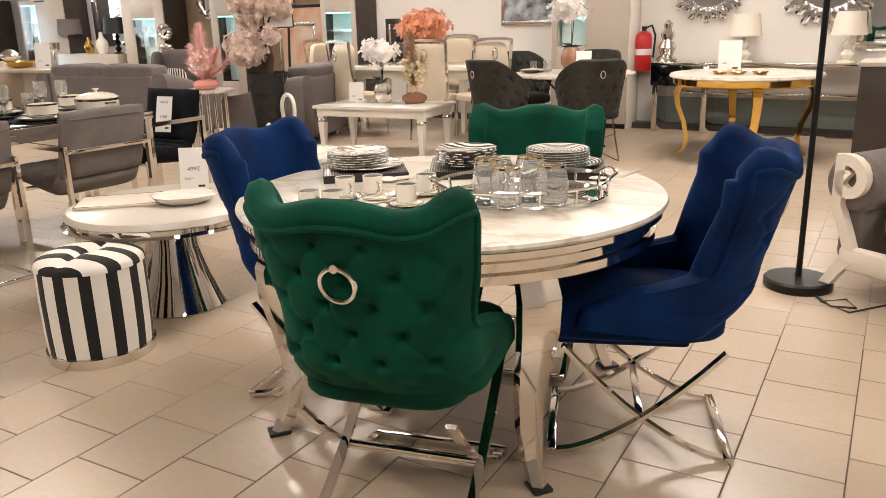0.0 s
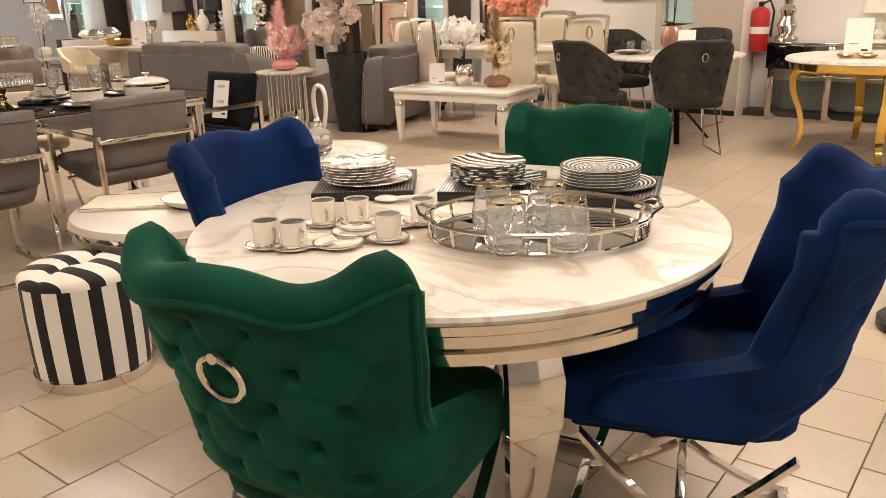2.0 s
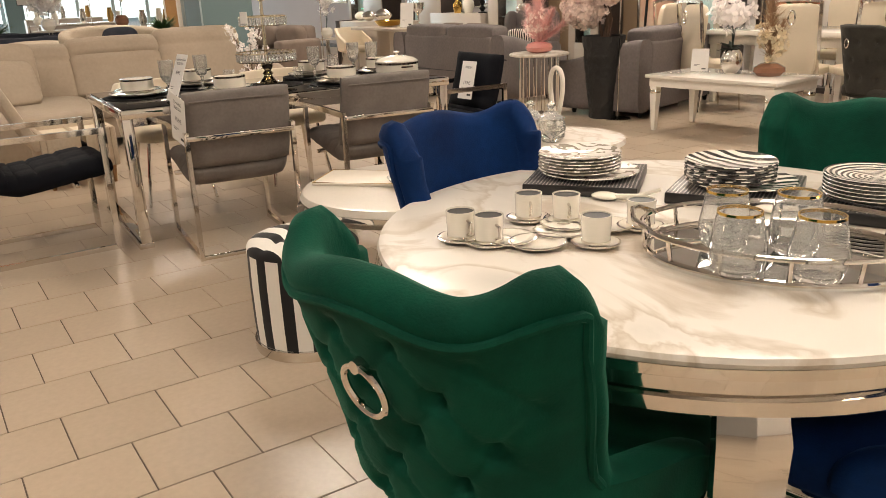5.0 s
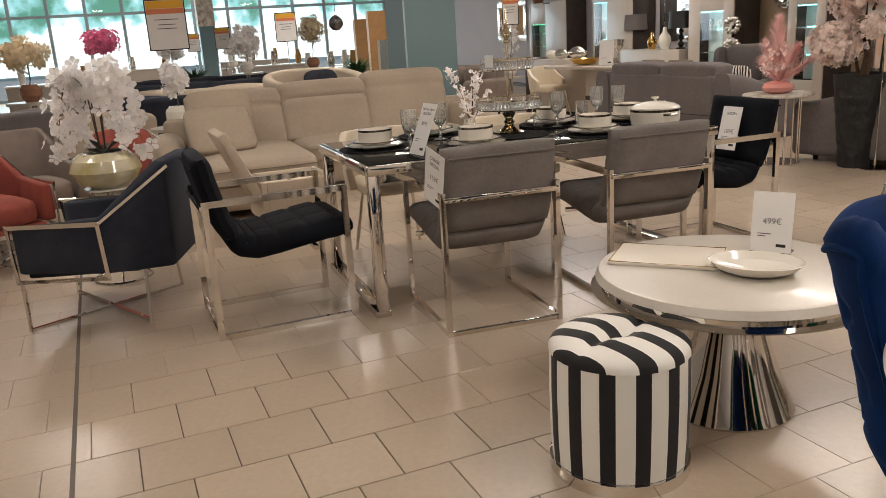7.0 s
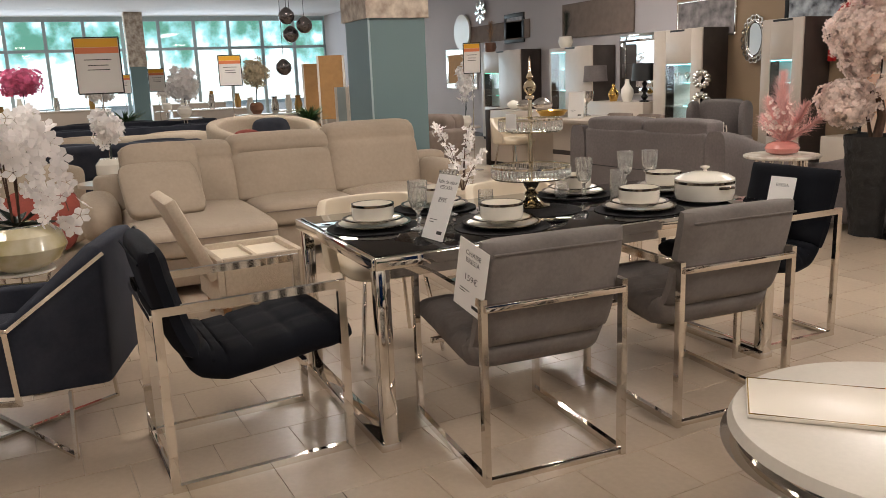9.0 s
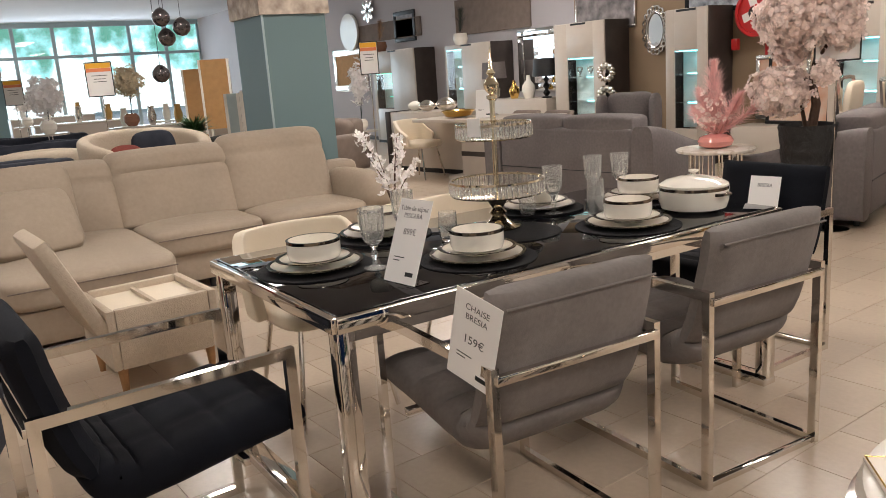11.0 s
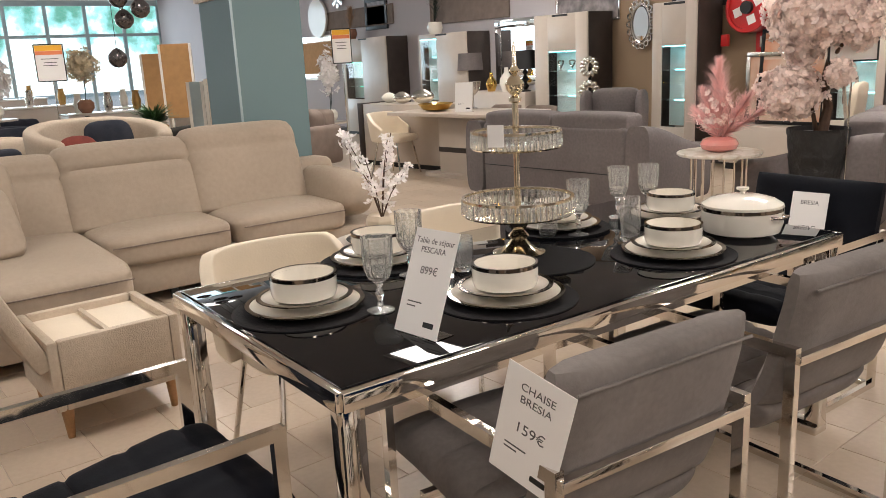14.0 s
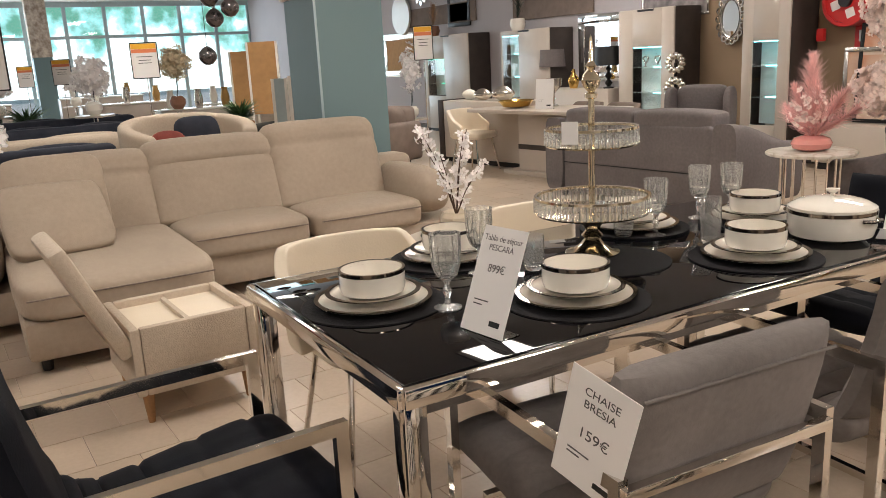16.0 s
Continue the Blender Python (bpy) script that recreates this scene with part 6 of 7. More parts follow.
# carved armchair
ca = thing("carved_armchair", place(0.20, 4.30, 150), "taupe velvet armchair with a carved ivory scroll frame", "armchair")
part("seat", soft(0.70, 0.70, 0.24, m=T(0, 0, 0.26), n=8, puff=0.15, power=5), M["grey"], ca)
part("backrest", soft(0.80, 0.85, 0.18, m=T(0, -0.40, 0.68, 80) @ T(0, 0, -0.09), n=10, puff=0.2, power=4), M["grey"], ca)
for s in (-1, 1):
    part("arm_roll", lathe([(0, -0.36), (0.12, -0.355), (0.14, -0.33), (0.14, 0.33), (0.12, 0.355), (0, 0.36)], 28, m=T(s * 0.46, 0.0, 0.53, 90)), M["grey"], ca)
    part("arm_side", B(s * 0.46 - 0.07, s * 0.46 + 0.07, -0.33, 0.33, 0.15, 0.5, 0.04), M["grey"], ca)
    curl = []
    for k in range(20):
        q = k / 19
        a = 2.2 * math.pi * (1 - q) + 1.2
        curl.append((s * 0.46 + s * (0.015 + 0.085 * q) * math.cos(a), 0.375, 0.55 + (0.015 + 0.085 * q) * math.sin(a)))
    curl += [(s * 0.50, 0.375, 0.43), (s * 0.44, 0.375, 0.30), (s * 0.40, 0.375, 0.20), (s * 0.46, 0.385, 0.12), (s * 0.52, 0.40, 0.02)]
    part("scroll", sweep(curl, 0.05, 0.045, up=(0, 1, 0)), M["ivory"], ca, "carved ivory scroll", True, 40)
    part("leg", sweep([(s * 0.40, -0.34, 0.2), (s * 0.42, -0.36, 0.0)], 0.03, taper=0.6), M["ivory"], ca)
part("front_rail", B(-0.46, 0.46, 0.33, 0.40, 0.13, 0.24, 0.02), M["ivory"], ca)

sb = thing("dark_sideboard", place(-0.05, 7.05), "dark brown textured sideboard", "sideboard")
part("body", B(-0.55, 0.75, -0.28, 0.28, 0.05, 0.90, 0.006), M["dark_wood"], sb)
part("worktop", B(-0.57, 0.77, -0.30, 0.30, 0.90, 0.93, 0.004), M["greige"], sb)
part("plinth", B(-0.5, 0.7, -0.24, 0.24, 0.0, 0.05), M["black"], sb)

# wall side: extinguisher, console, mirrors
fe = thing("fire_extinguisher", place(-3.10, 9.50, 0, 0.11), "red fire extinguisher hung on the wall", "fire extinguisher")
part("cylinder", lathe([(0, 0.55), (0.085, 0.55), (0.095, 0.57), (0.095, 0.92), (0.08, 0.97), (0.03, 1.0), (0, 1.0)], 28), M["red_metal"], fe)
part("label", lathe([(0.0962, 0.73), (0.0962, 0.80)], 28, close=False), M["paper"], fe)
part("valve", lathe([(0.028, 1.0), (0.028, 1.05), (0, 1.05)], 16), M["black"], fe)
part("hose", sweep([(0.02, 0, 1.03), (0.10, -0.03, 1.06), (0.14, -0.02, 0.95), (0.12, -0.01, 0.70)], 0.012), M["black"], fe)
part("bracket", B(-0.05, 0.05, 0.09, 0.145, 0.6, 0.9), M["black_metal"], fe)
cn = thing("console_table", place(-1.70, 9.38), "long mirrored console table against the wall", "console table")
part("tabletop", B(-1.2, 1.2, -0.22, 0.22, 0.745, 0.775, 0.004), M["chrome"], cn)
part("drawer_box", B(-1.2, -0.85, -0.2, 0.2, 0.52, 0.745, 0.004), M["black_glass"], cn)
part("shelf", B(-0.85, 1.2, -0.2, 0.2, 0.44, 0.46, 0.003), M["chrome"], cn)
for x in (-1.15, -0.6, 1.15):
    part("leg", B(x - 0.03, x + 0.03, -0.18, 0.18, 0, 0.745, 0.004), M["chrome"], cn)
sta = solo("statue", lathe([(0, 0), (0.10, 0), (0.12, 0.03), (0.07, 0.07), (0.10, 0.15), (0.06, 0.24), (0.08, 0.30), (0.04, 0.36), (0.055, 0.41), (0, 0.46)], 18), M["silver"], place(-2.78, 9.36, 0, 0.7755), "small silver abstract statue on the console", "statue")
for x in (-1.95, -0.95):
    l = thing("table_lamp", place(x, 9.38, 0, 0.7755), "white stacked-ball table lamp", "table lamp", "white table lamps")
    part("base", lathe([(0, 0), (0.09, 0), (0.09, 0.015), (0.03, 0.03), (0.07, 0.08), (0.03, 0.13), (0.06, 0.18), (0.02, 0.23), (0.02, 0.28), (0, 0.28)], 24), M["porcelain"], l)
    part("shade", lathe([(0.17, 0.27), (0.13, 0.50), (0.127, 0.50), (0.167, 0.27)], 32, close=False), M["ivory"], l)


def sunburst(x, z, r, n=28):
    t = thing("sunburst_mirror", pose(x, NORTH - 0.03, z, 90, 0, 0), "round mirror framed by silver mirror shards", "mirror", "sunburst mirrors")
    part("glass", lathe([(0, 0), (r * 0.62, 0), (r * 0.62, 0.012), (0, 0.012)], 40), M["mirror"], t)
    for k in range(n):
        a = 360 * k / n
        part("shard", B(r * 0.60, r * (1.0 if k % 2 else 0.9), -r * 0.075, r * 0.075, 0.0, 0.03 if k % 2 else 0.02, 0.004, m=T(0, 0, 0, 0, 0, a)), M["mirror"], t)
    return t


sunburst(-2.42, 1.62, 0.44)
sunburst(-1.20, 1.62, 0.52)


def framed(name, x0, x1, z0, z1, material, frame_mat, label, cat, w=0.05, y=NORTH, deep=0.03, tilt=0.0):
    t = thing(name, pose((x0 + x1) / 2, y - 0.004, z0, -tilt, 0, 0), label, cat)
    W, H2 = (x1 - x0) / 2, z1 - z0
    part("panel", B(-W + w, W - w, -deep * 0.6, 0.0, w, H2 - w), material, t, smooth=False)
    for a in ((-W, W, 0, w), (-W, W, H2 - w, H2), (-W, -W + w, w, H2 - w), (W - w, W, w, H2 - w)):
        part("frame_bar", B(a[0], a[1], -deep, 0.0, a[2], a[3], 0.003), frame_mat, t)
    return t


M["night_print"] = mat("dark_picture", (0.01, 0.01, 0.015), 0.1, vary=0.9, second=(0.6, 0.65, 0.7), scale=6)
M["grey_print"] = mat("grey_picture", (0.32, 0.28, 0.27), 0.5, vary=0.8, second=(0.08, 0.07, 0.07), scale=7)
M["arch_print"] = mat("arch_picture", (0.60, 0.52, 0.42), 0.6, vary=0.5, second=(0.48, 0.16, 0.06), scale=2.2)
M["floral_print"] = mat("floral_picture", (0.66, 0.56, 0.52), 0.6, vary=0.8, second=(0.40, 0.30, 0.12), scale=8)
framed("picture", -5.02, -4.20, 1.20, 1.75, M["night_print"], M["silver"], "dark picture with pale shapes in a silver frame", "picture")
framed("wall_mirror", -0.90, -0.20, 0.88, 1.75, M["mirror"], M["silver"], "mirror in a carved silver frame", "mirror", w=0.09)
framed("picture", -8.72, -8.02, 0.55, 1.30, M["arch_print"], M["silver"], "picture of arches leaning by the wall", "picture", y=9.5)
framed("picture", -11.95, -10.75, 1.80, 2.35, M["grey_print"], M["silver"], "grey landscape picture in a silver frame", "picture", w=0.03)
framed("picture", -9.9, -8.95, 1.86, 2.4, M["night_print"], M["black_metal"], "dark picture panel in a black frame", "picture", w=0.06)
framed("mirror_mosaic", -13.35, -12.05, 0.95, 1.95, M["mirror"], M["mirror"], "mirror with a stepped mosaic frame", "mirror", w=0.13)
framed("floor_mirror", -8.55, -7.75, 0.50, 1.55, M["arch_print"], M["black_metal"], "tall framed panel standing on a chest", "panel", w=0.04, y=9.45, tilt=4)
framed("wall_mirror", -6.85, -6.1, 0.70, 1.32, M["mirror"], M["silver"], "mirror in a ribbed silver frame", "mirror", w=0.07)
framed("picture", -17.3, -16.5, 2.0, 2.6, M["grey_print"], M["black_metal"], "small black framed picture", "picture", w=0.08)
framed("wall_mirror", -20.2, -18.6, 1.05, 2.0, M["cork"], M["silver"], "large silver framed panel with a tan middle", "mirror", w=0.14)
framed("picture", -15.1, -13.0, 1.98, 2.6, M["brown_cloth"], M["brown_cloth"], "plain brown wall panel", "panel", w=0.02)
framed("picture", -19.5, -16.3, 2.08, 2.45, M["brown_cloth"], M["brown_cloth"], "plain brown wall shelf panel", "panel", w=0.02)

ovm = thing("oval_mirror", pose(-10.38, NORTH - 0.03, 1.72, 90, 0, 0), "oval mirror in an ornate silver scroll frame", "mirror")
bm = lathe([(0, 0), (0.17, 0), (0.17, 0.015), (0, 0.015)], 36)
bmesh.ops.scale(bm, vec=(0.85, 1.35, 1), verts=bm.verts)
part("glass", bm, M["mirror"], ovm)
for k in range(18):
    a = 2 * math.pi * k / 18
    part("scroll", sweep([((0.155 + 0.05 + 0.035 * math.cos(q)) * math.cos(a) * 0.95 - 0.035 * math.sin(q) * math.sin(a), (0.24 + 0.05 + 0.035 * math.cos(q)) * math.sin(a) + 0.035 * math.sin(q) * math.cos(a), 0.02) for q in [2 * math.pi * i / 9 for i in range(9)]], 0.014, loop=True, seg=6), M["silver"], ovm)
part("ring", sweep([(0.15 * math.cos(2 * math.pi * k / 36), 0.235 * math.sin(2 * math.pi * k / 36), 0.015) for k in range(36)], 0.02, loop=True), M["silver"], ovm)

ck = thing("wall_clock", pose(-19.2, NORTH - 0.04, 2.36, 90, 0, 0), "large round white spoked wall clock", "clock")
part("rim", lathe([(0.34, 0), (0.40, 0), (0.40, 0.05), (0.34, 0.05)], 48), M["white_gloss"], ck)
part("face", lathe([(0, 0.0), (0.345, 0.0), (0.345, 0.012), (0, 0.012)], 48), M["aqua"], ck)
for k in range(12):
    part("spoke", B(0.08, 0.35, -0.012, 0.012, 0.012, 0.03, m=T(0, 0, 0, 0, 0, 30 * k)), M["white_gloss"], ck)

hr = thing("fire_hose_reel", pose(-8.72, NORTH - 0.12, 1.80, 90, 0, 0), "red fire hose reel on the wall", "hose reel")
part("drum", lathe([(0, -0.1), (0.27, -0.1), (0.28, -0.09), (0.28, 0.10), (0.27, 0.11), (0.235, 0.11), (0.235, 0.08), (0, 0.08)], 48), M["red_metal"], hr)
part("hub", lathe([(0, 0.08), (0.07, 0.08), (0.07, 0.13), (0, 0.13)], 28), M["black"], hr)
for a in (30, 110, 200, 290):
    part("label", B(0.09, 0.19, -0.05, 0.05, 0.0805, 0.083, m=T(0, 0, 0, 0, 0, a)), M["paper"], hr)
part("valve", B(-0.36, -0.27, -0.42, -0.28, 0.0, 0.06, 0.01), M["red_metal"], hr)
fs = thing("fire_sign", place(-8.60, NORTH - 0.006, 0, 0.20), "square red fire hose sign", "sign")
part("plate", B(-0.12, 0.12, -0.004, 0.004, 1.10, 1.34), M["red_metal"], fs, smooth=False)
part("symbol", B(-0.07, 0.05, -0.008, -0.0041, 1.16, 1.28), M["paper"], fs, smooth=False)


# ---- display cabinets ----
def cabinet(x0, x1, h, front_y, glass, label, led="led", side="dark_wood", glass_top=1.42):
    """Tall cabinet with a glazed niche (x from, x to, z from) and lit shelves."""
    t = thing("display_cabinet", place((x0 + x1) / 2, front_y), label, "cabinet", "tall display cabinets")
    W, D = (x1 - x0) / 2, NORTH - front_y - 0.02
    gx0, gx1, gz = glass[0] - (x0 + x1) / 2, glass[1] - (x0 + x1) / 2, glass[2]
    for s in (-1, 1):
        part("side_panel", B(s * W - 0.012, s * W + 0.012, 0.02, D, 0, h, 0.003), M[side], t)
    part("top", B(-W, W, 0.02, D, h - 0.03, h, 0.003), M["greige"], t)
    part("back_panel", B(-W, W, D - 0.02, D, 0, h), M["greige"], t)
    part("door", B(-W, gx0, 0, 0.022, 0.06, h - 0.005, 0.002), M["greige"], t)
    part("door", B(gx1, W, 0, 0.022, 0.06, h - 0.005, 0.002), M["greige"], t)
    part("door", B(gx0, gx1, 0, 0.022, 0.06, gz, 0.002), M["greige"], t)
    part("door", B(gx0, gx1, 0, 0.022, glass_top, h - 0.005, 0.002), M["greige"], t)
    part("grip", B(-0.15, 0.15, -0.004, 0.0, h - 0.035, h - 0.008), M["black"], t)
    # white back with the strips' cyan glow put into its colour
    part("niche", B(gx0 - 0.02, gx1 + 0.02, 0.20, 0.21, gz, glass_top), M["aqua"], t)
    part("pane", B(gx0, gx1, 0.006, 0.012, gz, glass_top), M["glass"], t).visible_shadow = False
    for k in (0.33, 0.70):
        z = gz + (glass_top - gz) * k
        part("glass_shelf", B(gx0 - 0.01, gx1 + 0.01, 0.03, 0.19, z, z + 0.008), M["glass"], t)
        part("led_strip", B(gx1 - 0.16, gx1, 0.024, 0.03, z, z + 0.014), M[led], t, "lit strip")
    part("led_strip", B(gx0, gx1, 0.03, 0.05, glass_top - 0.012, glass_top), M[led], t, "lit strip")
    part("plinth", B(-W + 0.02, W - 0.02, 0.03, D - 0.02, 0, 0.06), M["black"], t)
    return t


cabinet(-11.93, -10.90, 1.92, 9.15, (-11.66, -11.12, 0.50), "tall greige display cabinet with a lit glass door")
cabinet(-9.82, -9.18, 1.93, 9.15, (-9.68, -9.33, 0.45), "narrow greige display cabinet with a lit glass door")
cabinet(-14.84, -13.51, 1.80, 9.15, (-14.80, -14.32, 0.70), "white display cabinet with lilac lit shelves", glass_top=1.72)
cabinet(-17.5, -15.88, 1.84, 9.15, (-17.4, -16.75, 0.70), "white display cabinet with green lit shelves", "led_green", glass_top=1.4)
cabinet(-7.62, -7.02, 1.78, 9.15, (-7.55, -7.10, 0.60), "pale display cabinet with cyan lit shelves")
cabinet(-4.15, -3.20, 2.0, 9.25, (-4.08, -3.72, 0.95), "tall white cabinet with glass shelves", side="white_gloss", glass_top=1.9)
for x in (-11.5, -11.28):
    h = thing("heart_glass", place(x, 9.25, 0, 1.155), "pair of silver heart ornaments on a glass shelf", "ornament", "heart ornaments")
    part("heart", sweep([(0.05 * math.sin(a) ** 3, 0, 0.10 + 0.05 * math.cos(a) - 0.016 * math.cos(2 * a)) for a in [2 * math.pi * k / 24 for k in range(24)]], 0.012, loop=True, up=(0, 1, 0)), M["silver"], h)
    part("stem", lathe([(0.03, 0), (0.03, 0.006), (0.008, 0.01), (0.008, 0.05)], 12), M["silver"], h)
fo = thing("flower_disc_ornament", place(-10.72, 9.0, 20), "silver ribbed flower disc ornament on a stand", "ornament")
for z, r in ((1.20, 0.17), (0.88, 0.19)):
    for k in range(12):
        a = 30 * k
        part("petal", soft(r * 0.55, r * 0.40, 0.05, m=T(0, 0, z, 90) @ T(0, 0, 0, 0, 0, a) @ T(r * 0.55, 0, 0, 30), n=4, puff=0.5, power=2.5), M["silver"], fo)
part("stand", lathe([(0.10, 0), (0.10, 0.02), (0.02, 0.03), (0.02, 1.2)], 16), M["black_metal"], fo)
ck2 = thing("low_chest", place(-8.0, 9.3), "low pale lacquer chest by the wall", "chest")
part("body", B(-0.8, 0.8, -0.2, 0.25, 0.08, 0.50, 0.006), M["greige"], ck2)
part("plinth", B(-0.75, 0.75, -0.15, 0.2, 0, 0.08), M["black"], ck2)
ck3 = thing("sideboard", place(-13.2, 9.2), "long greige sideboard under the mosaic mirror", "sideboard")
part("body", B(-0.6, 1.1, -0.1, 0.4, 0.06, 0.86, 0.006), M["greige"], ck3)
part("plinth", B(-0.55, 1.05, -0.05, 0.35, 0, 0.06), M["black"], ck3)


def shade_lamp(x, y, z, shade, base, k=1.0):
    l = thing("table_lamp", place(x, y, 0, z), "stacked-ball table lamp with a drum shade", "table lamp", "stacked-ball lamps")
    part("base", lathe([(0, 0), (0.08 * k, 0), (0.08 * k, 0.015), (0.025, 0.03), (0.06 * k, 0.08 * k), (0.022, 0.13 * k), (0.055 * k, 0.18 * k), (0.02, 0.24 * k), (0.045 * k, 0.28 * k), (0.015, 0.33 * k), (0, 0.33 * k)], 24), M[base], l)
    part("shade", lathe([(0.21 * k, 0.33 * k), (0.19 * k, 0.60 * k), (0.186 * k, 0.60 * k), (0.206 * k, 0.33 * k)], 36, close=False), M[shade], l)


shade_lamp(-13.62, 9.3, 0.8605, "sofa_grey", "silver")
shade_lamp(-12.25, 9.25, 0.8605, "black", "black_metal")
for x, y, k, mm in ((-12.62, 9.2, 1.0, "porcelain"), (-12.98, 9.2, 0.8, "gold")):
    solo("bottle_vase", lathe([(0, 0), (0.07 * k, 0), (0.11 * k, 0.12 * k), (0.10 * k, 0.2 * k), (0.04 * k, 0.28 * k), (0.03 * k, 0.36 * k), (0, 0.36 * k)], 24), M[mm], place(x, y, 0, 0.8605), "slim-necked vase on the sideboard", "vase", "sideboard vases")

# greige dining set behind the grey sofa
sd = thing("sideboard", place(-12.35, 7.1, 8), "greige sideboard with dark ends", "sideboard")
part("body", B(-0.55, 1.0, -0.25, 0.25, 0.07, 0.84, 0.006), M["greige"], sd)
part("end_panel", B(-0.66, -0.555, -0.26, 0.26, 0.0, 0.85, 0.004), M["dark_wood"], sd)
part("plinth", B(-0.5, 0.95, -0.2, 0.2, 0, 0.07), M["black"], sd)
d2 = thing("pedestal_table", place(-10.85, 7.0, 6), "greige dining table on a block pedestal", "table")
part("tabletop", B(-0.95, 0.95, -0.45, 0.45, 0.74, 0.78, 0.006), M["greige"], d2)
part("pedestal", B(-0.28, 0.28, -0.2, 0.2, 0.05, 0.74, 0.006), M["greige"], d2)
part("foot_plate", B(-0.45, 0.45, -0.3, 0.3, 0, 0.05, 0.004), M["greige"], d2)
part("band", B(-0.284, 0.284, -0.204, 0.204, 0.30, 0.36), M["dark_wood"], d2)
gb = thing("gold_bowl", place(-11.25, 6.85, 0, 0.7805), "wide woven gold bowl on the table", "bowl")
part("body", lathe([(0.06, 0), (0.16, 0.02), (0.22, 0.09), (0.215, 0.092), (0.15, 0.03), (0, 0.02)], 28), M["gold"], gb)
price_card(pose(-10.7, 6.85, 0.7805, 0, 0, 30), 0.22, 0.34, (), "tall white price card on the greige table", lean=8)
solo("silver_goblet", lathe([(0.06, 0), (0.06, 0.01), (0.012, 0.03), (0.012, 0.16), (0.09, 0.24), (0.10, 0.33), (0.094, 0.33), (0, 0.22)], 24), M["silver"], place(-10.95, 7.2, 0, 0.7805), "tall silver goblet vase", "vase")
for x, y, z, r, mm in ((-12.2, 7.0, 0.8405, 0.10, "silver"), (-11.8, 7.05, 0.8405, 0.12, "silver"), (-12.6, 7.05, 0.8405, 0.09, "porcelain")):
    solo("ornament", soft(r * 3.0, r * 1.2, r * 1.6, n=8, puff=0.55, power=2.4), M[mm], place(x, y, 15, z), "low silver animal-like ornament on the sideboard", "ornament", "sideboard ornaments")
bucket_chair(place(-11.75, 6.55, -70), M["cream"], "beige bucket chair at the greige table", "greige table chairs")
bucket_chair(place(-10.55, 7.75, 180), M["brown_cloth"], "taupe bucket chair at the greige table", "greige table chairs")
bucket_chair(place(-11.2, 7.75, 180), M["brown_cloth"], "taupe bucket chair at the greige table", "greige table chairs")

# high-back cream chairs with a white table
def highback(m):
    t = thing("highback_chair", m, "cream leather high-back chair in a silver frame", "chair", "cream high-back chairs")
    part("backrest", soft(0.44, 0.66, 0.09, m=T(0, -0.24, 0.72, 84) @ T(0, 0, -0.045), n=8, puff=0.2, power=6), M["cream"], t)
    part("seat", soft(0.46, 0.46, 0.10, m=T(0, 0, 0.40), n=8, puff=0.2, power=6), M["cream"], t)
    for s in (-1, 1):
        part("frame_post", sweep([(s * 0.225, -0.22, 0.40), (s * 0.235, -0.29, 1.07)], 0.03, 0.022), M["chrome"], t)
        part("leg", sweep([(s * 0.2, 0.19, 0.40), (s * 0.21, 0.22, 0.0)], 0.018, taper=0.6), M["chrome"], t)
        part("leg", sweep([(s * 0.2, -0.19, 0.40), (s * 0.21, -0.24, 0.0)], 0.018, taper=0.6), M["chrome"], t)
    part("crest", sweep([(-0.235, -0.292, 1.07), (-0.1, -0.295, 1.085), (0.1, -0.295, 1.085), (0.235, -0.292, 1.07)], 0.03, 0.03), M["silver"], t)
    part("handle", sweep([(0.03 * math.cos(a), -0.33, 0.93 + 0.06 * math.sin(a)) for a in [2 * math.pi * k / 16 for k in range(16)]], 0.009, loop=True, up=(0, 1, 0)), M["chrome"], t)
    return t


hb = highback(place(-6.42, 7.95, -75))
copy_thing(hb, place(-4.95, 7.85, 15))
copy_thing(hb, place(-4.50, 8.10, 60))
copy_thing(hb, place(-5.90, 7.75, -20))
copy_thing(hb, place(-5.6, 9.3, 180))
wd = thing("white_dining_table", place(-5.55, 8.55, 5), "white lacquer dining table with block legs", "table")
part("tabletop", B(-0.85, 0.85, -0.45, 0.45, 0.72, 0.77, 0.006), M["white_gloss"], wd)
part("frieze", B(-0.78, 0.78, -0.39, 0.39, 0.62, 0.72, 0.004), M["white_gloss"], wd)
for x in (-0.7, 0.7):
    for y in (-0.32, 0.32):
        part("leg", lathe([(0.03, 0), (0.055, 0.55), (0.06, 0.62)], 4, m=T(x, y, 0, 0, 0, 45)), M["white_gloss"], wd, "", True, 20)
pf = thing("peach_bouquet", place(-5.50, 8.5, 0, 0.7705), "cream vase with a dense peach blossom bouquet", "bouquet")
part("vase", lathe([(0, 0), (0.09, 0), (0.12, 0.08), (0.10, 0.18), (0.07, 0.20), (0, 0.18)], 24), M["porcelain"], pf)
cluster("blossom_cluster", flowers(cloud((0, 0, 0.42), (0.34, 0.28, 0.22), 420, 21, 0.4), 0.05, 5), M["peach"], pf, "peach blossom", False)
cluster("leaf_cluster", leaves(bmesh.new(), (0, 0, 0.22), 14, 0.22, 1.0, 6, 0.25), M["leaf"], pf, "", False)

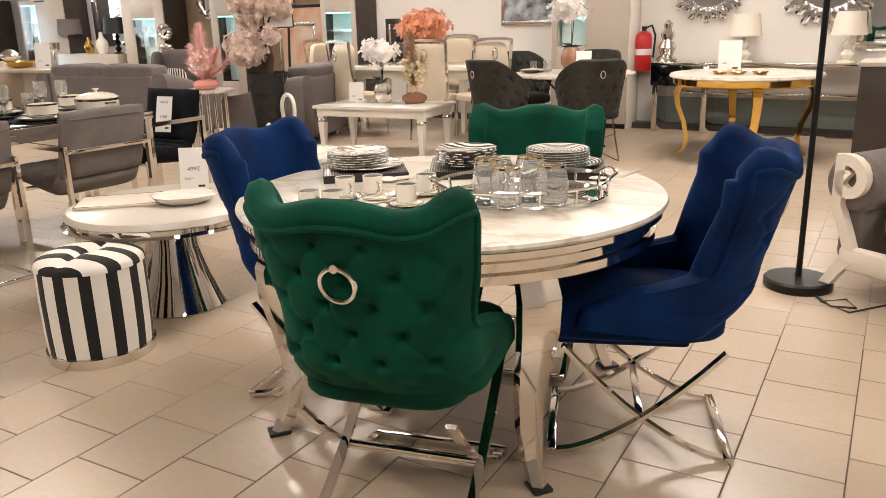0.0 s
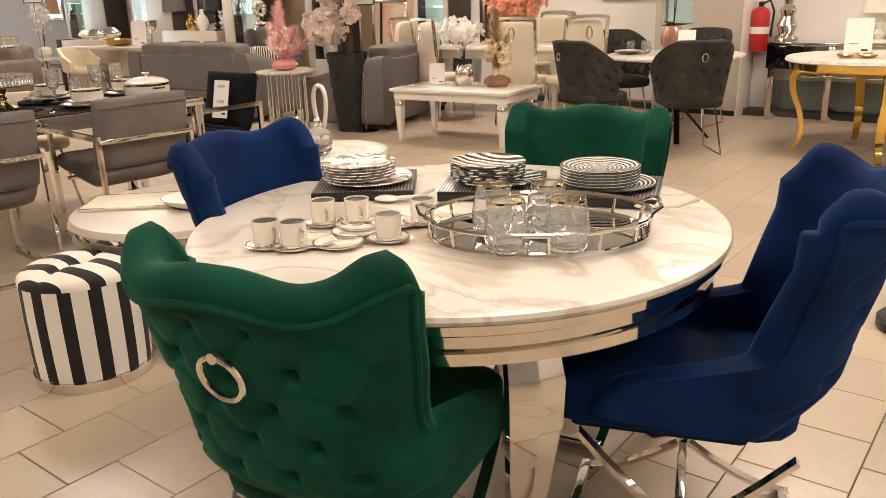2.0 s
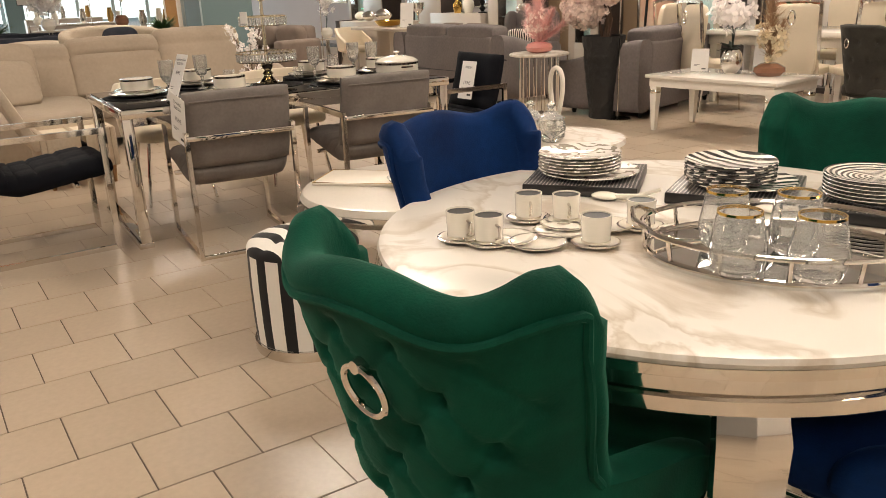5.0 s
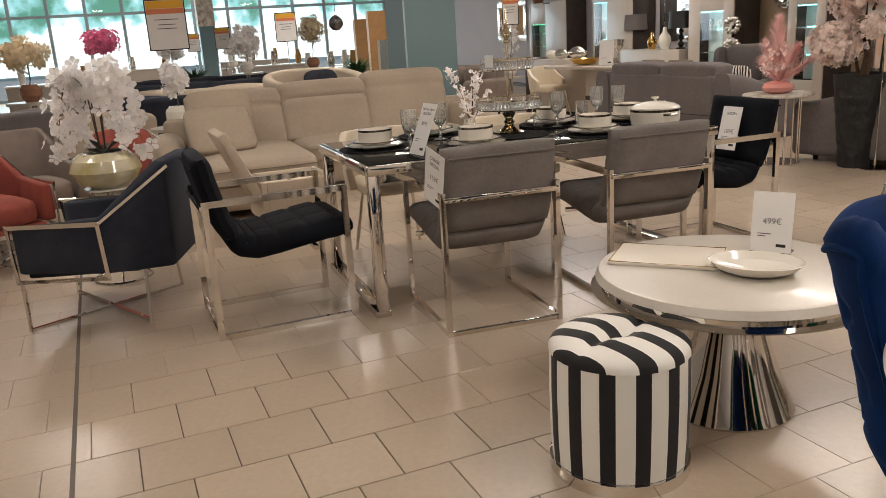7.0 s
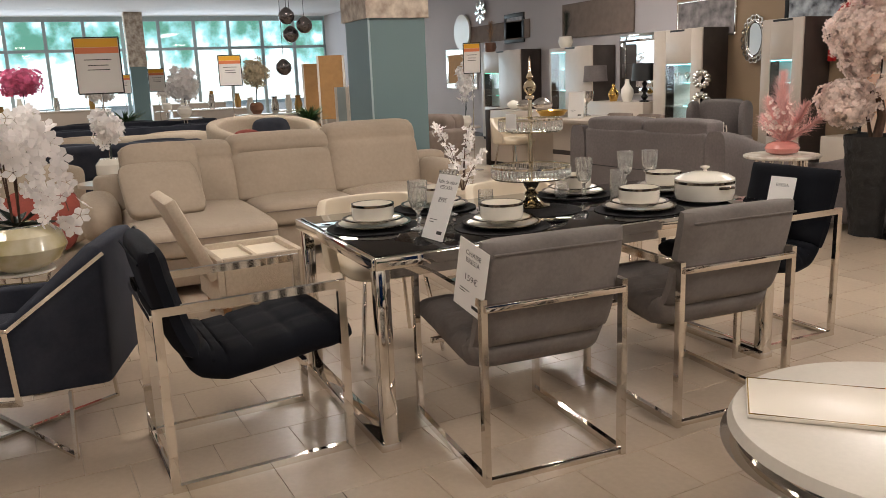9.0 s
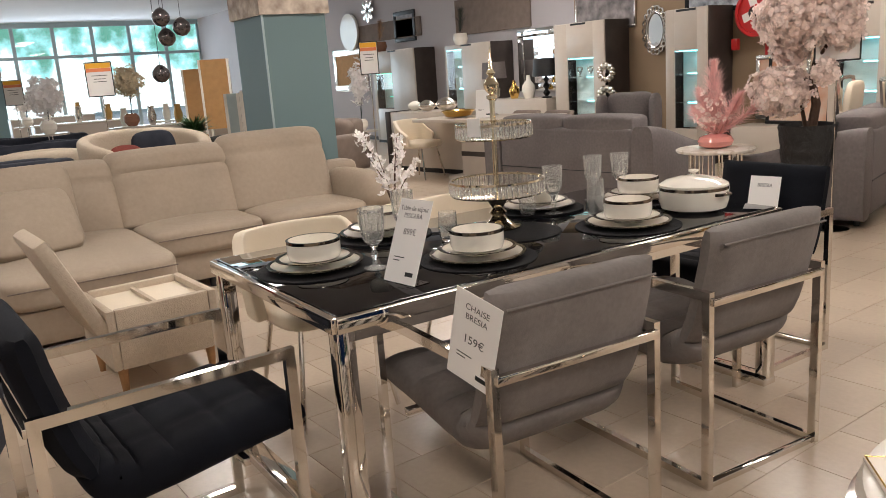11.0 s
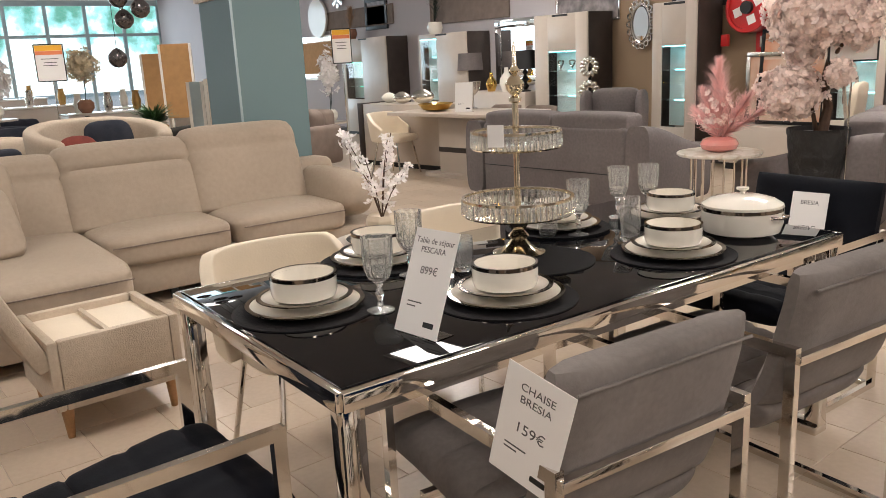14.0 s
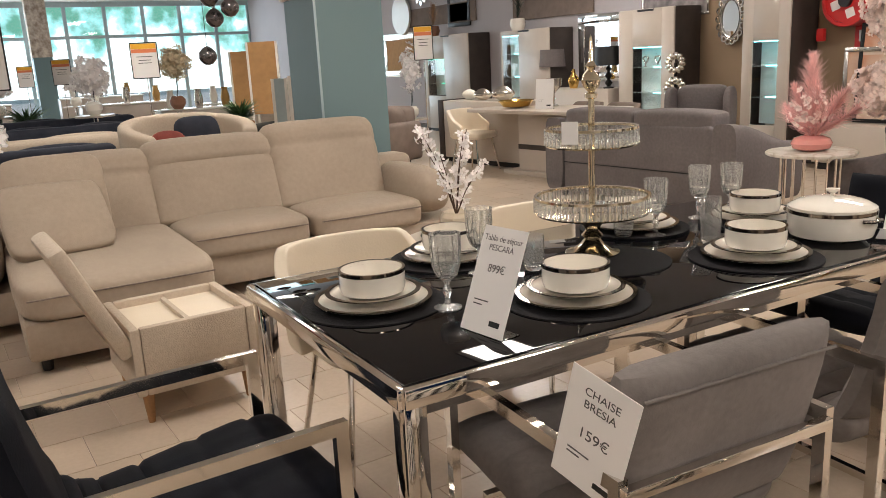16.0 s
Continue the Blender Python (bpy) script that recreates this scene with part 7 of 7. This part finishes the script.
# ---- the side towards the glazed front ----
def plain_sofa(x, y, turn, w, fabric, label):
    t = thing("sofa", place(x, y, turn), label, "sofa", "far sofas")
    c = M[fabric]
    part("base", B(-w / 2, w / 2, 0, 0.9, 0.08, 0.42, 0.04, seg=3), c, t)
    part("back", B(-w / 2, w / 2, 0, 0.25, 0.42, 0.80, 0.07, seg=3), c, t)
    n = max(2, int(w / 0.8))
    for k in range(n):
        part("back_cushion", soft(w / n - 0.02, 0.24, 0.36, m=T(-w / 2 + w * (k + 0.5) / n, 0.28, 0.46), n=8, puff=0.2, power=4), c, t)
    for s in (-1, 1):
        part("armrest", B(s * w / 2 - 0.1, s * w / 2 + 0.1, 0, 0.9, 0.08, 0.60, 0.06, seg=3), c, t)
    for x2 in (-w / 2 + 0.1, w / 2 - 0.1):
        for y2 in (0.1, 0.8):
            part("foot", lathe([(0.02, 0), (0.025, 0.082)], 8, m=T(x2, y2)), M["black"], t)


plain_sofa(-12.6, 1.6, 90, 2.2, "boucle", "cream fabric sofa towards the shop front")
plain_sofa(-11.2, 1.3, 90, 1.9, "navy", "slate blue sofa standing behind the beige one")
plain_sofa(-14.6, 2.2, 90, 3.4, "navy", "long night blue sofa towards the shop front")
plain_sofa(-16.8, 1.6, 90, 3.6, "navy", "long night blue sofa near the shop front")
plain_sofa(-10.4, -0.6, 90, 1.4, "sofa_grey", "grey sofa towards the shop front")
plain_sofa(-13.6, 6.2, 200, 1.3, "brown_cloth", "taupe buttoned sofa by the sideboard")


def tub(x, y, turn, fabric, label, r=0.42, h=0.78):
    t = thing("tub_chair", place(x, y, turn), label, "armchair", "round tub chairs")
    ob = part("backrest", grid(lambda u, v: ((r + 0.03 * v) * math.sin((2 * u - 1) * 2.2), -(r + 0.03 * v) * math.cos((2 * u - 1) * 2.2), 0.06 + (h - 0.06 - 0.16 * abs(2 * u - 1) ** 2) * v), 30, 10), M[fabric], t, "", True, 80)
    so = ob.modifiers.new("thickness", "SOLIDIFY")
    so.thickness, so.offset = 0.14, 0.0
    be = ob.modifiers.new("round", "BEVEL")
    be.width, be.segments, be.limit_method = 0.05, 3, "ANGLE"
    part("seat", soft(r * 1.7, r * 1.7, 0.22, m=T(0, 0.05, 0.20), n=8, puff=0.2, power=4), M[fabric], t)
    part("plinth", lathe([(r * 0.8, 0), (r * 0.8, 0.2)], 28), M["black"], t)


tub(-11.35, 2.95, -82, "boucle", "cream tub chair with a rounded back", 0.56, 1.0)
tub(-11.75, 4.15, 60, "dark_grey", "dark round tub chair", 0.36, 0.86)
tub(-9.9, 0.45, 80, "boucle", "cream tub chair behind the beige sofa", 0.40, 0.8)
solo("cushion", soft(0.46, 0.46, 0.16, n=8, puff=0.5, power=4), M["navy"], pose(-11.28, 3.02, 0.76, 75, 0, 98) @ T(0, 0, -0.08), "dark blue cushion on the cream chair", "cushion", "loose cushions")
solo("cushion", soft(0.36, 0.36, 0.16, n=8, puff=0.5, power=2.6), M["red"], pose(-11.15, 2.70, 0.70, 75, 0, 85) @ T(0, 0, -0.08), "rust round cushion on the cream chair", "cushion", "loose cushions")
solo("cushion", soft(0.46, 0.40, 0.15, n=8, puff=0.5, power=4), M["red"], pose(-7.3, 0.62, 0.62, 60, 0, 70) @ T(0, 0, -0.07), "dusty red cushion beside the orchid", "cushion", "loose cushions")


def sign(x, y, z, w, h, turn, stand=True):
    t = thing("sign_stand", place(x, y, turn), "framed offer sign with an orange heading on a thin stand", "sign", "offer signs")
    part("panel", B(-w / 2, w / 2, -0.004, 0.004, z, z + h), M["paper"], t, smooth=False)
    part("heading", B(-w / 2 + 0.01, w / 2 - 0.01, -0.007, -0.0045, z + h * 0.83, z + h - 0.01), M["yellow_print"], t, "yellow heading", smooth=False)
    part("subheading", B(-w / 2 + 0.01, w / 2 - 0.01, -0.007, -0.0045, z + h * 0.72, z + h * 0.825), M["orange_print"], t, "orange band", smooth=False)
    for a in ((-w / 2 - 0.006, -w / 2 + 0.006, z, z + h), (w / 2 - 0.006, w / 2 + 0.006, z, z + h), (-w / 2, w / 2, z - 0.006, z + 0.006), (-w / 2, w / 2, z + h - 0.006, z + h + 0.006)):
        part("frame_bar", B(a[0], a[1], -0.008, 0.008, a[2], a[3]), M["black"], t, smooth=False)
    for k, l in ((0.60, 0.6), (0.50, 0.45), (0.42, 0.5)):
        part("printed_line", B(-w / 2 * l, w / 2 * l, -0.0065, -0.0045, z + h * k, z + h * k + 0.008), M["ink"], t, smooth=False)
    if stand:
        part("pole", lathe([(0.007, 0.0), (0.007, z)], 10), M["chrome"], t)
        part("foot", lathe([(0.13, 0), (0.13, 0.01), (0, 0.012)], 24), M["chrome"], t)
    return t


sign(-10.76, 1.22, 1.34, 0.42, 0.54, 82)
sign(-12.4, 6.25, 1.405, 0.24, 0.42, 62)
sign(-13.7, 3.07, 1.36, 0.31, 0.42, 80)
sign(-20.0, 2.76, 1.29, 0.32, 0.46, 80)
sign(-24.0, 2.4, 1.25, 0.32, 0.46, 80)
sign(-6.05, 6.6, 1.26, 0.30, 0.42, 35)


def potted(x, y, z, petal, r, label, n=160, vase="porcelain", hgt=0.42, size=0.05, stem="dark_leaf"):
    t = thing("flower_arrangement", place(x, y, 0, z), label, "flowers", "artificial flower arrangements")
    part("vase", lathe([(0, 0), (0.07, 0), (0.12, 0.07), (0.12, 0.15), (0.08, 0.2), (0.07, 0.2), (0, 0.17)], 24), M[vase], t)
    stems(t, [((0, 0, 0.18), (0.02 * k, 0.02, hgt * 0.6), (0.05 * k, 0.02, hgt)) for k in (-1, 0, 1)], 0.006, M[stem])
    cluster("bloom_cluster", flowers(cloud((0, 0, hgt + r[2] * 0.6), r, n, int(abs(x * 10 + y)), 0.35), size, 5), M[petal], t, "", False)
    return t


def stand_table(x, y, h, r, label="small round display table", top="greige"):
    t = thing("display_table", place(x, y), label, "table", "display tables")
    part("tabletop", lathe([(0, h - 0.03), (r, h - 0.03), (r, h), (0, h)], 40), M[top], t)
    part("pedestal", lathe([(r * 0.6, 0), (r * 0.6, 0.02), (0.04, 0.05), (0.04, h - 0.03)], 24), M["chrome"], t)


# big orchid on a wire stand beside the tub chairs
oc = thing("plant_stand", place(-6.15, 0.56), "round gold wire plant stand", "plant stand")
for z, r in ((0.008, 0.17), (0.56, 0.13)):
    part("ring", sweep([(r * math.cos(2 * math.pi * k / 28), r * math.sin(2 * math.pi * k / 28), z) for k in range(28)], 0.007, loop=True, seg=6), M["silver"], oc)
for k in range(6):
    a = math.pi * k / 3
    part("wire", sweep([(0.17 * math.cos(a), 0.17 * math.sin(a), 0.008), (0.05 * math.cos(a + 0.5), 0.05 * math.sin(a + 0.5), 0.3), (0.13 * math.cos(a + 1), 0.13 * math.sin(a + 1), 0.56)], 0.005, seg=6), M["silver"], oc)
part("tray", lathe([(0, 0.56), (0.14, 0.56), (0.14, 0.57), (0, 0.57)], 32), M["white_gloss"], oc)
M["mottled"] = mat("marbled_glaze", (0.78, 0.72, 0.58), 0.1, vary=0.6, second=(0.42, 0.34, 0.12), scale=5, coat=0.6)
op = thing("orchid", place(-6.15, 0.56, 0, 0.5705), "large white orchid in a marbled egg-shaped bowl", "orchid")
part("bowl", lathe([(0, 0), (0.10, 0), (0.175, 0.045), (0.205, 0.105), (0.185, 0.17), (0.13, 0.21), (0.125, 0.205), (0, 0.19)], 36), M["mottled"], op)
cluster("leaf_cluster", leaves(bmesh.new(), (0, 0, 0.20), 12, 0.18, 0.9, 9, 0.3, 0.8), M["dark_leaf"], op, "", False)
# four arching sprays that fall to both sides of the bowl
lines, bl = [], []
rnd = random.Random(31)
for side, reach, high, depth in ((-1, 0.23, 0.66, -0.05), (-1, 0.17, 0.59, 0.07), (1, 0.22, 0.69, 0.05), (1, 0.17, 0.61, -0.07)):
    arc = []
    for k in range(13):
        q = k / 12
        along = side * (0.015 + 0.05 * q + (reach - 0.06) * max(0.0, q - 0.35) / 0.65)
        z = 0.2 + (high - 0.2) * math.sin(min(1.0, q / 0.6) * math.pi / 2) - (high - 0.26) * (max(0.0, q - 0.6) / 0.4) ** 1.6
        off = depth * q
        arc.append((0.39 * along - 0.92 * off, 0.92 * along + 0.39 * off, z))
    lines.append(arc)
    for k in range(5, 13):
        for n in range(8):
            d = Vector((rnd.gauss(0, 1), rnd.gauss(0, 1), rnd.gauss(0, 1))).normalized()
            bl.append((Vector(arc[k]) + d * rnd.uniform(0.03, 0.085), (d + Vector((0.8, -0.3, 0.2))).normalized()))
stems(op, lines, 0.005, M["twig"])
cluster("bloom_cluster", flowers(bl, 0.044, 5, seed=9, cup=0.2), M["white_petal"], op, "large white orchid blooms", False)

# small blossom branch on a low table behind the cream chairs
stand_table(-6.70, 3.20, 0.50, 0.30, "low round table with a dark gold tray")
solo("gold_tray", lathe([(0, 0), (0.2, 0), (0.22, 0.02), (0.215, 0.022), (0, 0.008)], 36), M["black_chrome"], place(-6.70, 3.20, 0, 0.5005), "dark round tray with gold pattern", "tray")
cp = thing("blossom_branch", place(-6.67, 3.15, 0, 0.5235), "cream faceted pot with white blossom branches", "flowers")
part("pot", lathe([(0, 0), (0.075, 0), (0.09, 0.03), (0.085, 0.10), (0.07, 0.125), (0.06, 0.12), (0, 0.10)], 8), M["cream"], cp, "", True, 15)
tips = []
rb = random.Random(5)
for k in range(9):
    a = rb.uniform(0, 6.28)
    tip = (0.17 * math.cos(a), 0.17 * math.sin(a), rb.uniform(0.30, 0.55))
    mid = (tip[0] * 0.35, tip[1] * 0.35, tip[2] * 0.6)
    part("twig", sweep([(0, 0, 0.1), mid, tip], 0.004, taper=0.5, seg=5), M["twig"], cp)
    for j in range(14):
        f = rb.uniform(0.25, 1.05)
        p = Vector(mid).lerp(Vector(tip), (f - 0.4) / 0.6) if f > 0.4 else Vector((0, 0, 0.1)).lerp(Vector(mid), f / 0.4)
        tips.append((p + Vector((rb.gauss(0, .015), rb.gauss(0, .015), rb.gauss(0, .015))), (rb.gauss(0, 1), rb.gauss(0, 1), 1)))
cluster("bloom_cluster", flowers(tips, 0.024, 5), M["white_petal"], cp, "small white blossoms", False)

for x, y, h in ((-12.4, 0.45, 1.0), (-16.3, 2.75, 0.85), (-16.3, 3.98, 0.85), (-12.61, 3.85, 0.72), (-9.4, 1.15, 0.60), (-15.3, 7.6, 0.45), (-19.5, 1.6, 0.8), (-22.5, 3.2, 0.8), (-21.5, 0.2, 0.8), (-11.5, -0.35, 0.85)):
    stand_table(x, y, h, 0.28)
potted(-12.4, 0.45, 1.0005, "hot_pink", (0.25, 0.25, 0.16), "hot pink blossom in a pale vase", 200, hgt=0.40)
potted(-16.3, 2.75, 0.8505, "white_petal", (0.28, 0.28, 0.32), "white orchids in a pale vase", 150, hgt=0.35, size=0.07)
potted(-16.3, 3.98, 0.8505, "cream_petal", (0.26, 0.26, 0.24), "cream hydrangea in a brown vase", 300, "brown_glaze", hgt=0.55)
potted(-9.4, 1.15, 0.6005, "white_petal", (0.14, 0.14, 0.16), "white orchid behind the beige sofa", 60, hgt=0.36, size=0.05)
potted(-15.3, 7.6, 0.4505, "white_petal", (0.16, 0.16, 0.42), "tall white orchid on a low table", 110, hgt=0.55, size=0.06)
potted(-19.5, 1.6, 0.8005, "white_petal", (0.25, 0.25, 0.2), "white blossom near the shop front", 120, hgt=0.4, size=0.07)
potted(-22.5, 3.2, 0.8005, "white_petal", (0.25, 0.25, 0.2), "white blossom near the shop front", 120, hgt=0.4, size=0.07)
potted(-11.5, -0.35, 0.8505, "cream_petal", (0.26, 0.26, 0.2), "cream blossom in a brown vase", 140, "brown_glaze", hgt=0.42, size=0.06)
gp = thing("green_plant", place(-12.61, 3.85, 0, 0.7205), "leafy green plant in a wooden box", "plant")
part("box", B(-0.16, 0.16, -0.12, 0.12, 0, 0.10, 0.01), M["wood"], gp)
cluster("leaf_cluster", leaves(bmesh.new(), (0, 0, 0.1), 320, 0.36, 0.9, 3, 0.07, 1.2), M["leaf"], gp, "", False)
gp2 = thing("green_plant", place(-19.2, 2.0, 0, 0.0), "dark green bushy plant in a pot", "plant")
part("pot", lathe([(0.2, 0), (0.25, 0.6), (0.22, 0.6), (0, 0.55)], 24), M["porcelain"], gp2)
cluster("leaf_cluster", leaves(bmesh.new(), (0, 0, 0.6), 260, 0.6, 0.9, 4, 0.06, 1.0), M["leaf"], gp2, "", False)

# pictures, boards and mirrors leaning behind the pillar, pendants and counters beyond
for x, y, w, h, mm, tn in ((-13.9, 4.62, 0.36, 0.95, "cork", 60), (-14.6, 4.55, 0.30, 0.85, "cork", 60), (-11.0, 3.80, 0.10, 1.30, "aluminium", 60), (-10.9, 3.92, 0.07, 1.32, "ivory", 60)):
    t = thing("leaning_frame", place(x, y, tn), "tall framed board leaning behind the pillar", "frame", "leaning boards")
    z0 = 0.80 if mm == "cork" else 0.0
    part("board", B(-w / 2, w / 2, -0.02, 0.02, z0, z0 + h), M[mm], t)
    for a in ((-w / 2 - 0.03, -w / 2), (w / 2, w / 2 + 0.03)):
        part("frame_bar", B(a[0], a[1], -0.03, 0.03, 0, z0 + h), M["white_gloss"], t)
for x, y, z in ((-14.0, 4.02, 2.33), (-14.0, 4.28, 2.20), (-14.2, 4.12, 2.08), (-14.3, 4.0, 1.6)):
    t = thing("pendant_lamp", place(x, y), "smoked glass globe pendant on a thin cord", "pendant lamp", "smoked globe pendants")
    part("globe", lathe([(0, z - 0.12), (0.06, z - 0.105), (0.11, z - 0.05), (0.12, z), (0.11, z + 0.05), (0.06, z + 0.105), (0.02, z + 0.13), (0, z + 0.13)], 24), M["pendant"], t)
    part("cord", lathe([(0.004, z + 0.12), (0.004, TOP)], 6), M["black"], t)
for x, y, w, h in ((-17.5, 4.6, 1.4, 0.8), (-21.0, 4.0, 1.8, 0.85), (-24.0, 0.8, 2.4, 0.9), (-26.0, 4.2, 2.0, 0.9), (-19.0, 5.8, 1.6, 0.8), (-20.0, -0.8, 1.8, 0.8)):
    t = thing("display_counter", place(x, y, 90), "pale display counter near the shop front", "counter", "far counters")
    part("body", B(-w / 2, w / 2, -0.3, 0.3, 0.05, h - 0.03, 0.01), M["greige"], t)
    part("worktop", B(-w / 2 - 0.02, w / 2 + 0.02, -0.32, 0.32, h - 0.03, h, 0.005), M["white_gloss"], t)
    part("plinth", B(-w / 2 + 0.04, w / 2 - 0.04, -0.25, 0.25, 0, 0.05), M["black"], t)
    for k in range(3):
        solo("glass_vase", lathe([(0, 0), (0.06, 0), (0.08, 0.15), (0.05, 0.28), (0.06, 0.32), (0, 0.3)], 16), M[("porcelain", "silver", "amber")[k]], place(x, y - w / 3 + k * w / 3, 0, h + 0.0005), "slim display vase on a counter", "vase", "counter vases")
for x, c, z in ((-17.45, "brown_glaze", 1.8405), (-14.6, "porcelain", 1.8005)):
    t = thing("potted_plume", place(x, 9.35, 0, z), "vase with dry plumes on a tall cabinet", "vase")
    part("pot", lathe([(0, 0), (0.10, 0), (0.14, 0.1), (0.12, 0.2), (0, 0.2)], 20), M[c], t)
    cluster("plume_cluster", plume(bmesh.new(), (0, 0, 0.2), (0.05, 0, 0.6), 0.14, 260, 3), M["pampas" if c == "brown_glaze" else "dark_leaf"], t, "", False)
wm = thing("wall_flower", pose(-18.3, NORTH - 0.05, 2.75, 90, 0, 0), "silver flower wall ornament", "wall ornament")
for k in range(8):
    part("petal", soft(0.22, 0.12, 0.03, m=T(0, 0, 0, 0, 0, 45 * k) @ T(0.16, 0, 0), n=4, puff=0.4, power=2.4), M["mirror"], wm)


# ---- the floor tiles nearest the walk, one by one ----
for x, y in TILES_NEAR:
    ob = new("floor_tile", TILE_MESH)
    ob.parent = floor
    ob.matrix_basis = tile_frame @ Matrix.Translation((x, y, 0))
